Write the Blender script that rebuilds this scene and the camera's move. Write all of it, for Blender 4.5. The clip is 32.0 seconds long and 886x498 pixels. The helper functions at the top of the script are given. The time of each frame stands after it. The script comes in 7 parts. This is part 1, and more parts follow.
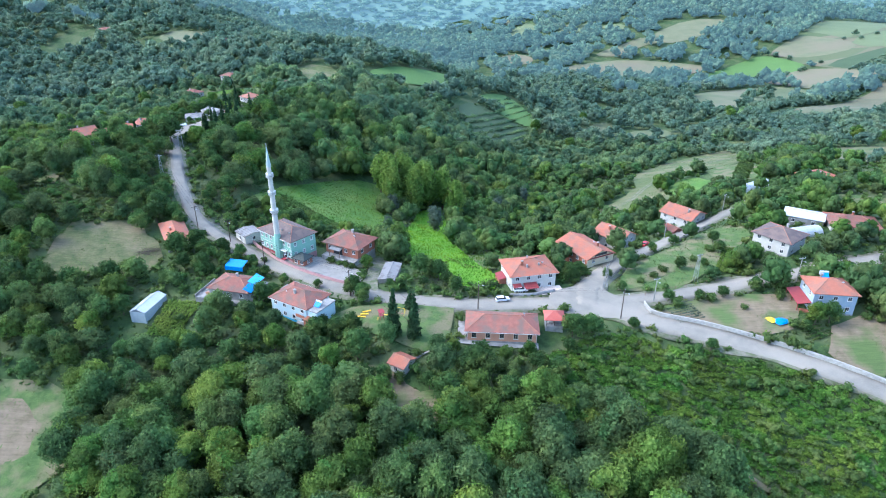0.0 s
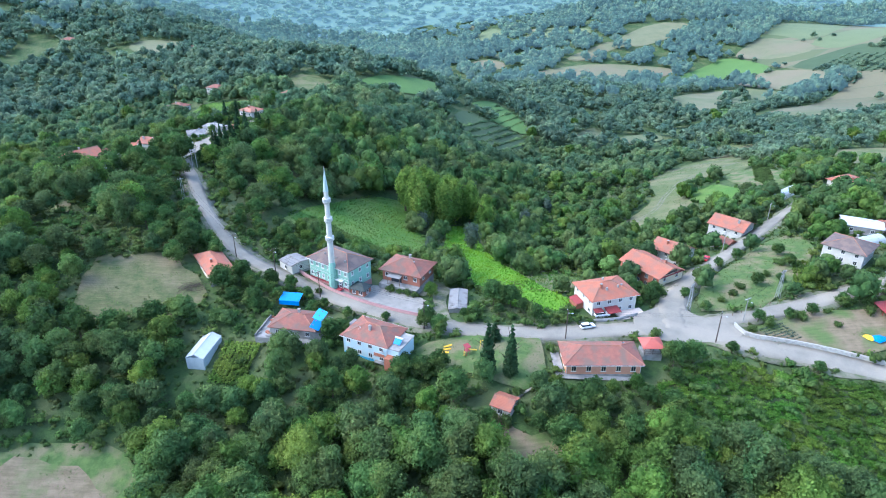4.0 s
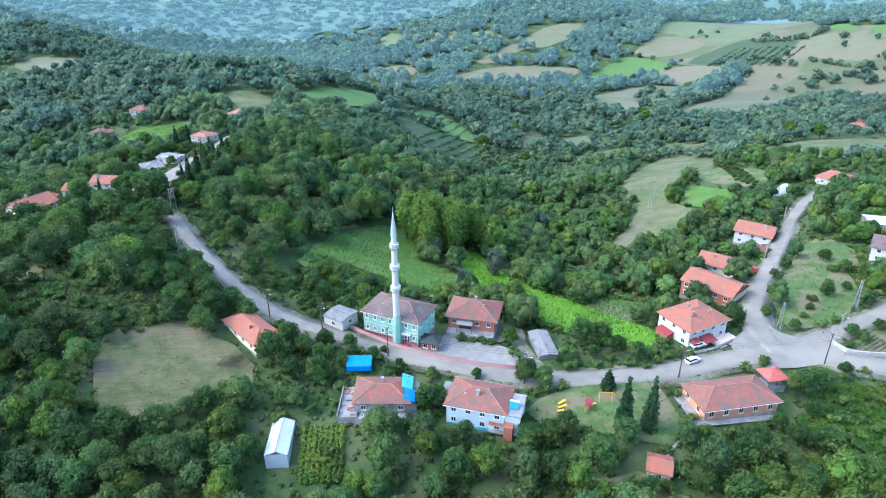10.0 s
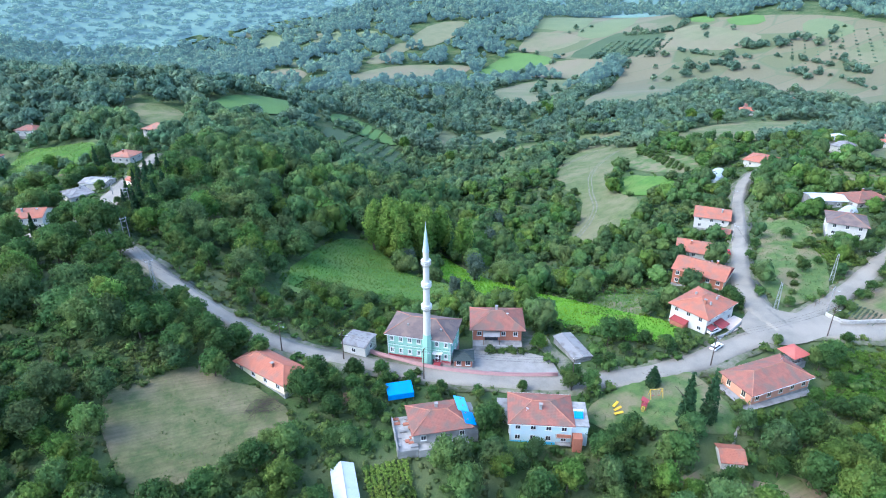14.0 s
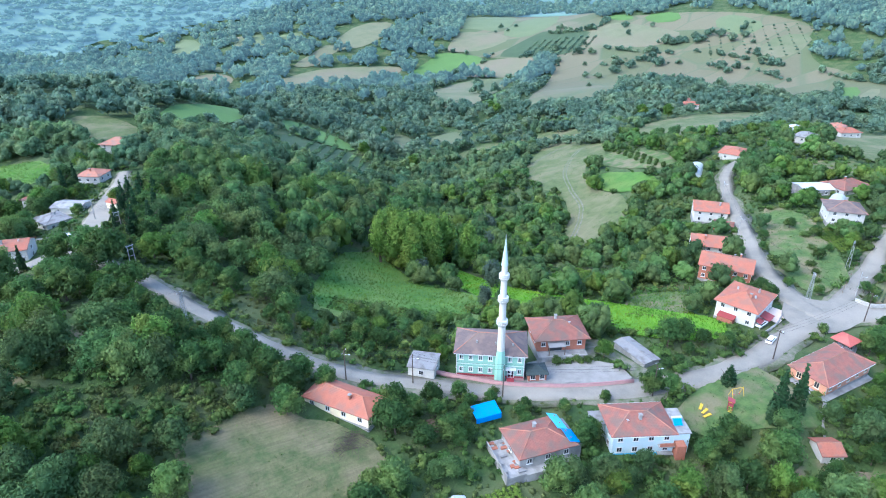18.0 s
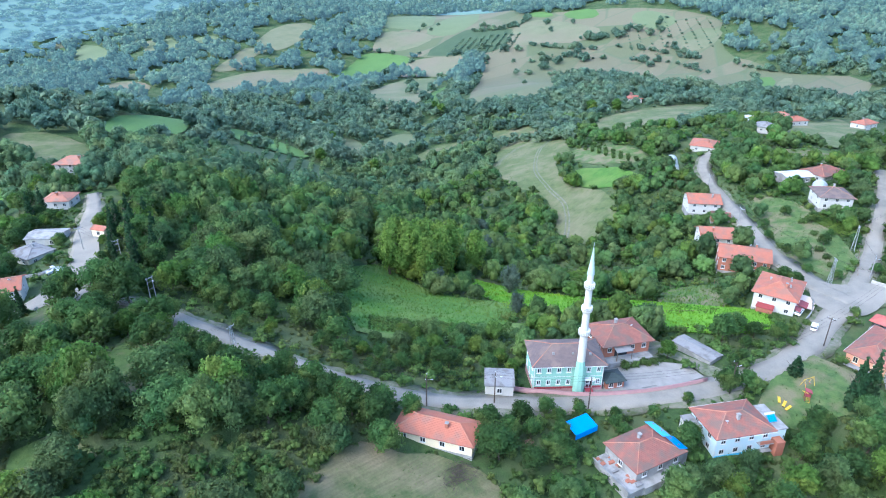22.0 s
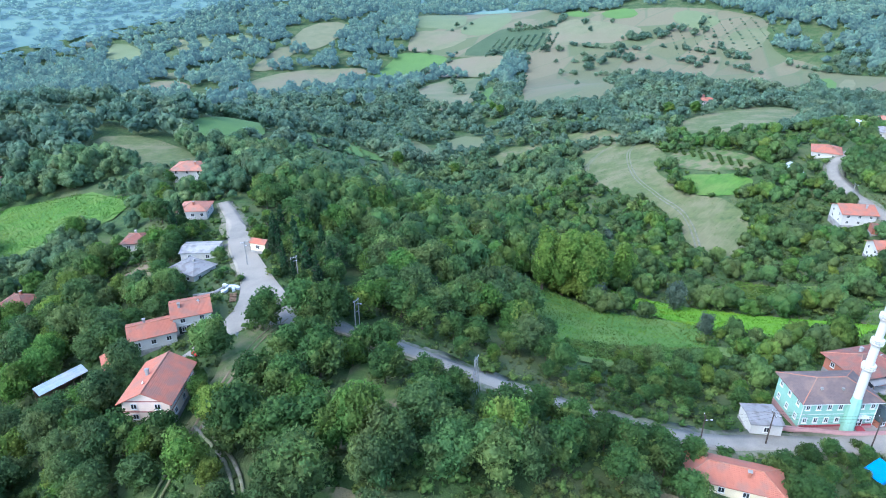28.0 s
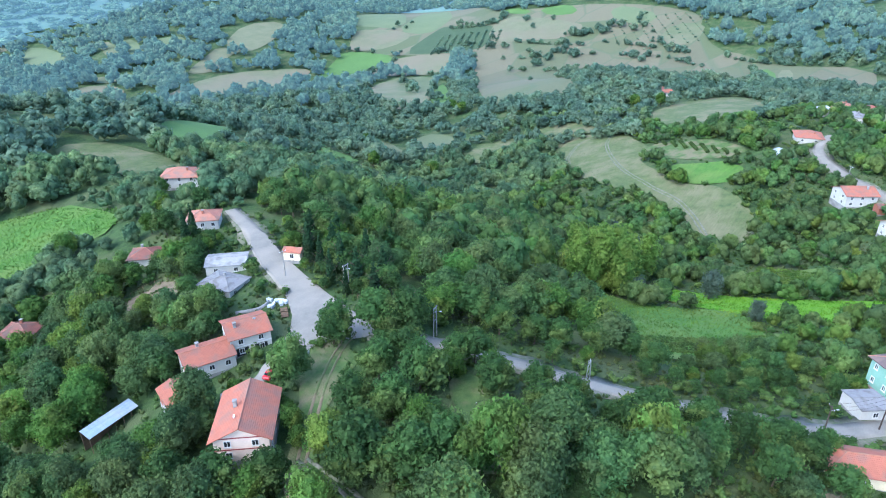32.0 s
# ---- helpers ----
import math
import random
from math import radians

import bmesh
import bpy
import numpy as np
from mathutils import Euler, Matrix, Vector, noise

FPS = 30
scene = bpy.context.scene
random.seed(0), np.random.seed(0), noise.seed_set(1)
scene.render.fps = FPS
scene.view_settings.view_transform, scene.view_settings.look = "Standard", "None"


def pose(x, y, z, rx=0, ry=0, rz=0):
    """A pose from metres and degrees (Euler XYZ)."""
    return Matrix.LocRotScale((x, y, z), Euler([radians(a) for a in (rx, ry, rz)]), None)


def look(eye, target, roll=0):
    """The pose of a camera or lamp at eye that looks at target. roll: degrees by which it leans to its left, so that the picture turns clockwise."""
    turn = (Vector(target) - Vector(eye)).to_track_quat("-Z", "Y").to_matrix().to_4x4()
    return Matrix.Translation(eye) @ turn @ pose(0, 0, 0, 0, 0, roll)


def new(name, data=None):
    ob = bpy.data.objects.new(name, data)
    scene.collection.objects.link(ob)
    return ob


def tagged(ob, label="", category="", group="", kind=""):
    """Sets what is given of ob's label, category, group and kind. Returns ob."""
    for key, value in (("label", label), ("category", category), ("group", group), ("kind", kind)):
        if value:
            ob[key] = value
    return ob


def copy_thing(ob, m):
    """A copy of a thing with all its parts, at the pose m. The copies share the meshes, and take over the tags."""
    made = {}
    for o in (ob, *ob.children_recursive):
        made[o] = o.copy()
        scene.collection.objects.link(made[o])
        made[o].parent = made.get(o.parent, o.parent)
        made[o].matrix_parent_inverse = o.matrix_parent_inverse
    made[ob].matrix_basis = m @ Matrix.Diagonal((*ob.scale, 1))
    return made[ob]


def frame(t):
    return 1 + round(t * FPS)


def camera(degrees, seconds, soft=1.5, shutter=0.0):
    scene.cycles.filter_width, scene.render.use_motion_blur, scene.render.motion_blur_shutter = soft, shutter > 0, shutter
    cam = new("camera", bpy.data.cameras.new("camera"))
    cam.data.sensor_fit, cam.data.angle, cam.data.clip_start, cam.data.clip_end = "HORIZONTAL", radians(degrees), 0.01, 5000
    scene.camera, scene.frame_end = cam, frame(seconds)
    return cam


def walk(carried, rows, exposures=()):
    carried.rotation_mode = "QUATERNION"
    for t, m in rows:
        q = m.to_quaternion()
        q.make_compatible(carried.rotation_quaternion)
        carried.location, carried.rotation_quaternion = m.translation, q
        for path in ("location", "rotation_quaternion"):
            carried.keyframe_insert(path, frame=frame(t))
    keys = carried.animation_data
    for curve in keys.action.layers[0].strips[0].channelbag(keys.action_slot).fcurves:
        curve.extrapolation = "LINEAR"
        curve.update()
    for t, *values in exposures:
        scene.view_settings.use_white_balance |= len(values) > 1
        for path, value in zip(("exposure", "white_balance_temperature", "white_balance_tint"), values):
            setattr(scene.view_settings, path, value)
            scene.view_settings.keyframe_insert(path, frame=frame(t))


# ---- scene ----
cam = camera(70.1, 32.0, 1.05)
# seconds, x, y, z, yaw, pitch, roll
ROWS = [
    (0.0, -0.0, 0.0, 100.0, -0.322, -26.054, -0.082),
    (0.5, -3.93, 2.11, 99.76, 0.437, -25.973, -0.056),
    (1.0, -8.13, 4.0, 99.68, 0.507, -25.884, -0.035),
    (1.5, -12.5, 5.76, 99.68, 0.577, -25.823, -0.038),
    (2.0, -16.95, 7.3, 99.72, 0.68, -25.784, -0.003),
    (2.5, -21.43, 8.89, 99.8, 0.691, -25.809, -0.004),
    (3.0, -25.69, 10.81, 99.87, -0.494, -25.743, 0.011),
    (3.5, -29.75, 13.16, 99.95, -2.62, -25.696, -0.01),
    (5.5, -44.5, 24.68, 100.62, -8.203, -25.537, -0.105),
    (6.0, -48.03, 27.76, 100.7, -8.68, -25.488, -0.069),
    (6.5, -51.61, 30.78, 100.67, -9.001, -25.476, -0.074),
    (7.0, -55.26, 33.45, 100.58, -10.04, -25.463, -0.036),
    (7.5, -59.08, 35.94, 100.56, -11.937, -25.42, -0.014),
    (8.0, -62.9, 38.43, 100.52, -13.193, -25.406, -0.004),
    (8.5, -66.86, 40.85, 100.56, -13.164, -25.418, 0.003),
    (9.0, -70.89, 43.19, 100.56, -13.345, -25.417, 0.046),
    (9.5, -74.92, 45.49, 100.54, -13.783, -25.414, 0.034),
    (10.0, -79.04, 47.78, 100.6, -14.986, -25.392, 0.054),
    (10.5, -83.07, 50.04, 100.62, -16.43, -25.379, 0.081),
    (11.0, -86.98, 52.4, 100.57, -17.838, -25.375, 0.095),
    (11.5, -90.97, 54.9, 100.49, -19.307, -25.36, 0.102),
    (12.0, -94.9, 57.34, 100.53, -20.717, -25.413, 0.066),
    (12.5, -98.8, 59.93, 100.64, -22.163, -25.436, 0.082),
    (13.0, -102.59, 62.46, 100.73, -23.576, -25.459, 0.068),
    (13.5, -106.32, 65.14, 100.73, -25.001, -25.476, 0.081),
    (15.5, -120.43, 76.89, 100.73, -29.742, -25.5, -0.004),
    (16.0, -123.86, 79.94, 100.76, -30.152, -25.497, -0.007),
    (16.5, -127.24, 82.98, 100.85, -30.586, -25.522, -0.008),
    (17.0, -130.67, 86.11, 100.82, -32.317, -25.503, -0.005),
    (17.5, -133.96, 89.45, 100.71, -33.893, -25.465, -0.042),
    (18.0, -137.18, 92.85, 100.68, -34.296, -25.469, -0.008),
    (18.5, -140.38, 96.2, 100.8, -34.639, -25.475, 0.027),
    (19.0, -143.63, 99.51, 101.0, -35.034, -25.487, 0.069),
    (19.5, -146.79, 102.93, 101.04, -35.985, -25.51, 0.069),
    (20.0, -149.81, 106.46, 101.05, -38.124, -25.523, 0.043),
    (20.5, -152.69, 110.15, 101.02, -39.665, -25.534, 0.008),
    (21.0, -155.54, 113.84, 101.1, -40.777, -25.545, -0.01),
    (21.5, -158.34, 117.69, 101.09, -41.63, -25.568, 0.034),
    (22.0, -160.95, 121.51, 101.0, -42.508, -25.577, 0.041),
    (22.5, -163.43, 125.47, 100.86, -44.163, -25.584, 0.04),
    (23.0, -166.03, 129.51, 100.95, -44.66, -25.599, 0.003),
    (23.5, -168.73, 133.55, 100.91, -43.199, -25.619, 0.03),
    (24.0, -171.17, 137.48, 100.84, -42.074, -25.638, 0.028),
    (24.5, -173.76, 141.43, 100.86, -41.602, -25.648, -0.0),
    (25.0, -176.39, 145.27, 100.83, -40.77, -25.649, -0.006),
    (25.5, -179.17, 149.21, 100.81, -40.87, -25.653, -0.005),
    (26.0, -181.88, 153.25, 100.71, -40.86, -25.657, -0.036),
    (26.5, -184.61, 157.34, 100.57, -40.877, -25.661, -0.027),
    (28.5, -194.68, 173.37, 99.85, -42.559, -25.646, -0.036),
    (29.0, -197.04, 177.37, 99.62, -43.038, -25.64, -0.046),
    (29.5, -199.34, 181.28, 99.25, -43.524, -25.63, -0.055),
    (30.0, -201.45, 185.13, 98.62, -44.736, -25.637, -0.054),
    (30.5, -203.53, 189.1, 97.87, -46.756, -25.613, -0.064),
    (31.0, -205.63, 192.91, 97.04, -47.644, -25.607, -0.053),
    (31.5, -207.56, 196.6, 96.26, -47.958, -25.615, -0.066),
    (32.0, -209.4, 200.37, 95.56, -48.563, -25.637, -0.087),
]
walk(cam, [(t, pose(x, y, z, 90 + pitch, roll, yaw)) for t, x, y, z, yaw, pitch, roll in ROWS],
     [(0.0, 2.12, 5450, 9), (12.0, 2.1, 5400, 9), (32.0, 2.04, 5250, 9)])

# ---- light ----
world = bpy.data.worlds.new("sky")
scene.world = world
world.use_nodes = True
SUN_UP, SUN_ROUND = 46.0, 275.0
sky = world.node_tree.nodes.new("ShaderNodeTexSky")
sky.sky_type, sky.sun_disc = "NISHITA", False
sky.sun_elevation, sky.sun_rotation = radians(SUN_UP), radians(SUN_ROUND)
sky.air_density, sky.dust_density = 1.0, 2.0
world.node_tree.links.new(sky.outputs[0], world.node_tree.nodes["Background"].inputs[0])
world.node_tree.nodes["Background"].inputs[1].default_value = 0.15
sun = new("sun", bpy.data.lights.new("sun", "SUN"))
sun.data.energy, sun.data.angle, sun.data.color = 0.6, radians(40), (1.0, 0.95, 0.84)
sun_way = Vector((math.sin(radians(SUN_ROUND)) * math.cos(radians(SUN_UP)), math.cos(radians(SUN_ROUND)) * math.cos(radians(SUN_UP)), math.sin(radians(SUN_UP))))
sun.matrix_world = look(sun_way * 300, (0, 0, 0))

# ---- materials ----
def material(name, colour, rough=0.8, second=None, scale=0.5, grain=8.0, bump=0.0, metal=0.0, mix=0.5, per_object=0.0, per_island=0.0, third=None, big=0.03, coord="Object", spec=0.3, streak=None):
    """Two-scale noise between two colours, with fine bump and a random shift per object or per loose piece."""
    m = bpy.data.materials.new(name)
    m.use_nodes = True
    nt = m.node_tree
    n, l = nt.nodes, nt.links
    bsdf = n["Principled BSDF"]
    bsdf.inputs["Roughness"].default_value = rough
    bsdf.inputs["Metallic"].default_value = metal
    bsdf.inputs["Specular IOR Level"].default_value = spec
    tex = n.new("ShaderNodeTexCoord")
    where = tex.outputs[coord]
    second = second or tuple(c * 0.75 for c in colour)
    na = n.new("ShaderNodeTexNoise")
    na.inputs["Scale"].default_value = scale
    na.inputs["Detail"].default_value = 6
    na.inputs["Roughness"].default_value = 0.62
    l.new(where, na.inputs["Vector"])
    ramp = n.new("ShaderNodeValToRGB")
    ramp.color_ramp.elements[0].position, ramp.color_ramp.elements[1].position = 0.5 - mix / 2, 0.5 + mix / 2
    ramp.color_ramp.elements[0].color, ramp.color_ramp.elements[1].color = (*second, 1), (*colour, 1)
    l.new(na.outputs[0], ramp.inputs[0])
    out = ramp.outputs[0]
    if third:
        nb = n.new("ShaderNodeTexNoise")
        nb.inputs["Scale"].default_value = big
        nb.inputs["Detail"].default_value = 4
        l.new(where, nb.inputs["Vector"])
        rb = n.new("ShaderNodeValToRGB")
        rb.color_ramp.elements[0].position, rb.color_ramp.elements[1].position = 0.45, 0.62
        l.new(nb.outputs[0], rb.inputs[0])
        mx = n.new("ShaderNodeMix")
        mx.data_type = "RGBA"
        l.new(rb.outputs[0], mx.inputs[0])
        l.new(out, mx.inputs[6])
        mx.inputs[7].default_value = (*third, 1)
        out = mx.outputs[2]
    ng = n.new("ShaderNodeTexNoise")
    ng.inputs["Scale"].default_value = grain
    ng.inputs["Detail"].default_value = 3
    l.new(where, ng.inputs["Vector"])
    hsv = n.new("ShaderNodeHueSaturation")
    l.new(out, hsv.inputs["Color"])
    mr = n.new("ShaderNodeMapRange")
    mr.inputs[3].default_value, mr.inputs[4].default_value = 0.82, 1.18
    l.new(ng.outputs[0], mr.inputs[0])
    value = mr.outputs[0]
    if streak is not None:
        mp = n.new("ShaderNodeMapping")
        mp.inputs["Rotation"].default_value = (0, 0, math.radians(streak))
        mp.inputs["Scale"].default_value = (0.16, 1.7, 0.0)
        l.new(where, mp.inputs[0])
        ns = n.new("ShaderNodeTexNoise")
        ns.inputs["Scale"].default_value, ns.inputs["Detail"].default_value = 1.0, 4
        l.new(mp.outputs[0], ns.inputs["Vector"])
        ms = n.new("ShaderNodeMapRange")
        ms.inputs[1].default_value, ms.inputs[2].default_value, ms.inputs[3].default_value, ms.inputs[4].default_value = 0.3, 0.7, 0.86, 1.14
        l.new(ns.outputs[0], ms.inputs[0])
        mm = n.new("ShaderNodeMath")
        mm.operation = "MULTIPLY"
        l.new(value, mm.inputs[0])
        l.new(ms.outputs[0], mm.inputs[1])
        value = mm.outputs[0]
    for amount, node, socket in ((per_object, "ShaderNodeObjectInfo", "Random"), (per_island, "ShaderNodeNewGeometry", "Random Per Island")):
        if amount:
            info = n.new(node)
            r2 = n.new("ShaderNodeMapRange")
            r2.inputs[3].default_value, r2.inputs[4].default_value = 1 - amount, 1 + amount
            l.new(info.outputs[socket], r2.inputs[0])
            mul = n.new("ShaderNodeMath")
            mul.operation = "MULTIPLY"
            l.new(value, mul.inputs[0])
            l.new(r2.outputs[0], mul.inputs[1])
            value = mul.outputs[0]
    l.new(value, hsv.inputs["Value"])
    l.new(hsv.outputs[0], bsdf.inputs["Base Color"])
    if bump:
        b = n.new("ShaderNodeBump")
        b.inputs["Strength"].default_value = 0.6
        b.inputs["Distance"].default_value = bump
        l.new(ng.outputs[0], b.inputs["Height"])
        l.new(b.outputs[0], bsdf.inputs["Normal"])
    return m


def leaf_material(name, dark, light, lime, per_object=0.25, big=0.09, coord="Object"):
    """Foliage: clump-sized and tree-sized colour changes, some light through the leaves."""
    m = material(name, light, 0.75, dark, 0.45, 2.2, 0.45, 0, 0.5, per_object, 0.16, lime, big, coord, 0.2)
    nt = m.node_tree
    n, l = nt.nodes, nt.links
    bsdf = n["Principled BSDF"]
    hsv = next(q for q in n if q.bl_idname == "ShaderNodeHueSaturation")
    cell = n.new("ShaderNodeTexVoronoi")
    cell.inputs["Scale"].default_value = 0.13
    l.new(n["Texture Coordinate"].outputs[coord], cell.inputs["Vector"])
    sep = n.new("ShaderNodeSeparateColor")
    l.new(cell.outputs["Color"], sep.inputs[0])
    tone = n.new("ShaderNodeMapRange")
    tone.inputs[3].default_value, tone.inputs[4].default_value = 0.74, 1.26
    l.new(sep.outputs[0], tone.inputs[0])
    mul = n.new("ShaderNodeMath")
    mul.operation = "MULTIPLY"
    l.new(hsv.inputs["Value"].links[0].from_socket, mul.inputs[0])
    l.new(tone.outputs[0], mul.inputs[1])
    l.new(mul.outputs[0], hsv.inputs["Value"])
    hue = n.new("ShaderNodeMapRange")
    hue.inputs[3].default_value, hue.inputs[4].default_value = 0.475, 0.52
    l.new(sep.outputs[1], hue.inputs[0])
    l.new(hue.outputs[0], hsv.inputs["Hue"])
    colour = bsdf.inputs["Base Color"].links[0].from_socket
    tr = n.new("ShaderNodeBsdfTranslucent")
    l.new(colour, tr.inputs[0])
    mx = n.new("ShaderNodeMixShader")
    mx.inputs[0].default_value = 0.46
    l.new(bsdf.outputs[0], mx.inputs[1])
    l.new(tr.outputs[0], mx.inputs[2])
    l.new(mx.outputs[0], n["Material Output"].inputs[0])
    return m


def tile_material(name, colour, worn, lichen):
    """Clay roof tiles: courses along the slope and rolls across it, in the part's own UV metres."""
    m = material(name, colour, 0.85, worn, 0.9, 14.0, 0, 0, 0.45, 0.08, 0, lichen, 0.35)
    nt = m.node_tree
    n, l = nt.nodes, nt.links
    uv = n.new("ShaderNodeUVMap")
    sep = n.new("ShaderNodeSeparateXYZ")
    l.new(uv.outputs[0], sep.inputs[0])
    total = None
    for axis, period, weight in ((0, 0.30, 1.0), (1, 0.36, 1.0)):
        mul = n.new("ShaderNodeMath")
        mul.operation = "MULTIPLY"
        mul.inputs[1].default_value = 2 * math.pi / period
        l.new(sep.outputs[axis], mul.inputs[0])
        s = n.new("ShaderNodeMath")
        s.operation = "SINE"
        l.new(mul.outputs[0], s.inputs[0])
        if total is None:
            total = s.outputs[0]
        else:
            add = n.new("ShaderNodeMath")
            add.operation = "ADD"
            l.new(total, add.inputs[0])
            l.new(s.outputs[0], add.inputs[1])
            total = add.outputs[0]
    b = n.new("ShaderNodeBump")
    b.inputs["Strength"].default_value, b.inputs["Distance"].default_value = 0.4, 0.04
    l.new(total, b.inputs["Height"])
    l.new(b.outputs[0], n["Principled BSDF"].inputs["Normal"])
    return m


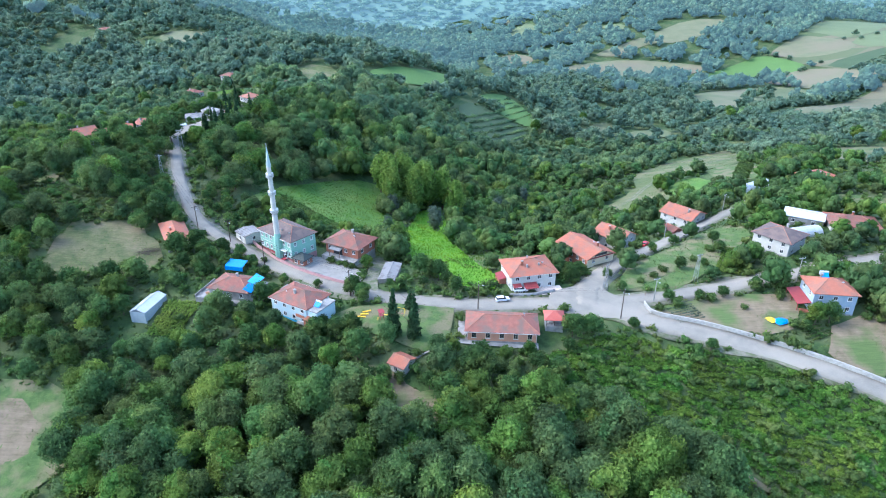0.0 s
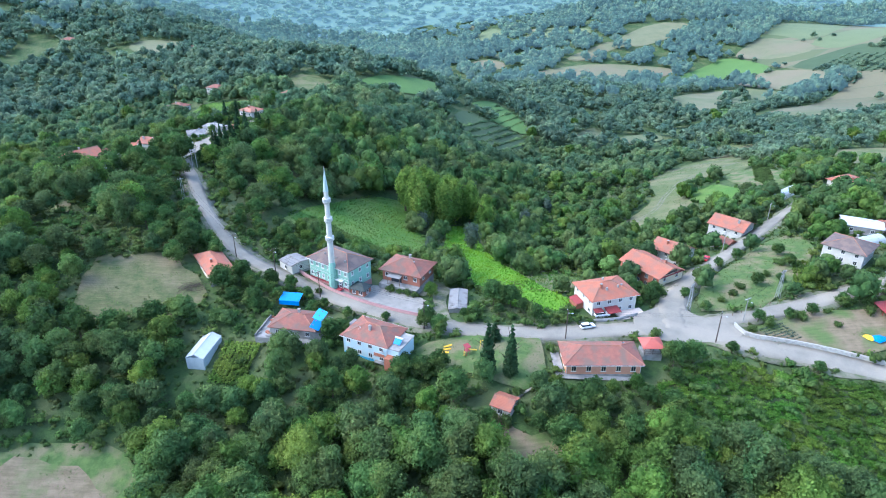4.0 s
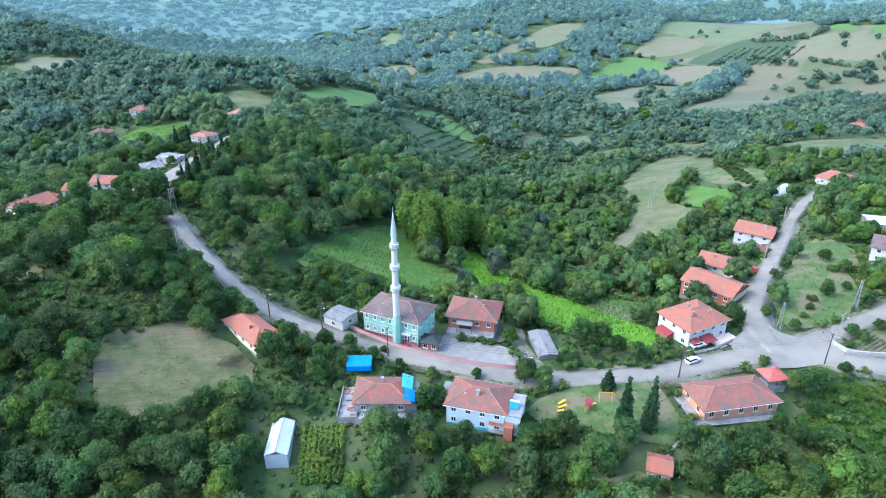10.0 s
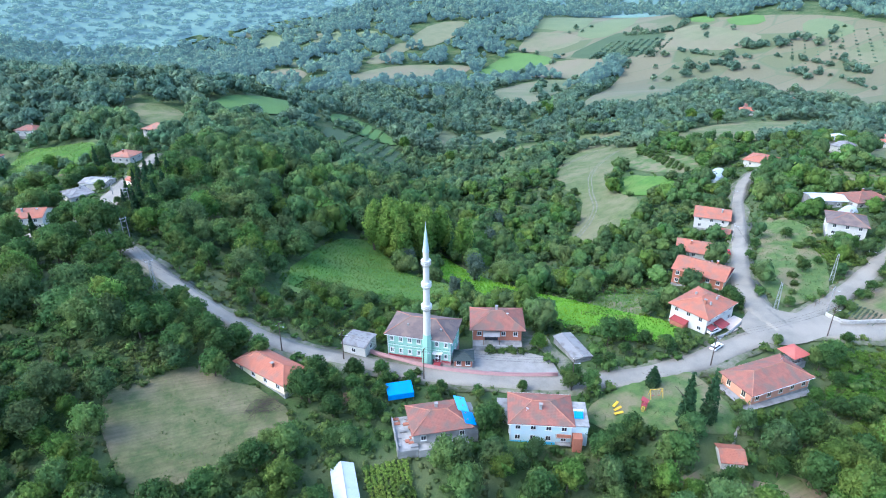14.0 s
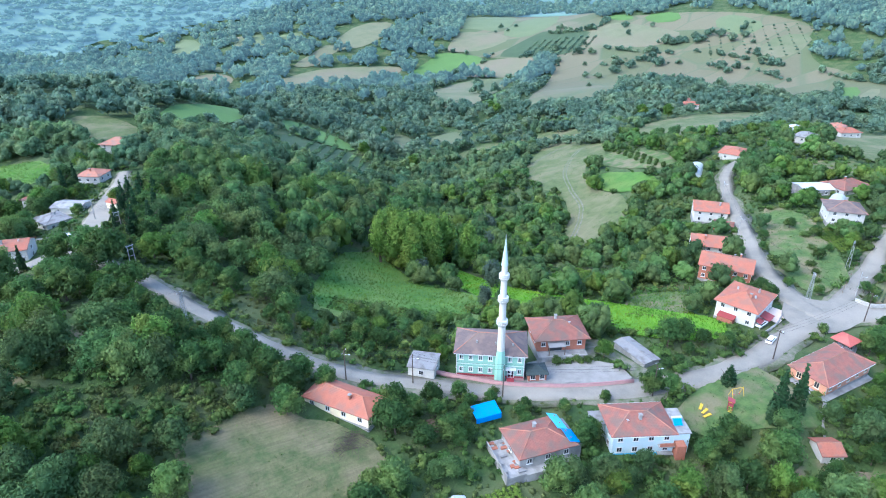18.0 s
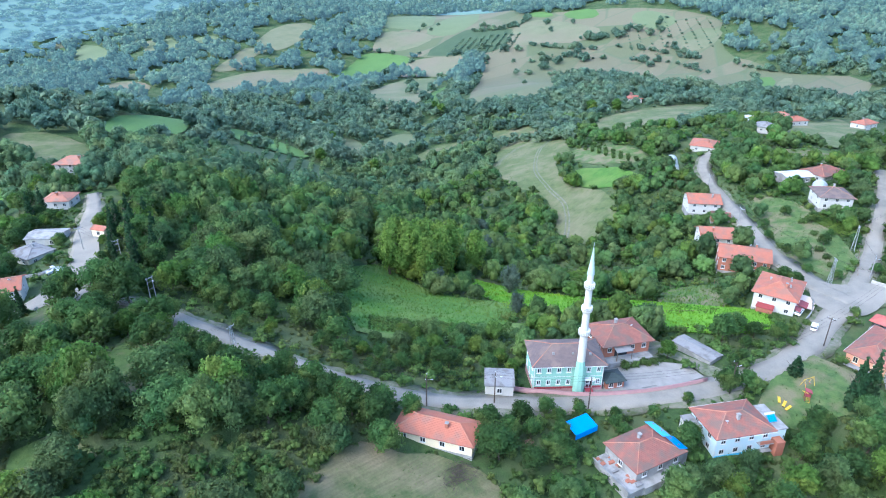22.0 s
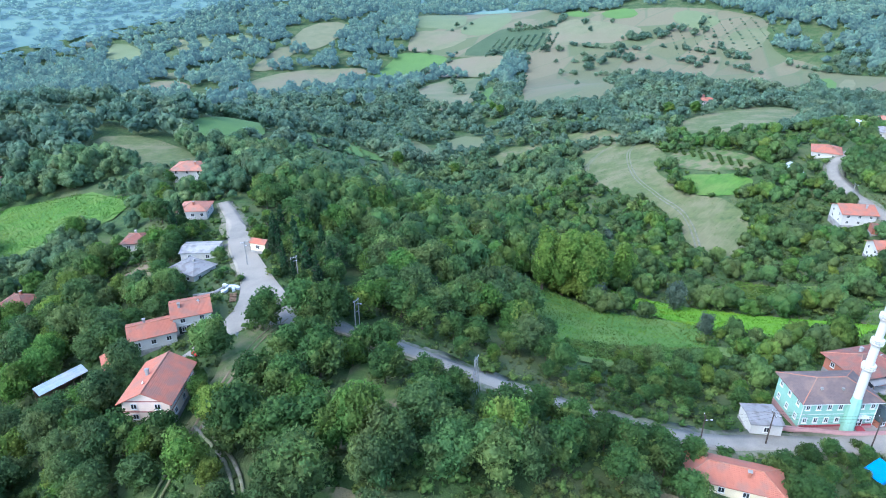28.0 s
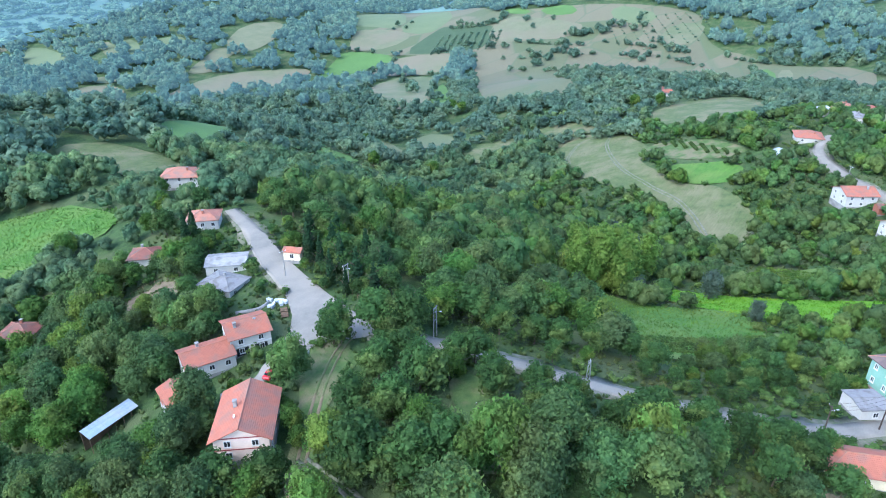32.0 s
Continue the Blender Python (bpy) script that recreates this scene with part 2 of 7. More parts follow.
MAT = {
    "ground": material("meadow_soil", (0.06, 0.105, 0.028), 0.95, (0.028, 0.056, 0.016), 0.55, 3.0, 0.35, 0, 0.32, 0, 0, (0.082, 0.105, 0.04), 0.09),
    "asphalt": material("worn_asphalt", (0.255, 0.235, 0.195), 0.95, (0.19, 0.178, 0.15), 0.25, 4.0, 0.02, 0, 0.4, 0, 0, (0.275, 0.25, 0.205), 0.07, "Object", 0.1),
    "gravel": material("gravel_yard", (0.30, 0.28, 0.25), 0.95, (0.20, 0.19, 0.165), 0.5, 9.0, 0.03),
    "lime_field": material("bright_crop", (0.15, 0.30, 0.02), 0.95, (0.085, 0.20, 0.015), 0.45, 3.0, 0.15),
    "grass": material("short_grass", (0.10, 0.15, 0.042), 0.95, (0.05, 0.095, 0.024), 0.4, 2.5, 0.3, 0, 0.34, 0, 0, (0.16, 0.145, 0.078), 0.16),
    "lush": material("lush_grass", (0.095, 0.185, 0.028), 0.95, (0.05, 0.12, 0.018), 0.2, 3.0, 0.15, 0, 0.4, 0, 0, (0.105, 0.17, 0.035), 0.06, streak=50),
    "dry": material("dry_grass", (0.12, 0.138, 0.052), 0.95, (0.066, 0.098, 0.032), 0.3, 2.2, 0.15, 0, 0.36, 0, 0, (0.152, 0.148, 0.074), 0.06, streak=35),
    "mown": material("mown_hay_field", (0.125, 0.122, 0.055), 0.95, (0.068, 0.09, 0.03), 0.35, 2.0, 0.35, 0, 0.24, 0, 0, (0.165, 0.14, 0.078), 0.09, streak=-24),
    "verge": material("dusty_verge", (0.20, 0.185, 0.145), 0.95, (0.09, 0.115, 0.05), 0.5, 4.0, 0.06, 0, 0.3),
    "dark_sheet": material("dark_green_roof_sheet", (0.045, 0.06, 0.055), 0.6, (0.03, 0.04, 0.037), 0.8, 8.0),
    "soil": material("bare_soil", (0.215, 0.165, 0.11), 0.95, (0.13, 0.11, 0.062), 0.35, 4.0, 0.12, 0, 0.4, 0, 0, (0.085, 0.125, 0.038), 0.10, streak=60),
    "stubble": material("stubble_field", (0.165, 0.168, 0.092), 0.95, (0.125, 0.138, 0.07), 0.05, 1.0, 0.1, 0, 0.4, 0, 0, (0.172, 0.15, 0.094), 0.008),
    "far_green": material("green_crop", (0.10, 0.185, 0.045), 0.95, (0.075, 0.14, 0.035), 0.02, 0.6, 0.1),
    "far_pale": material("pale_green_field", (0.14, 0.17, 0.08), 0.95, (0.11, 0.145, 0.065), 0.02, 0.6, 0.1),
    "fallow": material("olive_fallow", (0.125, 0.145, 0.07), 0.95, (0.095, 0.12, 0.055), 0.03, 0.8, 0.1, 0, 0.5, 0, 0, (0.16, 0.155, 0.09), 0.012),
    "orchard": material("orchard_turf", (0.065, 0.10, 0.045), 0.95, (0.045, 0.075, 0.033), 0.03, 0.8, 0.1),
    "corn": material("maize", (0.14, 0.20, 0.05), 0.9, (0.08, 0.13, 0.03), 0.6, 4.0, 0.3),
    "tile_new": tile_material("orange_roof_tile", (0.375, 0.132, 0.08), (0.30, 0.108, 0.068), (0.255, 0.122, 0.086)),
    "tile_old": tile_material("weathered_roof_tile", (0.275, 0.108, 0.076), (0.19, 0.08, 0.06), (0.155, 0.10, 0.078)),
    "tile_brown": tile_material("brown_roof_tile", (0.135, 0.10, 0.09), (0.10, 0.078, 0.072), (0.16, 0.115, 0.095)),
    "tile_pale": tile_material("faded_pink_tile", (0.40, 0.17, 0.11), (0.30, 0.13, 0.085), (0.25, 0.15, 0.11)),
    "tile_red": tile_material("coral_red_tile", (0.44, 0.11, 0.085), (0.36, 0.09, 0.07), (0.32, 0.12, 0.095)),
    "white": material("white_render", (0.54, 0.525, 0.48), 0.85, (0.44, 0.43, 0.39), 0.7, 9.0, 0.006, 0, 0.6, 0, 0, (0.48, 0.46, 0.40), 0.5),
    "cream": material("cream_render", (0.72, 0.62, 0.42), 0.85, (0.62, 0.53, 0.36), 0.7, 9.0, 0.006),
    "mint": material("mint_render", (0.26, 0.45, 0.35), 0.8, (0.22, 0.39, 0.30), 0.7, 9.0, 0.005),
    "salmon": material("salmon_render", (0.62, 0.31, 0.19), 0.85, (0.52, 0.25, 0.15), 0.7, 9.0, 0.006),
    "blue_wall": material("pale_blue_render", (0.44, 0.61, 0.66), 0.85, (0.52, 0.60, 0.60), 0.6, 9.0, 0.006),
    "grey_blue": material("grey_blue_render", (0.34, 0.40, 0.46), 0.85, (0.25, 0.33, 0.41), 0.7, 9.0, 0.006),
    "spire": material("pale_lead_sheet", (0.42, 0.50, 0.48), 0.5, (0.36, 0.44, 0.43), 0.6, 6.0),
    "peach": material("peach_render", (0.74, 0.60, 0.48), 0.85, (0.64, 0.50, 0.40), 0.7, 9.0, 0.006),
    "brick": material("hollow_brick", (0.36, 0.14, 0.085), 0.9, (0.28, 0.11, 0.07), 2.0, 16.0, 0.02),
    "concrete": material("raw_concrete", (0.34, 0.33, 0.31), 0.9, (0.25, 0.245, 0.23), 0.6, 10.0, 0.01, 0, 0.5, 0, 0, (0.20, 0.195, 0.18), 0.4),
    "stone": material("pale_stone", (0.42, 0.40, 0.36), 0.9, (0.30, 0.29, 0.26), 1.2, 10.0, 0.03, 0, 0.5, 0.15),
    "sheet": material("grey_fibre_sheet", (0.26, 0.255, 0.245), 0.8, (0.19, 0.185, 0.18), 0.5, 8.0, 0.01, 0, 0.5, 0, 0, (0.15, 0.14, 0.13), 0.5),
    "sheet_blue": material("pale_blue_sheet", (0.36, 0.43, 0.48), 0.5, (0.28, 0.33, 0.36), 0.8, 6.0, 0.03, 0.3, 0.4, 0, 0, (0.40, 0.40, 0.38), 0.2, streak=60),
    "metal_white": material("white_sheet_metal", (0.52, 0.55, 0.57), 0.5, (0.42, 0.45, 0.48), 0.4, 6.0, 0, 0, 0.5),
    "tarp": material("blue_tarpaulin", (0.02, 0.24, 0.62), 0.5, (0.015, 0.18, 0.50), 0.8, 6.0, 0.05),
    "tarp_pale": material("pale_blue_tarpaulin", (0.10, 0.46, 0.68), 0.5, (0.07, 0.38, 0.60), 0.8, 6.0, 0.05),
    "film": material("plastic_film", (0.46, 0.50, 0.50), 0.4, (0.36, 0.40, 0.40), 0.8, 6.0, 0.02),
    "glass": material("dark_window_glass", (0.03, 0.035, 0.04), 0.12, (0.02, 0.024, 0.028), 0.5, 2.0, 0, 0, 0.5, 0, 0, None, 0.1, "Object", 0.6),
    "frame": material("white_window_frame", (0.62, 0.62, 0.60), 0.5, (0.55, 0.55, 0.53), 1.0, 6.0),
    "wood": material("weathered_timber", (0.20, 0.13, 0.08), 0.8, (0.13, 0.085, 0.055), 1.0, 10.0, 0.01),
    "dark_wood": material("tarred_pole_wood", (0.085, 0.065, 0.05), 0.85, (0.06, 0.045, 0.035), 1.0, 10.0, 0.01),
    "red_paint": material("dark_red_paint", (0.32, 0.05, 0.06), 0.6, (0.25, 0.04, 0.05), 1.0, 8.0),
    "red_metal": material("maroon_awning", (0.28, 0.05, 0.05), 0.5, (0.22, 0.04, 0.04), 1.0, 8.0),
    "pinkwall": material("pink_grey_coping", (0.42, 0.24, 0.22), 0.85, (0.34, 0.20, 0.19), 0.8, 8.0, 0.01),
    "coping": material("faded_pink_coping", (0.36, 0.20, 0.19), 0.8, (0.29, 0.17, 0.165), 0.8, 8.0, 0.01),
    "yellow_paint": material("yellow_paint", (0.75, 0.48, 0.03), 0.5, (0.65, 0.42, 0.03), 1.0, 8.0),
    "car_white": material("white_car_paint", (0.75, 0.76, 0.77), 0.25, (0.70, 0.71, 0.72), 1.0, 8.0, 0, 0, 0.5, 0, 0, None, 0.1, "Object", 0.6),
    "car_red": material("red_car_paint", (0.55, 0.02, 0.03), 0.25, (0.48, 0.02, 0.03), 1.0, 8.0, 0, 0, 0.5, 0, 0, None, 0.1, "Object", 0.6),
    "rubber": material("tyre_rubber", (0.025, 0.025, 0.025), 0.9),
    "steel": material("galvanised_steel", (0.45, 0.46, 0.47), 0.45, (0.36, 0.37, 0.38), 1.0, 8.0, 0, 0.7),
    "bark": material("bark", (0.12, 0.095, 0.07), 0.95, (0.08, 0.062, 0.045), 2.0, 12.0, 0.03),
    "leaf": leaf_material("broadleaf_foliage", (0.054, 0.104, 0.031), (0.085, 0.158, 0.042), (0.118, 0.19, 0.045), 0.3),
    "leaf_wood": leaf_material("woodland_foliage", (0.069, 0.13, 0.046), (0.099, 0.182, 0.055), (0.136, 0.218, 0.057), 0.0, 0.055),
    "leaf_oak": leaf_material("grey_green_foliage", (0.062, 0.112, 0.042), (0.095, 0.158, 0.054), (0.12, 0.18, 0.056), 0.0, 0.055),
    # Paler and bluer than the near woods: haze put into the leaf colour.
    "leaf_hill": leaf_material("hazed_ridge_foliage", (0.072, 0.132, 0.07), (0.118, 0.2, 0.094), (0.16, 0.238, 0.092), 0.0, 0.04),
    "leaf_lime": leaf_material("yellow_green_foliage", (0.07, 0.135, 0.026), (0.115, 0.20, 0.034), (0.15, 0.225, 0.04), 0.15),
    "leaf_grey": leaf_material("willow_foliage", (0.075, 0.115, 0.08), (0.115, 0.16, 0.11), (0.13, 0.17, 0.12), 0.1),
    "leaf_crop": leaf_material("bright_crop_leaves", (0.10, 0.22, 0.015), (0.17, 0.33, 0.02), (0.15, 0.30, 0.02), 0.1),
    "leaf_dark": leaf_material("cypress_foliage", (0.021, 0.055, 0.023), (0.042, 0.091, 0.034), (0.055, 0.104, 0.039), 0.2),
    "leaf_vine": leaf_material("scrub_foliage", (0.058, 0.108, 0.028), (0.095, 0.165, 0.04), (0.12, 0.18, 0.045), 0.2, 0.12),
    "leaf_bright": leaf_material("fresh_foliage", (0.062, 0.125, 0.026), (0.105, 0.19, 0.038), (0.135, 0.215, 0.04), 0.2, 0.07),
    "leaf_poplar": leaf_material("poplar_foliage", (0.115, 0.20, 0.036), (0.175, 0.28, 0.05), (0.19, 0.285, 0.055), 0.1),
    "leaf_meadow": leaf_material("meadow_blades", (0.062, 0.108, 0.028), (0.10, 0.16, 0.042), (0.125, 0.155, 0.055), 0.1),
    "leaf_grass": leaf_material("long_grass_blades", (0.10, 0.19, 0.032), (0.14, 0.25, 0.042), (0.15, 0.235, 0.05), 0.1),
    "leaf_hazel": leaf_material("hazel_foliage", (0.055, 0.088, 0.026), (0.095, 0.14, 0.038), (0.115, 0.135, 0.042), 0.1, 0.12),
    "leaf_bramble": leaf_material("bramble_foliage", (0.07, 0.15, 0.02), (0.115, 0.225, 0.032), (0.14, 0.24, 0.038), 0.1, 0.12),
    # The blue-grey of distant air is mixed into this leaf colour.
    "leaf_far": leaf_material("hazed_hill_foliage", (0.086, 0.15, 0.1), (0.134, 0.212, 0.138), (0.165, 0.236, 0.134), 0.0, 0.02),
}

def patchwork(name):
    """Small hillside fields in pale tones, told apart by cells, with darker grassy margins."""
    m = material(name, (0.24, 0.23, 0.15), 0.95, (0.19, 0.19, 0.12), 0.02, 0.5, 0.1)
    n, l = m.node_tree.nodes, m.node_tree.links
    tex = n.new("ShaderNodeTexCoord")
    mp = n.new("ShaderNodeMapping")
    mp.inputs["Rotation"].default_value = (0, 0, 0.6)
    mp.inputs["Scale"].default_value = (0.009, 0.024, 0.0)
    l.new(tex.outputs["Object"], mp.inputs[0])
    cell = n.new("ShaderNodeTexVoronoi")
    cell.inputs["Scale"].default_value = 1.0
    l.new(mp.outputs[0], cell.inputs["Vector"])
    ramp = n.new("ShaderNodeValToRGB")
    ramp.color_ramp.interpolation = "CONSTANT"
    tones = [(0.0, (0.138, 0.13, 0.074)), (0.25, (0.115, 0.124, 0.062)), (0.45, (0.150, 0.138, 0.08)), (0.65, (0.098, 0.118, 0.054)), (0.8, (0.128, 0.124, 0.07)), (0.92, (0.088, 0.12, 0.048))]
    while len(ramp.color_ramp.elements) < len(tones):
        ramp.color_ramp.elements.new(0.5)
    for e, (p, c) in zip(ramp.color_ramp.elements, tones):
        e.position, e.color = p, (*c, 1)
    l.new(cell.outputs["Color"], ramp.inputs[0])
    edge = n.new("ShaderNodeTexVoronoi")
    edge.feature = "DISTANCE_TO_EDGE"
    edge.inputs["Scale"].default_value = 1.0
    l.new(mp.outputs[0], edge.inputs["Vector"])
    er = n.new("ShaderNodeMapRange")
    er.inputs[1].default_value, er.inputs[2].default_value, er.inputs[3].default_value, er.inputs[4].default_value = 0.012, 0.04, 0.45, 1.0
    l.new(edge.outputs["Distance"], er.inputs[0])
    mx = n.new("ShaderNodeMix")
    mx.data_type = "RGBA"
    mx.inputs[6].default_value = (0.09, 0.12, 0.06, 1)
    l.new(er.outputs[0], mx.inputs[0])
    l.new(ramp.outputs[0], mx.inputs[7])
    hsv = next(q for q in n if q.bl_idname == "ShaderNodeHueSaturation")
    l.new(mx.outputs[2], hsv.inputs["Color"])
    return m


MAT["farmland"] = patchwork("hillside_farmland")
MAT["backdrop"] = material("haze_glow_distance", (0.05, 0.09, 0.04), 1.0, (0.035, 0.065, 0.03), 0.012, 0.06, 0, 0, 0.25, 0, 0, (0.07, 0.11, 0.05), 0.004)
# Haze is painted into both leaf colours, and emission below adds more.
MAT["backdrop_leaf"] = leaf_material("haze_painted_far_woods", (0.07, 0.125, 0.085), (0.105, 0.175, 0.11), (0.13, 0.2, 0.11), 0.0, 0.01)
MAT["distant_leaf"] = leaf_material("haze_painted_mid_woods", (0.075, 0.132, 0.085), (0.115, 0.188, 0.115), (0.14, 0.21, 0.112), 0.0, 0.01)


def haze_glow(m, strength):
    """Faint blue emission that imitates daylight haze over the farthest distance."""
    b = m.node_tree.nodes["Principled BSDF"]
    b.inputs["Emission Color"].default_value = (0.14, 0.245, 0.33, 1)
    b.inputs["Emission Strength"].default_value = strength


haze_glow(MAT["backdrop"], 0.3)
haze_glow(MAT["backdrop_leaf"], 0.37)
haze_glow(MAT["distant_leaf"], 0.17)

# ---- terrain ----
HILLS = [-0.6, 41.8, 95.6, 32.7, -0.2, -12.1, 11.9, -78.8, -54.7, -26.1, -6.6, 37.2, -6.3, 87.6, -99.7, 15.7, -29.1, -130.9, 21.5, 2.7, 42.5, -37.5, 30, -24.7, 48.4, 53.4, 15.2, 59.3, -25.9, -53.8]
FOLDS = [-11.4, -0.1, -48.3, -13.4, -23, -26, 6.6, 61.5, -1.4, 10.5, 20.1, -28.4, -10.3, 30.7, 21.9, -51.1, -33.3, -19.5, 3.8, 41.8, 26, 1.6, -9.9, 5.5, -13, 10.7, 14.6, 29.9, 22.7, 44.8, -6.4, -0.2, -11.8, -10.4, 1.6, 23.2, 2.6, 25.3, -5.6, -20.5]
SLOPES = [5.9, 3.4, -3.2, -5.9, -5.7, 3.7, 9.2, 9.4, 7.4, 6.6, 11.5, 4.5, -8.2, -10.3, -6.5, -6.2, 0.9, 3.7, 13, 10.1, 11.1, -7.2, -0.6, 12.2, -5.8, -2.9, 3, 10.3, 8.6, 3, 8.9, -5.1, -0.1, 1.5, -3.2, -2, -5.9, 5.3, -3.4, -8.9, 2.7, -3.6, -7, 7.2, 8.5, 3.9, -3.5, 3.4, -1, -12.5, 1.7, -2.4, 4.9, 5.8, -0.7, -0.2]
BUMPS = np.array(
    [(x, y, 300, 0) for x in (-500, -200, 100, 400, 700, 1000) for y in (0, 500, 900, 1200, 1500)]
    + [(x, y, 130, 0) for x in range(-400, 601, 125) for y in range(440, 960, 130)] + [(x, y, 140, 0) for x in (300, 430) for y in (140, 280)]
    + [(x, y, 62, 0) for x in range(-240, 181, 60) for y in range(60, 421, 60)], float)
BUMPS[:, 3] = HILLS + FOLDS + SLOPES
BUMPS = np.concatenate([BUMPS, [(-9, 142, 10, 2.2), (15, 141, 12, 0.8)]])


def ground(x, y):
    """Height of the land."""
    x, y = np.asarray(x, float), np.asarray(y, float)
    h = np.full(np.broadcast(x, y).shape, -22.0)
    for bx, by, r, a in BUMPS:
        h += a * np.exp(-((x - bx) ** 2 + (y - by) ** 2) / (2 * r * r))
    far = np.clip((np.hypot(x - 100, y - 300) - 1300) / 2600, 0, 1)
    h += far * far * (3 - 2 * far) * (150 + 90 * np.sin(x / 410 + 1) * np.cos(y / 530) + 60 * np.sin(x / 190 + y / 270))
    return h


def gz(x, y):
    return float(ground(x, y))


def inside(px, py, poly):
    """Which points lie in a polygon."""
    px, py = np.asarray(px), np.asarray(py)
    res = np.zeros(px.shape, bool)
    for (x0, y0), (x1, y1) in zip(poly, poly[1:] + poly[:1]):
        cross = (y0 > py) != (y1 > py)
        res ^= cross & (px < (x1 - x0) * (py - y0) / ((y1 - y0) or 1e-9) + x0)
    return res


def mesh(name, verts, faces, mat, smooth=False):
    me = bpy.data.meshes.new(name)
    me.from_pydata([tuple(map(float, v)) for v in verts], [], [tuple(map(int, f)) for f in faces])
    me.materials.append(mat)
    if smooth:
        me.polygons.foreach_set("use_smooth", [True] * len(me.polygons))
    me.update()
    return me


def quads_mesh(name, verts, faces, mat, smooth=False):
    """Fast mesh from arrays; faces all of the same size."""
    verts, faces = np.asarray(verts, np.float32), np.asarray(faces, np.int32)
    me = bpy.data.meshes.new(name)
    me.vertices.add(len(verts))
    me.vertices.foreach_set("co", verts.ravel())
    k = faces.shape[1]
    me.loops.add(faces.size)
    me.loops.foreach_set("vertex_index", faces.ravel())
    me.polygons.add(len(faces))
    me.polygons.foreach_set("loop_start", np.arange(0, faces.size, k, dtype=np.int32))
    if smooth:
        me.polygons.foreach_set("use_smooth", np.ones(len(faces), bool))
    me.materials.append(mat)
    me.update(calc_edges=True)
    return me


def build_ground():
    n = 280
    u = np.linspace(-1, 1, n)
    s = 110 * np.sinh(4.4 * u)
    X, Y = np.meshgrid(s + 0, s + 250)
    Z = ground(X, Y) + 0.25 * np.sin(X * 0.37) * np.sin(Y * 0.41) - 0.25
    V = np.stack([X, Y, Z], -1).reshape(-1, 3)
    i = np.arange(n * n).reshape(n, n)
    Fq = np.stack([i[:-1, :-1], i[:-1, 1:], i[1:, 1:], i[1:, :-1]], -1).reshape(-1, 4)
    tagged(new("ground", quads_mesh("ground", V, Fq, MAT["ground"], True)), "rolling grassy ground between woods and village", "ground", kind="structure")


build_ground()


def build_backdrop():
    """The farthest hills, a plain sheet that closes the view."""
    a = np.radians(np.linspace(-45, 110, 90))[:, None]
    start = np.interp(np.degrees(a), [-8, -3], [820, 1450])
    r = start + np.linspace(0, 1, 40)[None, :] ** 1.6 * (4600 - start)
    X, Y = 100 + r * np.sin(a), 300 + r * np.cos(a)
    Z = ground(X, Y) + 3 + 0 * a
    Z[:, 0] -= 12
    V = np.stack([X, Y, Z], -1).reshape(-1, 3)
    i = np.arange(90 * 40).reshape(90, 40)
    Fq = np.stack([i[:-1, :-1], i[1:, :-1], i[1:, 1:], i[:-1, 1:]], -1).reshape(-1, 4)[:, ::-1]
    # The sheet's material emits a faint blue in place of haze.
    tagged(new("backdrop", quads_mesh("backdrop", V, Fq, MAT["backdrop"], True)), "blue-green hills in the distance, haze imitated by a faint glow", "backdrop", kind="structure")


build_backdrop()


def draped(name, poly, mat, label, lift=0.12, step=4.0, category="field", kind="structure", smooth_edge=2, ragged=0.0):
    """A patch that lies on the land inside a polygon, with a softened outline."""
    pts = [Vector((x, y)) for x, y in poly]
    for _ in range(smooth_edge):
        pts = [p for a, b in zip(pts, pts[1:] + pts[:1]) for p in (a * 0.75 + b * 0.25, a * 0.25 + b * 0.75)]
    if ragged:
        dense = []
        for a, b in zip(pts, pts[1:] + pts[:1]):
            k = max(1, int((b - a).length / (ragged * 1.6)))
            dense += [a.lerp(b, i / k) for i in range(k)]
        pts = [p + Vector((noise.noise((p.x / (4 * ragged), p.y / (4 * ragged), 1.5)), noise.noise((p.x / (4 * ragged), p.y / (4 * ragged), 8.5)))) * ragged * 2.2 + Vector((noise.noise((p.x / ragged, p.y / ragged, 3.5)), noise.noise((p.x / ragged, p.y / ragged, 5.5)))) * ragged for p in pts]
    bm = bmesh.new()
    bm.faces.new([bm.verts.new((p.x, p.y, 0)) for p in pts])
    for axis in (0, 1):
        lo, hi = min(p[axis] for p in pts), max(p[axis] for p in pts)
        k = lo + step
        while k < hi:
            co, no = [0, 0, 0], [0, 0, 0]
            co[axis], no[axis] = k, 1
            bmesh.ops.bisect_plane(bm, geom=bm.verts[:] + bm.edges[:] + bm.faces[:], plane_co=co, plane_no=no)
            k += step
    xy = np.array([v.co[:2] for v in bm.verts])
    z = ground(xy[:, 0], xy[:, 1]) + lift
    for v, h in zip(bm.verts, z):
        v.co.z = h
    bmesh.ops.recalc_face_normals(bm, faces=bm.faces)
    if bm.faces and sum(f.normal.z for f in bm.faces) < 0:
        bmesh.ops.reverse_faces(bm, faces=bm.faces)
    me = bpy.data.meshes.new(name)
    bm.to_mesh(me)
    bm.free()
    me.materials.append(mat)
    return tagged(new(name, me), label, category, kind=kind)


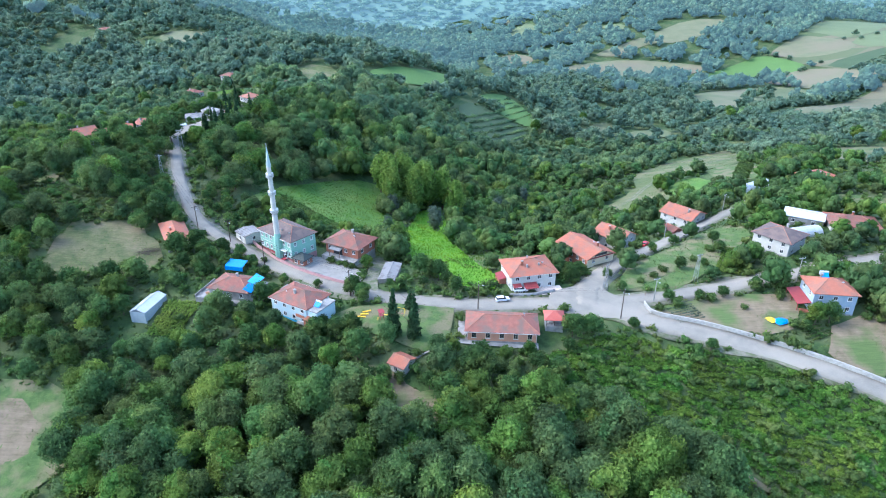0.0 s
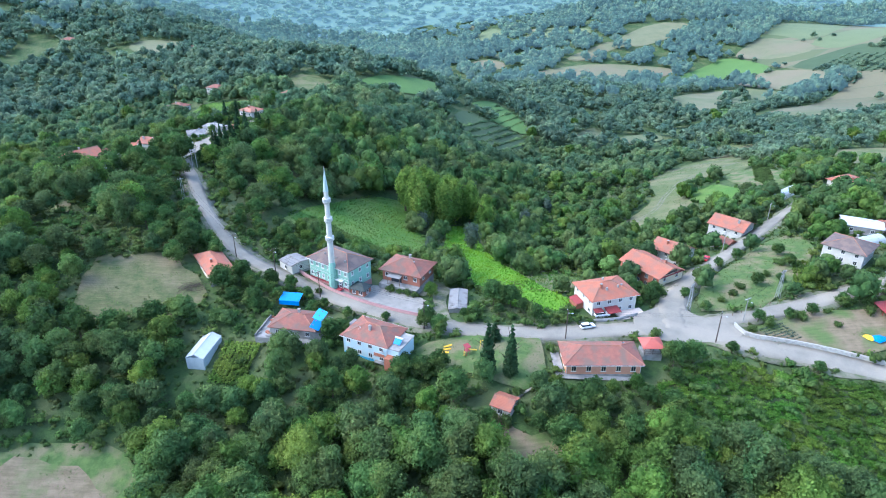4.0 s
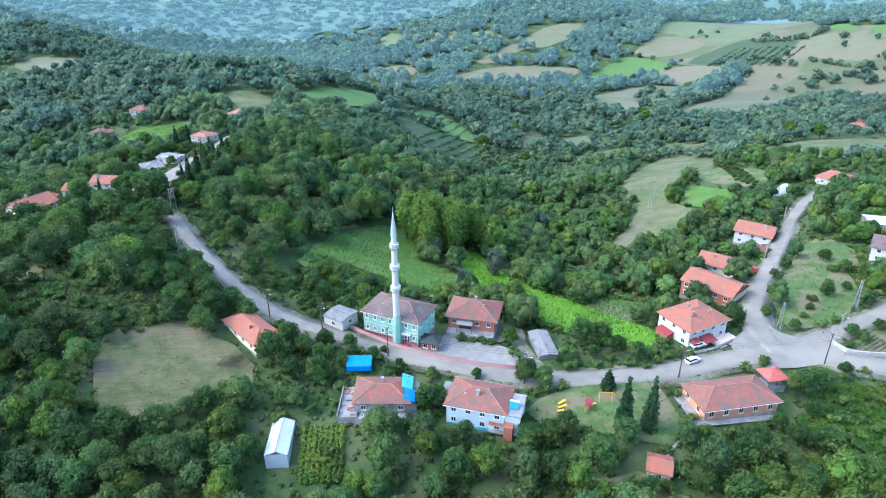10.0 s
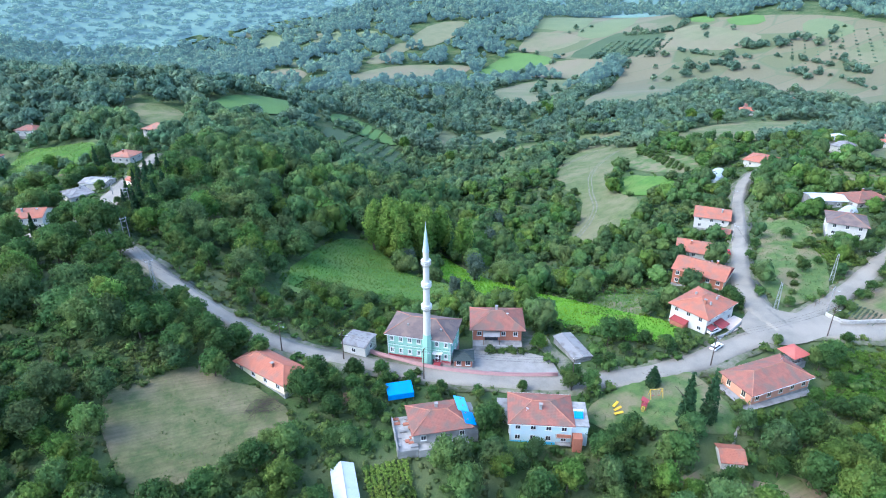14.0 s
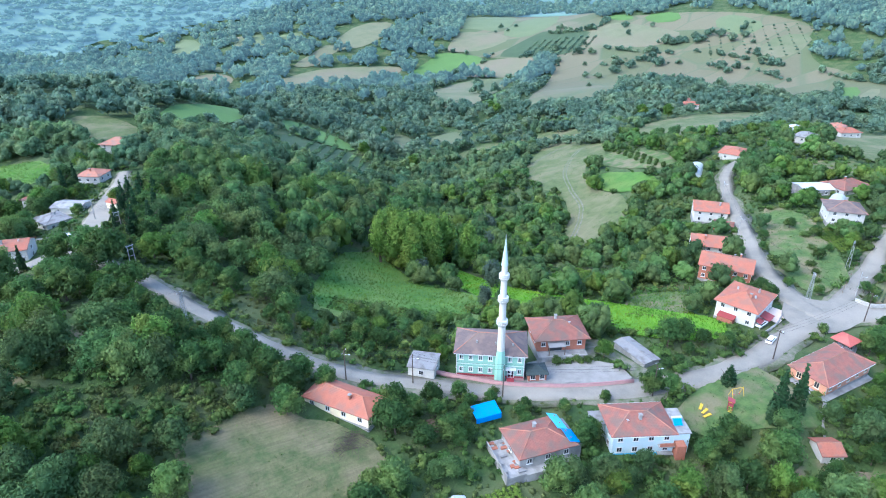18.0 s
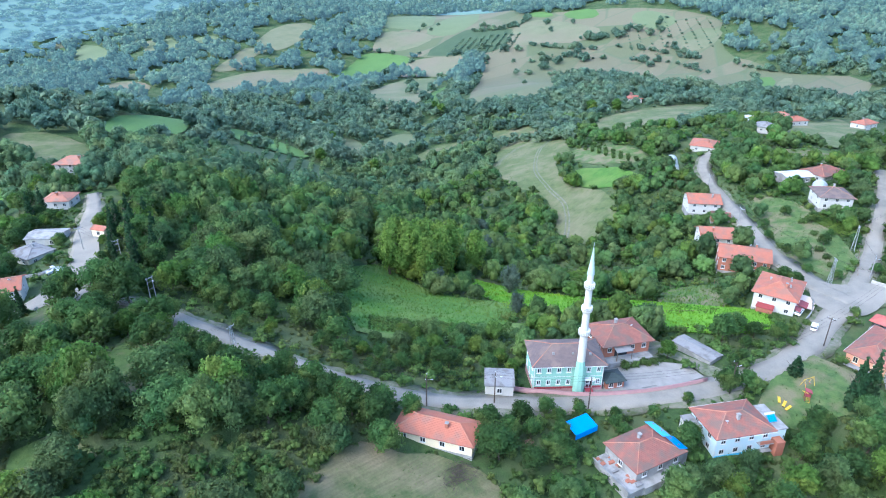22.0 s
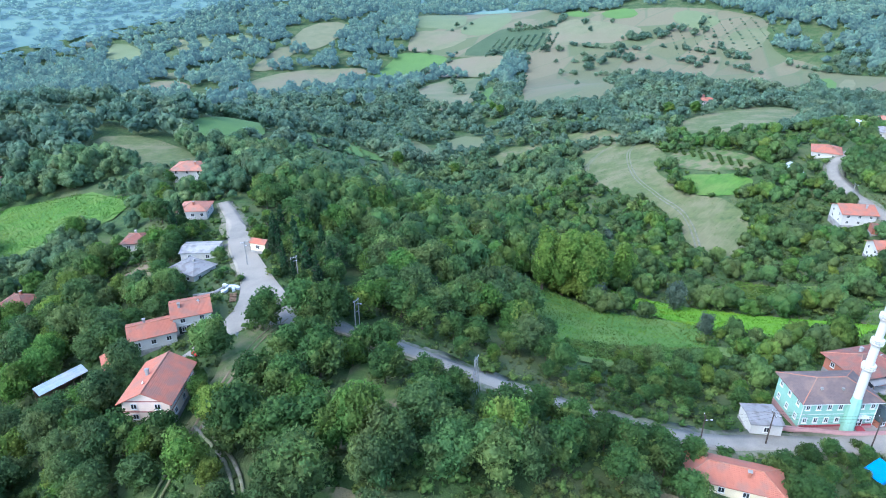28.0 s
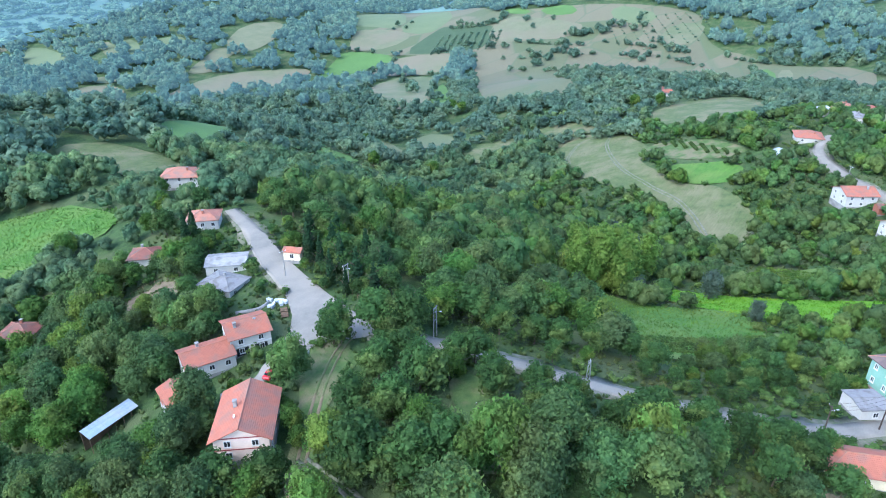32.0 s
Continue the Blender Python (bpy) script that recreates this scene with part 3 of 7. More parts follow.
def smooth_line(pts, step=3.0):
    """A rounded line through the points, with an even step."""
    P = [np.array(p, float) for p in pts]
    P = [2 * P[0] - P[1]] + P + [2 * P[-1] - P[-2]]
    out = []
    for i in range(1, len(P) - 2):
        a, b, c, d = P[i - 1], P[i], P[i + 1], P[i + 2]
        k = max(2, int(np.linalg.norm(c - b) / step))
        for s in np.arange(k) / k:
            out.append(0.5 * (2 * b + (c - a) * s + (2 * a - 5 * b + 4 * c - d) * s * s + (3 * b - a - 3 * c + d) * s ** 3))
    out.append(P[-2])
    return np.array(out)


def ribbon(name, pts, width, mat, label, lift=0.16, category="road", thick=0.35, uneven=0.2):
    L = smooth_line(pts)
    T = np.gradient(L, axis=0)
    T /= np.linalg.norm(T, axis=1)[:, None]
    N = np.stack([-T[:, 1], T[:, 0]], 1)
    w = np.broadcast_to(np.interp(np.linspace(0, 1, len(L)), np.linspace(0, 1, len(width)), width) if hasattr(width, "__len__") else width, (len(L),))
    mid = ground(L[:, 0], L[:, 1])
    rows = []
    for k, (side, drop) in enumerate(((-0.5, thick), (-0.5, 0), (-0.17, -0.03), (0.17, -0.03), (0.5, 0), (0.5, thick))):
        wob = uneven * (np.sin(np.arange(len(L)) * (0.9 + 0.13 * k) + k * 2) + np.sin(np.arange(len(L)) * 0.37 + k)) if abs(side) == 0.5 else 0
        q = L + N * (w * side + wob)[:, None]
        g = ground(q[:, 0], q[:, 1])
        rows.append(np.c_[q, np.maximum(g, mid * 0.2 + g * 0.8) + lift - drop])
    V = np.stack(rows, 1).reshape(-1, 3)
    i = np.arange(len(L) * 6).reshape(len(L), 6)
    Fq = np.stack([i[:-1, :-1], i[:-1, 1:], i[1:, 1:], i[1:, :-1]], -1).reshape(-1, 4)[:, ::-1]
    return tagged(new(name, quads_mesh(name, V, Fq, mat, True)), label, category, kind="structure")


MAIN = [(-103, 395), (-109, 373), (-118, 350), (-122, 337), (-126, 322), (-128, 308), (-126, 292), (-120, 278), (-109, 252), (-100, 233), (-92, 219), (-83, 208), (-70, 198), (-60, 189), (-46, 180), (-31, 171), (-18, 165), (-6, 161.5), (8, 160), (26, 161), (42, 161), (52, 157), (62, 151), (76, 145), (90, 138), (104, 130), (125, 118), (150, 105)]
RIGHT = [(48, 162), (60, 163), (76, 165), (90, 168), (102, 171), (115, 173), (143, 180), (175, 190)]
NORTH = [(44, 160), (48, 173), (61, 190), (76, 203), (90, 215), (106, 229), (121, 242), (134, 252), (146, 260), (160, 265), (180, 264)]
HAMLET = [(-106, 372), (-113, 368), (-121, 351), (-125, 335), (-131, 322), (-136, 313), (-144, 306.5), (-154, 302.5), (-154, 299), (-147, 299), (-139, 300), (-136, 297), (-129, 292), (-125, 296), (-124, 307), (-121, 322), (-115, 346)]
LANE = [(-152.5, 300.8), (-156, 300), (-162, 303)]
TRACK = [(-131, 297), (-139, 293), (-148, 287), (-155, 281), (-163, 274), (-172, 266), (-190, 250)]
for line, wide in ((MAIN, [7.2, 9, 8.5, 7.4, 7.6, 8, 9.5, 9.5, 9.5, 11, 9, 8.2, 8]), (RIGHT, 7.8), (NORTH, [11, 8.5, 7.4, 7, 7, 7])):
    ribbon("verge", line, wide, MAT["verge"], "dusty verge of gravel and thin grass", 0.07, "verge", 0.3, 0.7)
ribbon("road", MAIN, [4.6, 6, 7.5, 5, 4.6, 4.8, 5, 6.5, 6.5, 6.5, 8, 6.0, 5.2, 5], MAT["asphalt"], "worn pale grey asphalt village road")
ribbon("road", RIGHT, 5.2, MAT["asphalt"], "worn pale grey asphalt side road between gardens", 0.19)
ribbon("road", NORTH, [9, 6, 5.2, 4.8, 4.6, 4.6], MAT["asphalt"], "narrow grey asphalt lane past the houses", 0.22)
ribbon("road", LANE, [3.8, 3.6, 3.4], MAT["asphalt"], "short grey asphalt lane to the hamlet houses", 0.19)
for off in (-0.8, 0.8):
    ribbon("path", [(x + off * 0.7, y - off * 0.7) for x, y in TRACK], 0.55, MAT["soil"], "worn brown wheel track through grass", 0.2, "path", 0.2, 0.08)
draped("road", [(34, 154), (60, 153), (62, 160), (50, 167), (52, 176), (42, 172), (32, 167)], MAT["asphalt"], "worn grey asphalt junction of three village roads", 0.24, 3, "road")
draped("road", HAMLET, MAT["asphalt"], "widened dusty asphalt in front of the hamlet", 0.21, 3, "road", smooth_edge=1)

FARMLAND = [(306, 595), (447, 724), (604, 851), (605, 920), (556, 1080), (663, 1206), (789, 1350), (1080, 1430), (1130, 1340), (850, 1000), (871, 905), (913, 810), (932, 709), (909, 610), (846, 591), (767, 532), (748, 483), (695, 432), (642, 315), (513, 290), (538, 373), (533, 410), (500, 445), (440, 470), (574, 595), (399, 549), (339, 517), (306, 516)]
FIELDS = [
    ("field", [(-133, 299), (-140, 299.5), (-146, 298.5), (-150, 296), (-152, 289), (-158, 281), (-166, 273), (-171, 268), (-169, 265), (-160, 273), (-150, 282), (-142, 287), (-136, 290)], "grass", "rough grass verge along the wheel track", 3),
    ("meadow", [(19, 212), (32, 199), (22, 188), (10, 186), (2, 197)], "grass", "small fenced meadow by the valley crop", 4),
    ("maize_field", [(28, 259), (42, 229), (31, 222), (17, 233), (12, 250)], "corn", "strip of pale standing maize", 4),
    ("orchard_floor", [(172, 249), (196, 214), (160, 206), (152, 232)], "grass", "grass field with rows of young trees", 5),
    ("garden", [(-159, 368), (-150, 369), (-139, 365), (-142, 354), (-156, 358)], "soil", "vegetable plots below the hamlet", 3),
    ("crop", [(-10, 289), (2, 297), (4, 263), (6, 226), (12, 194), (20, 178), (16, 168), (3, 174), (-6, 184), (-13, 203), (-17, 232), (-13, 262)], "lime_field", "bright yellow-green crop strip in the valley bottom", 4),
    ("meadow", [(-46, 302), (-23, 309), (-27, 273), (-12, 250), (-18, 236), (-42, 230), (-66, 240), (-78, 254)], "lush", "lush green meadow beside the wood", 4),
    ("field", [(-126, 202.5), (-114, 206.5), (-105, 207), (-96, 197), (-90.5, 184), (-95, 176.7), (-109.5, 173.4), (-124, 169.5), (-127.5, 182), (-129.5, 192)], "mown", "mown dry grass field with bare patches", 4),
    ("field", [(110, 224), (116, 211), (92, 182), (78, 168.5), (58, 166.5), (51, 170), (70, 191)], "grass", "grassy paddock between two lanes", 4),
    ("garden", [(62, 157), (78, 161), (104, 164), (103, 152), (93, 144), (68, 150)], "soil", "brown tilled garden behind the stone wall", 3),
    ("garden", [(104, 144), (116, 152), (126, 148), (116, 128), (100, 136)], "soil", "brown bare garden soil by the blue house", 3),
    ("playground", [(-26, 162), (0, 159), (6, 157.5), (3, 139), (-8, 137), (-18, 144), (-29, 152)], "grass", "trodden grass playground", 3),
    ("yard", [(-42, 193), (-38.8, 192.3), (-27.0, 183.6), (-23.5, 178.4), (-25.4, 172.4), (-35, 176.2), (-44, 181.6), (-53, 188.2)], "gravel", "grey paved mosque yard", 3),
    ("drive", [(-24.5, 196), (-19.5, 196), (-16.5, 190.5), (-19.6, 183), (-19.4, 171.5), (-18, 167), (-25.2, 170.8), (-23.2, 177.6), (-23.4, 187), (-26, 191.4)], "verge", "dusty dirt drive beside the mosque yard", 3),
    ("path", [(-38, 191), (-33, 193), (-27, 190.5), (-22, 192), (-22.5, 187), (-27.5, 184.8)], "verge", "trodden earth before the brick house", 3),
    ("field", [(-131.2, 130.5), (-121.4, 132.1), (-106.3, 134.4), (-96.1, 132.9), (-91.2, 124.8), (-87.9, 116.7), (-90, 107), (-104, 102), (-128, 106)], "grass", "rough green field below the wood", 4),
    ("field", [(-127, 122.6), (-122.5, 128.9), (-114.0, 130.5), (-104.5, 129), (-99.6, 124.8), (-98, 117.0), (-104, 110), (-121.6, 108)], "soil", "bare earth patch in the green field", 4),
    ("pasture", [(-170, 485), (-138, 470), (-124, 440), (-131, 426), (-150, 425), (-163, 419), (-180, 412)], "lush", "green sloping pasture", 5),
    ("maize_field", [(-67, 258), (-23, 227), (-37, 222), (-84, 247)], "corn", "strip of standing maize", 3),
    ("field", [(204, 453), (217, 432), (221, 402), (161, 353), (152, 357), (117, 321), (117, 290), (89, 273), (60, 262), (56, 280), (84, 304), (107, 331), (117, 363), (133, 395)], "dry", "dry grass slope with a wheel track", 5),
    ("field", [(143, 339), (145, 313), (135, 287), (123, 288), (117, 308), (124, 325)], "lush", "fresh green field", 5),
    ("orchard_floor", [(182, 372), (180, 320), (150, 291), (146, 340)], "grass", "yellowish grass under young fruit trees", 5),
    ("field", [(-26.2, 134.4), (-20.0, 132.8), (-13, 131), (-6.7, 126), (3.1, 124.5), (5.5, 118.8), (-2.4, 112), (-8.5, 113.5), (-12, 120), (-20.8, 125)], "soil", "bare earth clearing below the playground", 3),
    ("field", [(-158, 243), (-150, 239), (-148, 229), (-162, 234)], "grass", "small grass clearing", 3),
    ("field", [(-148, 250), (-137, 262), (-128, 270), (-122, 263), (-132, 249), (-141, 242)], "grass", "grass clearing round the power pole", 3),
    ("field", [(275, 270), (335, 240), (225, 214), (190, 240)], "dry", "dry grass field by the hamlet", 6),
    ("field", [(-122, 518), (-108, 535), (-94, 536), (-81, 524), (-74, 494), (-84, 462), (-102, 462), (-106, 500)], "dry", "pale mown hilltop field", 5),
    ("farmland", FARMLAND, "farmland", "patchwork of pale hillside fields with grassy margins", 15),
    ("field", [(-62, 534), (-42, 575), (-12, 606), (40, 664), (62, 690), (36, 622), (12, 588), (-6, 552), (-28, 534), (-49, 528)], "far_green", "light green hilltop field", 8),
    ("field", [(207, 1660), (236, 1571), (189, 1349), (149, 1322), (140, 1477)], "far_pale", "pale green clearing on the far slope", 20),
    ("field", [(159, 1706), (213, 1713), (199, 1667), (161, 1659)], "stubble", "small pale field on the far slope", 15),
    ("field", [(89, 1650), (132, 1617), (132, 1545), (89, 1573)], "fallow", "pale grassy clearing on the far slope", 15),
    ("field", [(111, 1174), (150, 1181), (168, 1130), (145, 1084), (98, 1103)], "stubble", "brown hillside field among woods", 15),
    ("field", [(178, 1045), (247, 1099), (326, 1120), (417, 1088), (444, 1063), (401, 1025), (316, 977), (214, 962), (167, 969)], "stubble", "long pale fields above the valley", 15),
    ("field", [(275, 1158), (353, 1222), (386, 1246), (412, 1206), (364, 1189), (322, 1140), (283, 1137)], "stubble", "narrow pale field beside the far wood", 15),
    ("field", [(390, 1245), (506, 1346), (579, 1321), (519, 1246), (450, 1203), (410, 1195)], "stubble", "pale field on the far crest", 20),
    ("field", [(307, 1452), (328, 1435), (278, 1286), (250, 1279)], "far_pale", "small green field among far woods", 15),
    ("field", [(335, 1384), (383, 1366), (361, 1298), (315, 1316)], "far_pale", "small green field among far woods", 15),
    ("field", [(284, 1496), (303, 1474), (251, 1311), (234, 1332)], "fallow", "olive strip among far woods", 15),
    ("field", [(152, 1226), (198, 1210), (191, 1170), (150, 1181)], "fallow", "grassy strip on the far slope", 15),
    ("field", [(368, 985), (500, 1072), (542, 1096), (567, 1060), (576, 1005), (529, 971), (482, 972), (433, 974), (368, 947)], "far_green", "fresh green hillside field", 12),
    ("field", [(663, 1206), (768, 1322), (1000, 1420), (768, 1154), (699, 1126), (687, 1181)], "far_pale", "pale green hillside field", 20),
    ("field", [(597, 1140), (652, 1188), (694, 1116), (679, 1056), (606, 1043), (558, 1079), (557, 1099)], "stubble", "pale hillside field", 15),
    ("field", [(686, 1110), (798, 1167), (1060, 1330), (828, 1085), (758, 1047), (690, 1032)], "far_pale", "pale green hillside field", 20),
    ("orchard_floor", [(589, 998), (707, 1031), (747, 1036), (771, 941), (697, 885), (633, 868), (602, 945)], "orchard", "dark orchard on the far hillside", 15),
    ("field", [(521, 987), (584, 984), (616, 897), (570, 871), (514, 846), (482, 925), (478, 965)], "stubble", "pale stubble field", 15),
    ("field", [(678, 889), (819, 964), (808, 812), (799, 765), (741, 759), (687, 837)], "stubble", "wide pale stubble slope", 15),
    ("field", [(338, 833), (470, 916), (504, 847), (469, 814), (297, 670), (278, 704)], "fallow", "olive fallow field", 15),
    ("field", [(297, 670), (471, 809), (416, 733), (305, 635)], "far_green", "fresh green strip beside the far hedge", 12),
    ("field", [(845, 988), (881, 977), (852, 910), (827, 916)], "far_green", "small green field on the far hill", 12),
    ("field", [(866, 909), (903, 862), (852, 811), (824, 856)], "far_green", "small green field on the far hill", 12),
    ("orchard_floor", [(784, 633), (856, 636), (869, 589), (792, 571), (767, 599)], "fallow", "pale slope with orchard rows", 12),
    ("field", [(881, 769), (915, 754), (885, 673), (830, 677), (836, 732)], "far_pale", "pale green field below the far woods", 15),
    ("field", [(672, 456), (675, 426), (560, 389), (537, 412)], "far_green", "dark green crop square", 12),
    ("field", [(668, 420), (663, 401), (564, 377), (549, 385)], "stubble", "brown bare strip field", 12),
    ("field", [(244, 402), (283, 404), (329, 398), (381, 382), (378, 354), (300, 322), (243, 308), (222, 331), (218, 349), (220, 377)], "dry", "dry grass shoulder of the hill", 6),
    ("field", [(225, 489), (245, 479), (260, 448), (264, 421), (227, 403), (215, 443), (198, 451)], "dry", "dry grass strip above the valley", 6),
    ("field", [(157, 508), (192, 513), (217, 491), (203, 473), (170, 480), (143, 478)], "dry", "grassy clearing in the valley", 6),
    ("field", [(175, 579), (213, 595), (217, 569), (198, 545), (166, 545)], "fallow", "light green clearing in the valley", 8),
    ("orchard_floor", [(31, 568), (61, 635), (75, 616), (88, 562), (78, 529), (57, 543)], "far_green", "light green orchard slope", 8),
    ("orchard_floor", [(12, 517), (30, 556), (54, 540), (76, 523), (63, 482), (46, 450), (29, 466)], "orchard", "dark orchard slope in the valley", 8),
    ("field", [(-304, 712), (-292, 732), (-253, 724), (-229, 700), (-251, 677), (-282, 683)], "fallow", "grassy glade below the white hill house", 8),
    ("field", [(127, 559), (160, 620), (172, 602), (136, 537)], "fallow", "light glade among valley trees", 8),
    ("field", [(209, 233), (267, 251), (373, 271), (341, 251), (223, 213), (193, 217)], "dry", "dry grass field by the hamlet", 6),
]
for i, (name, poly, mat, label, step) in enumerate(FIELDS):
    draped(name, poly, MAT[mat], label, 0.012 * (i % 7) + 0.12 if step < 6 else 0.3 if name == "farmland" else 0.6, step, smooth_edge=0 if name == "yard" else 1, ragged=(1.5 if step < 5 else 2.4) if step < 8 and name not in ("yard", "crop", "drive") else 0.0)

for line in ([(45, 277), (67, 284), (98, 308), (117, 335), (143, 366), (189, 399), (225, 408)], [(150, 405), (166, 415), (198, 423), (214, 412)], [(-166, 249), (-163, 260), (-163, 274)]):
    for off in (-0.9, 0.9):
        ribbon("path", [(x + off * 0.7, y - off * 0.7) for x, y in line], 0.7, MAT["verge"], "worn pale wheel track through dry grass", 0.22, "path", 0.3, 0.06)
ribbon("path", [(27.7, 125.5), (34.7, 121.5), (47.1, 115.6), (58.8, 110.4), (68.7, 102.2), (74.6, 98.3)], 1.5, MAT["soil"], "narrow trodden earth path across the bramble slope", 0.3, "path", 0.3, 0.3)
ribbon("path", [(-7, 134), (-2, 137.5), (5, 140.5)], 0.9, MAT["gravel"], "trodden footpath to the school", 0.2, "path", 0.2)

# ---- houses ----
def part(name, bm, mat, parent, label=""):
    me = bpy.data.meshes.new(name)
    bm.to_mesh(me)
    bm.free()
    me.materials.append(mat)
    ob = new(name, me)
    ob.parent = parent
    return tagged(ob, label)


def box(bm, x0, x1, y0, y1, z0, z1):
    v = [bm.verts.new((x, y, z)) for z in (z0, z1) for x, y in ((x0, y0), (x1, y0), (x1, y1), (x0, y1))]
    for f in ((3, 2, 1, 0), (4, 5, 6, 7), (0, 1, 5, 4), (1, 2, 6, 5), (2, 3, 7, 6), (3, 0, 4, 7)):
        bm.faces.new([v[i] for i in f])
    return v


def boxes(*args):
    bm = bmesh.new()
    for a in args:
        box(bm, *a)
    return bm


def roof_bm(L, W, z, rise, over, hip, thick=0.16):
    """A hipped or gabled roof as a thick shell, with UVs in metres along eave and slope."""
    bm = bmesh.new()
    uv = bm.loops.layers.uv.new("UVMap")
    a, b = L / 2 + over, W / 2 + over
    r = a - b * hip if hip else a
    slabs = []
    for dz in (0, thick):
        c = [bm.verts.new(p) for p in ((-a, -b, z + dz), (a, -b, z + dz), (a, b, z + dz), (-a, b, z + dz), (-r, 0, z + rise + dz), (r, 0, z + rise + dz))]
        slabs.append(c)
    lo, up = slabs
    tops = [(0, 1, 5, 4), (2, 3, 4, 5), (1, 2, 5), (3, 0, 4)]
    for t in tops:
        if not hip and len(t) == 3:
            continue
        f = bm.faces.new([up[i] for i in t])
        e = (f.verts[1].co - f.verts[0].co).normalized()
        f.normal_update()
        s = f.normal.cross(e)
        for lp in f.loops:
            lp[uv].uv = (lp.vert.co.dot(e), lp.vert.co.dot(s))
        bm.faces.new([lo[i] for i in reversed(t)])
    for i, j in ((0, 1), (1, 2), (2, 3), (3, 0)) if hip else ((0, 1), (2, 3), (1, 5), (5, 2), (3, 4), (4, 0)):
        bm.faces.new([lo[i], lo[j], up[j], up[i]])
    return bm


def bar_between(bm, p0, p1, r, seg=6):
    """A closed round bar between two points."""
    p0, p1 = Vector(p0), Vector(p1)
    if (p1 - p0).length < 0.05:
        p1 = p0 + Vector((0.1, 0, 0))
    w = (p1 - p0).normalized()
    s = w.orthogonal().normalized()
    t = w.cross(s)
    ends = [[bm.verts.new(p + (s * math.cos(2 * math.pi * k / seg) + t * math.sin(2 * math.pi * k / seg)) * r) for k in range(seg)] for p in (p0, p1)]
    for k in range(seg):
        bm.faces.new((ends[0][k], ends[0][(k + 1) % seg], ends[1][(k + 1) % seg], ends[1][k]))
    bm.faces.new(list(reversed(ends[0])))
    bm.faces.new(ends[1])


def lattice_bm(xs, zs, holes, y0, y1):
    """A flat frame in one piece: a grid of cells with some left open."""
    bm = bmesh.new()
    grid = {(i, j): bm.verts.new((x, y0, z)) for i, x in enumerate(xs) for j, z in enumerate(zs)}
    for i in range(len(xs) - 1):
        for j in range(len(zs) - 1):
            if (i, j) not in holes:
                bm.faces.new((grid[i, j], grid[i + 1, j], grid[i + 1, j + 1], grid[i, j + 1]))
    ext = bmesh.ops.extrude_face_region(bm, geom=bm.faces[:])
    for v in ext["geom"]:
        if isinstance(v, bmesh.types.BMVert):
            v.co.y = y1
    bmesh.ops.recalc_face_normals(bm, faces=bm.faces)
    return bm


WINDOW_DATA = {}


def window(parent, x, y, z, w, h, way, frame_mat="frame", rim=0.1):
    """A window on a wall that faces way (degrees): its frame, two panes and a sill."""
    key = (w, h, frame_mat, rim)
    if key not in WINDOW_DATA:
        t = rim
        made = []
        for nm, bm, mat in (("window", lattice_bm((-w / 2, -w / 2 + t, -0.03, 0.03, w / 2 - t, w / 2), (0, t, h - t, h), {(1, 1), (3, 1)}, -0.10, 0.05), frame_mat), ("pane", boxes((-w / 2 + t, -0.03, -0.05, -0.02, t, h - t)), "glass"), ("sill", boxes((-w / 2 - 0.08, w / 2 + 0.08, -0.2, 0.02, -0.09, -0.004)), "frame")):
            me = bpy.data.meshes.new(nm)
            bm.to_mesh(me)
            bm.free()
            me.materials.append(MAT[mat])
            made.append(me)
        WINDOW_DATA[key] = made
    fr, pa, si = WINDOW_DATA[key]
    win = new("window", fr)
    win.parent = parent
    win.matrix_local = pose(x, y, z, 0, 0, way)
    for nm, me, dx in (("pane", pa, 0), ("pane", pa, w / 2 - 0.05), ("sill", si, 0)):
        o = new(nm, me)
        o.parent = win
        o.location.x = dx
    return win


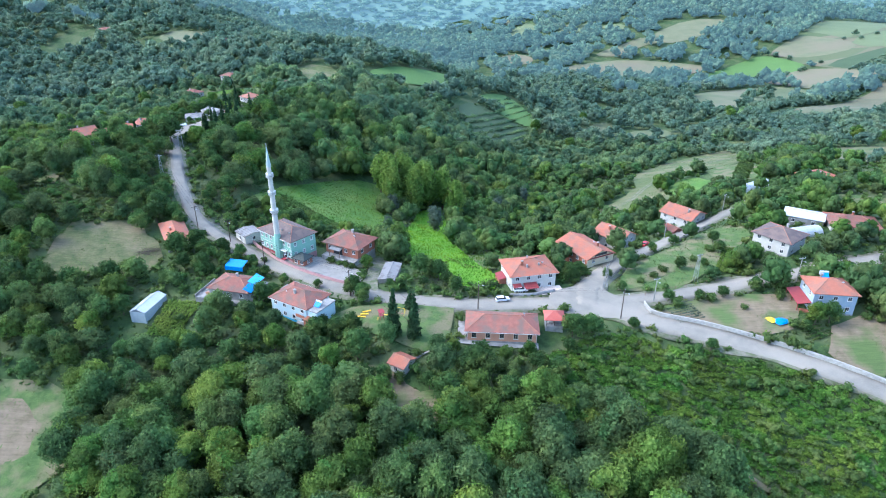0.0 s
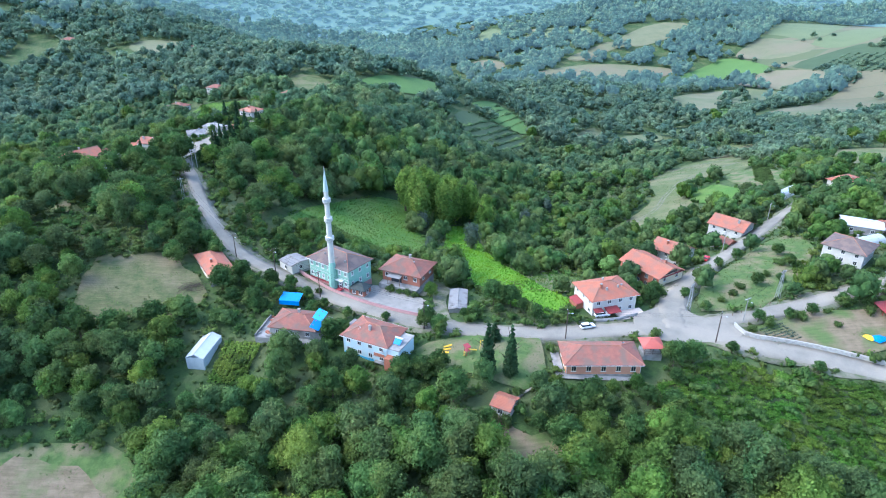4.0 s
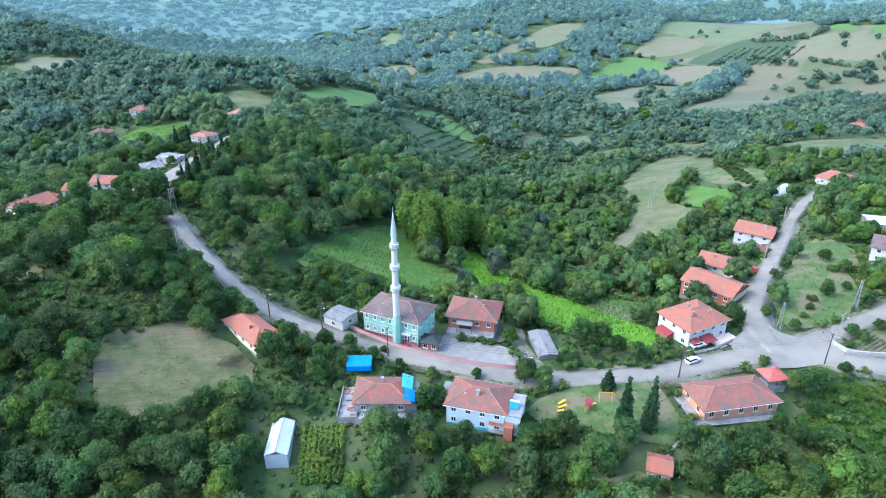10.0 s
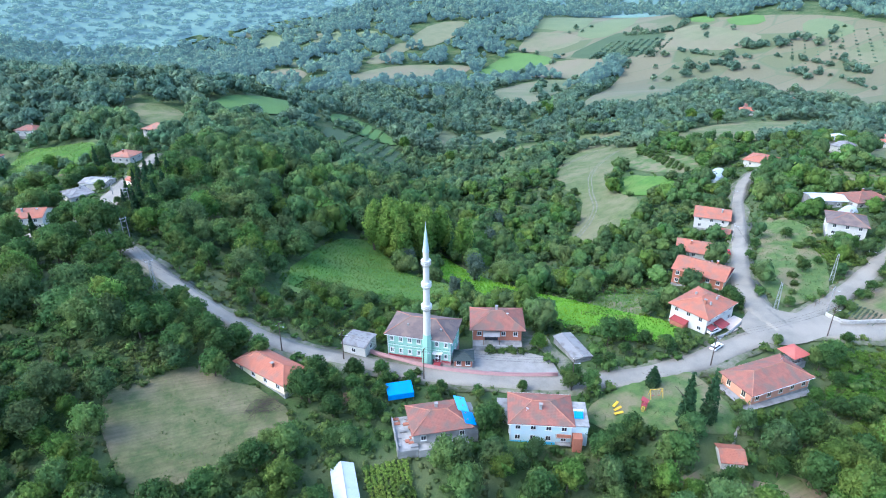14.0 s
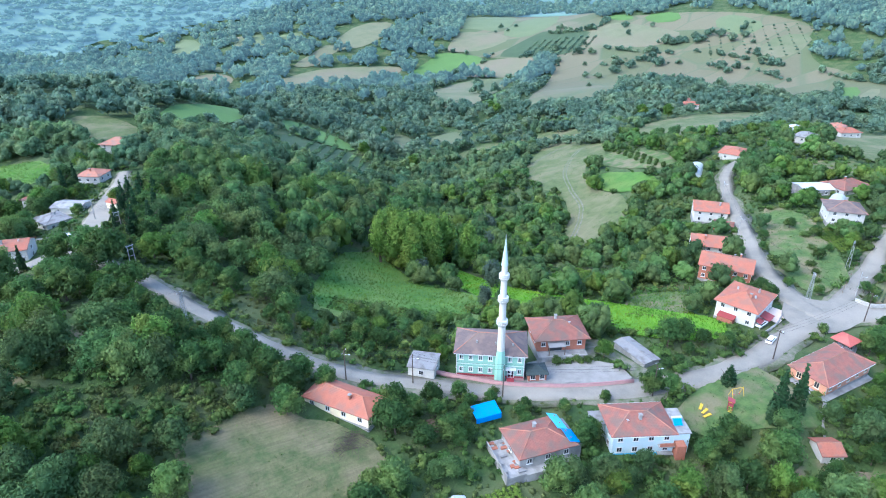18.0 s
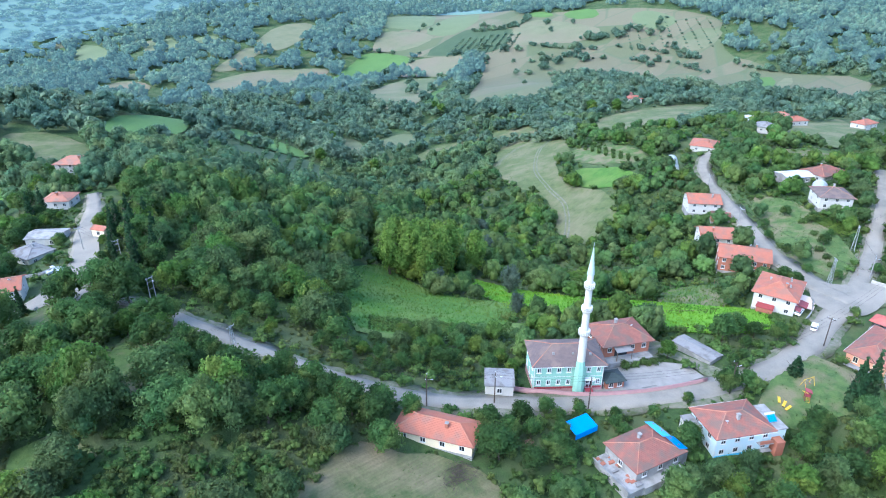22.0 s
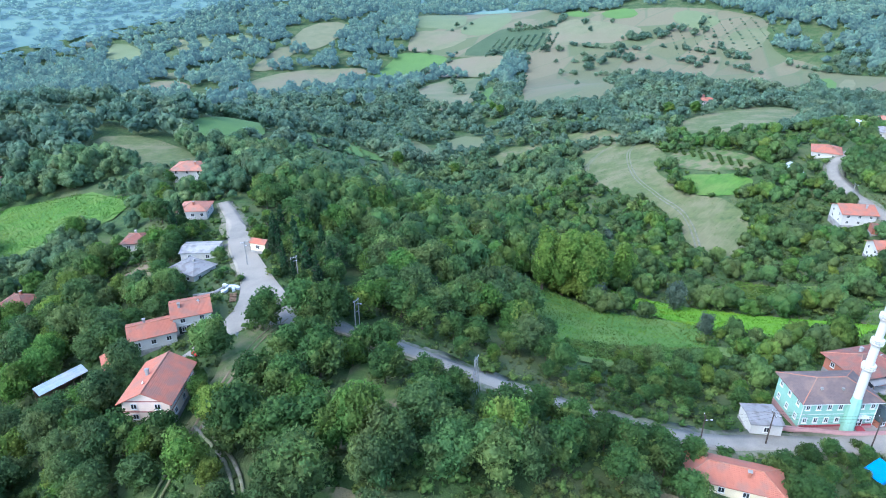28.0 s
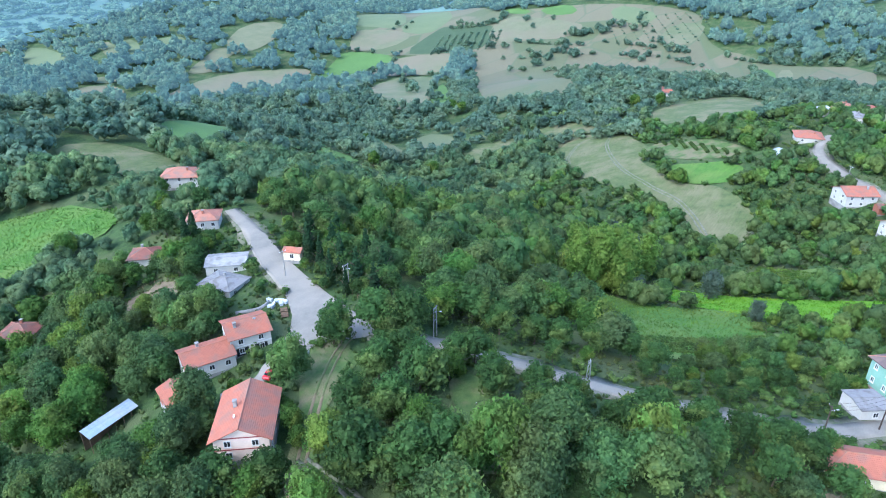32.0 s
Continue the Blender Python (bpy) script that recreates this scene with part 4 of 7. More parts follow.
def house(name, x, y, turn, L, W, floor, wall_h, wall, roof, label, hip=1.0, rise=2.2, over=0.6, storeys=1, wins=(3, 2, 3, 2), base=3.0, win_size=(1.2, 1.3), chimneys=1, base_mat="concrete", category="house", door=None, win_mat="frame", gable=None):
    """A house: x along the long side; wins: windows a storey on the front, right, back and left walls."""
    top = new(name)
    tagged(top, label, category)
    top.matrix_world = pose(x, y, floor, 0, 0, turn)
    part("plinth", boxes((-L / 2 - 0.06, L / 2 + 0.06, -W / 2 - 0.06, W / 2 + 0.06, -base, 0.0)), MAT[base_mat], top)
    bm = bmesh.new()
    t = 0.25
    ring = []
    for a, b, z in ((L / 2, W / 2, 0), (L / 2, W / 2, wall_h), (L / 2 - t, W / 2 - t, wall_h), (L / 2 - t, W / 2 - t, 0)):
        ring.append([bm.verts.new(p) for p in ((-a, -b, z), (a, -b, z), (a, b, z), (-a, b, z))])
    for k in range(4):
        for i in range(4):
            p, q = ring[k], ring[(k + 1) % 4]
            bm.faces.new((p[i], p[(i + 1) % 4], q[(i + 1) % 4], q[i]))
    bmesh.ops.recalc_face_normals(bm, faces=bm.faces)
    part("wall", bm, MAT[wall], top)
    part("roof", roof_bm(L, W, wall_h - rise * over / (W / 2), rise * (1 + over / (W / 2)), over, hip), MAT[roof], top)
    if not hip:
        for s in (-1, 1):
            bm = bmesh.new()
            vs = [bm.verts.new((s * (L / 2 - d), yy, zz)) for d in (0.02, 0.22) for yy, zz in ((-W / 2, wall_h), (W / 2, wall_h), (0, wall_h + rise))]
            for f in ((0, 1, 2), (5, 4, 3), (0, 3, 4, 1), (1, 4, 5, 2), (2, 5, 3, 0)):
                bm.faces.new([vs[i] for i in f])
            bmesh.ops.recalc_face_normals(bm, faces=bm.faces)
            part("gable", bm, MAT[gable or wall], top)
    r = L / 2 - (W / 2) * (1 if hip else 0)
    ends = (W / 2 + over) if hip else 0
    e, zr = L / 2 + over - ends, wall_h + rise + 0.17
    cap_mat = MAT["tile_pale" if roof.startswith("tile") else roof]
    bm = bmesh.new()
    bar_between(bm, (-e, 0, zr), (e, 0, zr), 0.13)
    part("ridge_cap", bm, cap_mat, top)
    if hip:
        ze = wall_h - rise * over / (W / 2) + 0.17
        for sx in (-1, 1):
            for sy in (-1, 1):
                bm = bmesh.new()
                bar_between(bm, (sx * (L / 2 + over), sy * (W / 2 + over), ze), (sx * e, 0, zr), 0.11)
                part("hip_cap", bm, cap_mat, top)
    rng = random.Random(int(x * 7 + y * 13))
    for c in range(chimneys):
        cx, cy = rng.uniform(-0.3, 0.3) * L, rng.choice((-0.18, 0.18)) * W
        ch = part("chimney", boxes((cx - 0.3, cx + 0.3, cy - 0.3, cy + 0.3, wall_h, wall_h + rise + 0.6)), MAT["concrete" if rng.random() < 0.5 else "brick"], top)
        part("cap", boxes((cx - 0.4, cx + 0.4, cy - 0.4, cy + 0.4, wall_h + rise + 0.604, wall_h + rise + 0.72)), MAT["concrete"], ch)
    sh = wall_h / storeys
    w, h = win_size[:2]
    rim = win_size[2] if len(win_size) > 2 else 0.1
    for s in range(storeys):
        z = s * sh + (sh - h) * 0.55
        for count, length, place, way in ((wins[0], L, lambda u: (u, -W / 2), 0), (wins[1], W, lambda u: (L / 2, u), 90), (wins[2], L, lambda u: (-u, W / 2), 180), (wins[3], W, lambda u: (-L / 2, -u), 270)):
            for k in range(count):
                u = (k + 0.5) / count * length - length / 2
                if door and s == 0 and way == 0 and k == door[0]:
                    continue
                px, py = place(u)
                window(top, px, py, z, w, h, way, win_mat, rim)
    if door:
        u = (door[0] + 0.5) / wins[0] * L - L / 2
        d = part("door", boxes((u - 0.5, u + 0.5, -W / 2 - 0.06, -W / 2 + 0.02, 0.02, 2.1)), MAT[door[1]], top)
        part("handle", boxes((u + 0.34, u + 0.40, -W / 2 - 0.12, -W / 2 - 0.064, 1.0, 1.15)), MAT["steel"], d)
    return top


mosque = house("mosque", -51.9, 196.3, -40, 16.8, 10.2, 4.4, 7.0, "mint", "tile_brown", "mint green mosque with brown hipped roof", 1.0, 2.3, 0.7, 2, (7, 3, 7, 3), 4, (1.1, 1.5, 0.2), 0, "pinkwall", "mosque")
brick_house = house("house", -30.4, 194.9, -28.5, 13.0, 10.0, 4.6, 4.0, "brick", "tile_old", "single-storey bare brick house with weathered tile roof", 1.0, 2.1, 1.0, 1, (4, 2, 3, 2), 4)
corner_house = house("house", 28, 176.4, 12, 14.2, 11.2, 2.4, 5.6, "white", "tile_new", "two-storey white house with orange hipped roof", 1.0, 2.2, 0.8, 2, (4, 3, 4, 3), 4)
brick_tall = house("house", 50.5, 196.8, -62, 16, 11.5, -0.6, 5.2, "brick", "tile_new", "long brick house with cream end wall under orange gable roof", 0, 2.2, 0.6, 2, (5, 2, 5, 2), 4, gable="cream")
house("house", 65.6, 214.2, -50, 11.6, 9.8, -3.0, 5.0, "white", "tile_new", "white house with orange gable roof", 0, 2.2, 0.7, 2, (3, 2, 3, 2), 3)
house("house", 99, 236.3, -50, 13, 11.5, -4.0, 5.0, "white", "tile_new", "white house with broad orange gable roof", 0, 2.2, 0.7, 2, (3, 3, 3, 2), 3)
shed = house("shed", 89.5, 223.3, -60, 7, 5, -2.6, 2.6, "brick", "tile_old", "low outbuilding with faded red roof", 0, 1.0, 0.4, 1, (1, 1, 0, 0), 2, chimneys=0, category="shed")
school = house("school", 17.0, 145.8, -4.5, 18.6, 9.2, 3.4, 3.3, "salmon", "tile_old", "long salmon orange school building with weathered hipped tile roof", 1.0, 2.0, 0.7, 1, (5, 2, 5, 2), 3, (1.25, 1.7), 0, category="school", win_mat="cream")
house("shed", -9.6, 132.6, -34, 4.6, 5.2, 1.2, 2.3, "white", "tile_new", "small white shed with orange tile roof", 0, 1.1, 0.4, 1, (1, 1, 0, 0), 3, chimneys=0, category="shed")
blue_house = house("house", -40.5, 159.0, -31, 13.4, 9.6, 1.9, 5.6, "blue_wall", "tile_old", "two-storey white and pale blue house with weathered tile roof", 1.0, 2.0, 0.6, 2, (4, 2, 3, 2), 4)
low_house = house("house", -61.6, 167.6, -15, 12.8, 9.2, 3.8, 3.0, "concrete", "tile_old", "low grey farmhouse with weathered tile roof", 1.0, 1.7, 0.5, 1, (3, 2, 2, 1), 3)
house("house", -91.4, 199.0, -61, 17, 7.4, 7.2, 2.8, "cream", "tile_new", "long low cream cottage with orange tile roof", 1.0, 1.7, 0.5, 1, (4, 2, 3, 1), 2)
house("shed", -67.4, 203.6, -46, 6.6, 6.6, 4.6, 2.9, "white", "sheet", "square white shed with grey sheet roof", 0, 0.5, 0.3, 1, (1, 1, 0, 0), 2, chimneys=0, category="shed")
house("kiosk", -45.2, 186.6, -29, 4.6, 4.0, 3.9, 2.2, "brick", "dark_sheet", "small washing kiosk with dark hipped roof", 1.0, 0.9, 0.5, 1, (2, 1, 0, 1), 1.5, chimneys=0, category="kiosk")
house("shed", -15.9, 179.4, 82, 11.5, 5.0, 1.9, 2.4, "concrete", "sheet", "long low shed with grey sheet roof", 0, 0.4, 0.3, 1, (0, 1, 0, 0), 2, chimneys=0, category="shed")
house("house", 114, 191.4, -52, 12, 11.5, 7.4, 5.0, "white", "tile_brown", "white house on pillars with grey-brown hipped roof", 1.0, 2.2, 0.8, 2, (3, 2, 3, 2), 4)
garden_house = house("house", 111.8, 157.2, -8, 11.4, 9.6, 5.0, 6.4, "grey_blue", "tile_new", "two-storey grey-blue house with orange roof", 1.0, 2.2, 0.6, 2, (3, 2, 3, 2), 4)
house("house", 147, 205.3, -17, 15.6, 11, 7.2, 3.4, "white", "tile_old", "white house with weathered red roof", 1.0, 2.0, 0.7, 1, (4, 2, 3, 2), 4)
house("shed", 134, 213, -31, 13, 9, 7.0, 3.0, "concrete", "metal_white", "long shed with pale metal roof", 0, 0.9, 0.3, 1, (2, 1, 0, 0), 3, chimneys=0, category="shed")
house("house", 174.5, 274, 20, 14, 13, -0.4, 3.8, "white", "tile_new", "white house with broad orange roof", 1.0, 2.2, 0.8, 1, (4, 3, 3, 2), 4)
hamlet_house = house("house", -165.6, 286, 48, 12.6, 9.4, 14.8, 5.0, "peach", "tile_new", "peach two-storey house with orange gable roof", 0, 2.4, 0.8, 2, (3, 2, 3, 2), 4)
house("house", -157.4, 315.6, -15, 10.4, 8.2, 11.8, 3.2, "white", "tile_new", "low white farmhouse wing with orange roof", 0, 1.5, 0.4, 1, (3, 1, 2, 1), 4)
hamlet_farm = house("house", -147.2, 315.5, -19, 9.0, 9.0, 12.4, 4.8, "white", "tile_new", "white farmhouse with red gable roof and open ground floor", 0, 1.7, 0.5, 2, (2, 1, 2, 1), 4)
house("shed", -168, 308.6, -100, 7.6, 5.4, 10.6, 3.2, "brick", "tile_new", "small brick outbuilding with orange tile roof", 0, 1.0, 0.4, 1, (1, 1, 0, 0), 4, chimneys=0, category="shed")
house("house", -127.9, 355.8, -38, 11, 8, 10.6, 2.8, "white", "concrete", "low grey house with flat sheet roof", 0, 0.7, 0.4, 1, (2, 1, 2, 1), 3, chimneys=0)
house("house", -135.2, 345.6, -70, 10.5, 8.5, 10.0, 3.0, "white", "sheet", "low white-grey house with patched dark roof", 1.0, 1.0, 0.5, 1, (2, 2, 2, 1), 3)
house("house", -137.5, 388, -38, 8.6, 8, 5.4, 3.2, "white", "tile_old", "small house on posts with weathered red roof", 1.0, 1.7, 0.6, 1, (2, 2, 2, 1), 4)
house("house", -115.6, 390, -38, 10, 9, 10.6, 3.4, "white", "tile_pale", "house with faded pink tile roof among trees", 1.0, 1.9, 0.5, 1, (3, 2, 2, 1), 4)
house("house", -97, 439.5, -42, 14, 11, 8.6, 4.6, "white", "tile_pale", "broad hilltop house with faded red roof", 1.0, 2.2, 0.8, 2, (3, 2, 3, 2), 4)
house("house", -176.5, 383, -48, 9, 8, -3.4, 4.4, "white", "tile_old", "house with weathered red roof below the pasture", 1.0, 1.9, 0.5, 1, (2, 2, 2, 1), 4)
house("kiosk", -114.6, 341.6, -60, 5.2, 3.0, 13.6, 2.6, "cream", "tile_new", "small cream roadside kiosk with orange roof", 0, 0.8, 0.3, 1, (1, 0, 0, 0), 2, chimneys=0, category="kiosk")
for hx, hy, turn, L, roof, lab in ((353, 427, -45, 12, "tile_new", "small far house with red roof"), (366, 440, -20, 9, "tile_old", "small far house with red roof"), (-224, 668, -35, 17, "tile_pale", "far white house with pale roof on the hillside"), (-367, 735, -20, 16, "tile_old", "far house with faded red roof on the wooded hill"), (-205, 640, -30, 9, "tile_old", "small far house with red roof"), (-185, 479, -30, 12, "tile_old", "far house with red roof"), (-166, 512, -30, 12, "tile_old", "far house with red roof"), (404, 364, -48, 22, "tile_old", "far long house with faded red roof"), (408, 412, -30, 13, "tile_pale", "far house with pale red roof"), (268, 262, -30, 12, "tile_new", "house with orange roof at the lane's end"), (300, 232, -15, 13, "tile_new", "white and blue house with orange roof"), (220, 262, 10, 10, "sheet", "grey farm shed among trees"), (247, 282, 40, 11, "metal_white", "farm building with pale metal roof"), (319, 306, -10, 10, "metal_white", "far white shed with pale roof"), (300, 282, 15, 9, "tile_pale", "small far house with faded roof"), (440, 452, -30, 10, "tile_new", "tiny far house with red roof")):
    house("house", hx, hy, turn, L, 9, gz(hx, hy) + 0.6, 3.6, "white", roof, lab, 1.0, 1.9, 0.6, 1, (3, 2, 2, 1), 4)


# ---- minaret ----
def lathe(bm, profile, seg=16, centre=(0, 0)):
    rings = []
    for r, z in profile:
        rings.append([bm.verts.new((centre[0] + r * math.cos(2 * math.pi * k / seg), centre[1] + r * math.sin(2 * math.pi * k / seg), z)) for k in range(seg)])
    for a, b in zip(rings, rings[1:]):
        for k in range(seg):
            bm.faces.new((a[k], a[(k + 1) % seg], b[(k + 1) % seg], b[k]))
    bm.faces.new(list(reversed(rings[0])))
    bm.faces.new(rings[-1])


def build_minaret(x, y, z):
    top = tagged(new("minaret"), "tall white minaret with three balconies and green base", "minaret")
    top.matrix_world = pose(x, y, z, 0, 0, 20)
    bm = bmesh.new()
    lathe(bm, [(1.35, -2), (1.35, 5.6), (0.95, 8.6)], 8)
    part("base", bm, MAT["mint"], top, "mint green tapering base")
    bm = bmesh.new()
    lathe(bm, [(0.93, 8.6), (0.9, 15.4)], 14)
    lathe(bm, [(0.85, 16.6), (0.82, 21.6)], 14)
    lathe(bm, [(0.78, 22.8), (0.75, 27.6)], 14)
    lathe(bm, [(0.7, 28.8), (0.68, 31.6)], 14)
    part("shaft", bm, MAT["white"], top, "white round shaft")
    for zz, r in ((15.4, 0.9), (21.6, 0.82), (27.6, 0.75)):
        bm = bmesh.new()
        lathe(bm, [(r, zz), (r + 0.25, zz + 0.45), (r + 0.46, zz + 0.7), (r + 0.46, zz + 0.9), (r * 0.9, zz + 0.9), (r * 0.9, zz + 1.2)], 14)
        balcony = part("balcony", bm, MAT["white"], top, "white balcony with flared underside")
        bm = bmesh.new()
        for k in range(14):
            a = 2 * math.pi * k / 14
            box(bm, (r + 0.41) * math.cos(a) - 0.05, (r + 0.41) * math.cos(a) + 0.05, (r + 0.41) * math.sin(a) - 0.05, (r + 0.41) * math.sin(a) + 0.05, zz + 0.904, zz + 1.8)
        for h0 in (1.3, 1.76):
            lathe(bm, [(r + 0.38, zz + h0), (r + 0.44, zz + h0), (r + 0.44, zz + h0 + 0.07), (r + 0.38, zz + h0 + 0.07)], 14)
        part("railing", bm, MAT["frame"], balcony)
    bm = bmesh.new()
    lathe(bm, [(0.82, 31.6), (0.78, 31.9), (0.05, 38.4)], 14)
    part("spire", bm, MAT["spire"], top, "slender grey-green cone")
    bm = bmesh.new()
    lathe(bm, [(0.05, 38.4), (0.13, 38.6), (0.05, 38.8), (0.1, 38.95), (0.02, 39.3)], 8)
    part("finial", bm, MAT["steel"], top)


build_minaret(-53.75, 190.3, 4.3)

# ---- trees ----
def blob(rng, centre, radii, sub=1, rough=0.25):
    """A lumpy ellipsoid as arrays."""
    bm = bmesh.new()
    bmesh.ops.create_icosphere(bm, subdivisions=sub, radius=1)
    V = np.array([v.co for v in bm.verts])
    Fc = np.array([[v.index for v in f.verts] for f in bm.faces])
    bm.free()
    V = V * (1 + rough * (rng.random(len(V))[:, None] - 0.5) * 2)
    return V * radii + centre, Fc


def leaves(rng, lobes, count, size, up=0.15, flat=0.5, tri=False):
    """Small leaf sprays over the lobes: quads whose faces look mostly outwards."""
    L = np.array(lobes, float)
    area = (L[:, 3] * L[:, 4] + L[:, 3] * L[:, 5] + L[:, 4] * L[:, 5])
    pick = rng.choice(len(L), count, p=area / area.sum())
    d = rng.normal(size=(count, 3))
    d[:, 2] += up * 2
    d /= np.linalg.norm(d, axis=1)[:, None]
    rad = 0.78 + 0.44 * rng.random(count)
    P = L[pick, :3] + d * L[pick, 3:] * rad[:, None]
    nrm = d * flat + rng.normal(size=(count, 3)) * (1 - flat) * 0.8
    nrm /= np.linalg.norm(nrm, axis=1)[:, None]
    t = np.cross(nrm, rng.normal(size=(count, 3)))
    t /= np.linalg.norm(t, axis=1)[:, None]
    b = np.cross(nrm, t)
    s = size * (0.6 + 0.8 * rng.random(count))[:, None]
    if tri:
        V = np.stack([P - t * s * 0.6, P + t * s * 0.5 - b * s * 0.4, P + t * s * 0.4 + b * s * 0.5 + nrm * s * 0.2], 1).reshape(-1, 3)
        return V, np.arange(count * 3).reshape(-1, 3)
    V = np.stack([P - t * s * 0.6, P - b * s * 0.32 + nrm * s * 0.12, P + t * s * 0.6, P + b * s * 0.32 + nrm * s * 0.12], 1).reshape(-1, 3)
    return V, np.arange(count * 4).reshape(-1, 4)


def crown_arrays(seed, height, width, kind, count, size, core_sub=1, tri=False, core=0.72, n=12, flat=0.6):
    """Crown of one tree as triangles: rough cores under a coat of leaf sprays. Base of the trunk at the origin."""
    rng = np.random.default_rng(seed)
    lobes = []
    if kind == "round":
        lobes.append((0, 0, height * 0.52, width * 0.34, width * 0.34, height * 0.34))
        lobes.append((0, 0, height * 0.80, width * 0.22, width * 0.22, height * 0.17))
        for k in range(n - 2):
            a = k * 2.4 + 0.8 * rng.random()
            s = (k + 0.5) / (n - 2)
            r = width * (0.36 * math.sqrt(1 - 0.72 * s)) * rng.uniform(0.8, 1.1)
            q = width * rng.uniform(0.13, 0.21) * (1.1 if n > 9 else 1.35)
            lobes.append((r * math.cos(a), r * math.sin(a), height * (0.34 + 0.44 * s + 0.06 * rng.random()), q, q, q * 0.9))
    elif kind == "tall":
        for k in range(9):
            a = k * 2.4 + rng.random()
            z = height * (0.30 + 0.62 * k / 8)
            r = width * 0.20 * rng.random()
            q = width * (0.34 - 0.20 * abs(k / 8 - 0.35))
            lobes.append((r * math.cos(a), r * math.sin(a), z, q, q, q * 1.3))
    elif kind == "cypress":
        for k in range(7):
            z = height * (0.10 + 0.80 * k / 6)
            q = width * 0.5 * (0.9 - 0.75 * (k / 6) ** 1.6)
            lobes.append((0, 0, z, q, q, height * 0.11))
    elif kind == "mat":
        for k in range(3):
            a = k * 2.1 + rng.random()
            lobes.append((width * 0.22 * math.cos(a), width * 0.22 * math.sin(a), height * 0.35, width * 0.32, width * 0.32, height * 0.6))
    elif kind == "weed":
        lobes.append((0, 0, 0, width * 0.5, width * 0.5, height * 0.7))
    else:
        for k in range(4):
            a = k * 2.4 + rng.random()
            r = width * 0.26 * (0 if k == 0 else 1)
            q = width * (0.24 + 0.1 * rng.random())
            lobes.append((r * math.cos(a), r * math.sin(a), height * (0.45 + 0.15 * rng.random()), q, q, height * 0.42))
    V, Fc, off = [], [], 0
    for lb in lobes:
        v, f = blob(rng, np.array(lb[:3]), np.array(lb[3:]) * core, core_sub)
        V.append(v)
        Fc.append(f + off)
        off += len(v)
    v, f = leaves(rng, lobes, count, size, flat=flat, tri=tri)
    f = f + off
    V.append(v)
    Fc.append(f if tri else np.concatenate([f[:, [0, 1, 2]], f[:, [0, 2, 3]]]))
    return np.concatenate(V), np.concatenate(Fc)


def trunk_bm(seed, height, r, limbs=5):
    """A tapered, slightly bent trunk with limbs."""
    rng = random.Random(seed)
    bm = bmesh.new()

    def stick(p0, p1, r0, r1, seg=6):
        w = (p1 - p0).normalized()
        s = w.orthogonal().normalized()
        t = w.cross(s)
        ra = [[bm.verts.new(p + (s * math.cos(2 * math.pi * k / seg) + t * math.sin(2 * math.pi * k / seg)) * q) for k in range(seg)] for p, q in ((p0, r0), (p1, r1))]
        for k in range(seg):
            bm.faces.new((ra[0][k], ra[0][(k + 1) % seg], ra[1][(k + 1) % seg], ra[1][k]))
    p = Vector((0, 0, -0.6))
    knots = [p]
    for k in range(4):
        p = p + Vector((rng.uniform(-0.03, 0.03) * height, rng.uniform(-0.03, 0.03) * height, height * 0.19))
        knots.append(p)
    for k in range(4):
        stick(knots[k], knots[k + 1], r * (1 - k * 0.2), r * (0.8 - k * 0.2))
    for k in range(limbs):
        q = knots[2 + k % 3]
        a = k * 2.4
        stick(q, q + Vector((math.cos(a) * height * 0.2, math.sin(a) * height * 0.2, height * 0.2)), r * 0.4, r * 0.12, 5)
    return bm


def tree_model(name, seed, height, width, kind, mat, count, size, label, category):
    """A tree as a thing: its trunk, and the crown as a part."""
    bm = trunk_bm(seed, height, 0.028 * height if kind != "cypress" else 0.2)
    me = bpy.data.meshes.new("trunk")
    bm.to_mesh(me)
    bm.free()
    me.materials.append(MAT["bark"])
    V, Fc = crown_arrays(seed, height, width, kind, count, size, 1, True)
    top = tagged(new(name), label, category)
    tr = new("trunk", me)
    tr.parent = top
    cr = new("crown", quads_mesh("crown", V, Fc, mat, True))
    cr.parent = top
    return top


MODELS = {}
for k in range(5):
    MODELS["broad", k] = tree_model("broadleaf_tree", 10 + k, 8.0, 7.4, "round", MAT["leaf"], 1500, 0.46, "green broadleaf tree with a full rounded crown", "tree")
for k in range(2):
    MODELS["lime", k] = tree_model("broadleaf_tree", 30 + k, 8.0, 6.8, "round", MAT["leaf_lime"], 1500, 0.45, "yellow-green broadleaf tree with a light crown", "tree")
for k in range(3):
    MODELS["tall", k] = tree_model("poplar_tree", 40 + k, 15.0, 7.6, "tall", MAT["leaf_poplar"], 2600, 0.6, "tall light green poplar with pale trunk", "tree")
for k in range(2):
    MODELS["willow", k] = tree_model("willow_tree", 50 + k, 9.0, 7.0, "tall", MAT["leaf_grey"], 1800, 0.45, "grey-green willow with a soft crown", "tree")
for k in range(2):
    MODELS["cypress", k] = tree_model("cypress_tree", 60 + k, 10.0, 2.6, "cypress", MAT["leaf_dark"], 900, 0.5, "dark narrow cypress beside the lane", "tree")
for k in range(3):
    MODELS["bush", k] = tree_model("bush", 70 + k, 2.6, 3.6, "bush", MAT["leaf"], 420, 0.4, "rounded green garden bush", "bush")

TREE_COUNT = {}


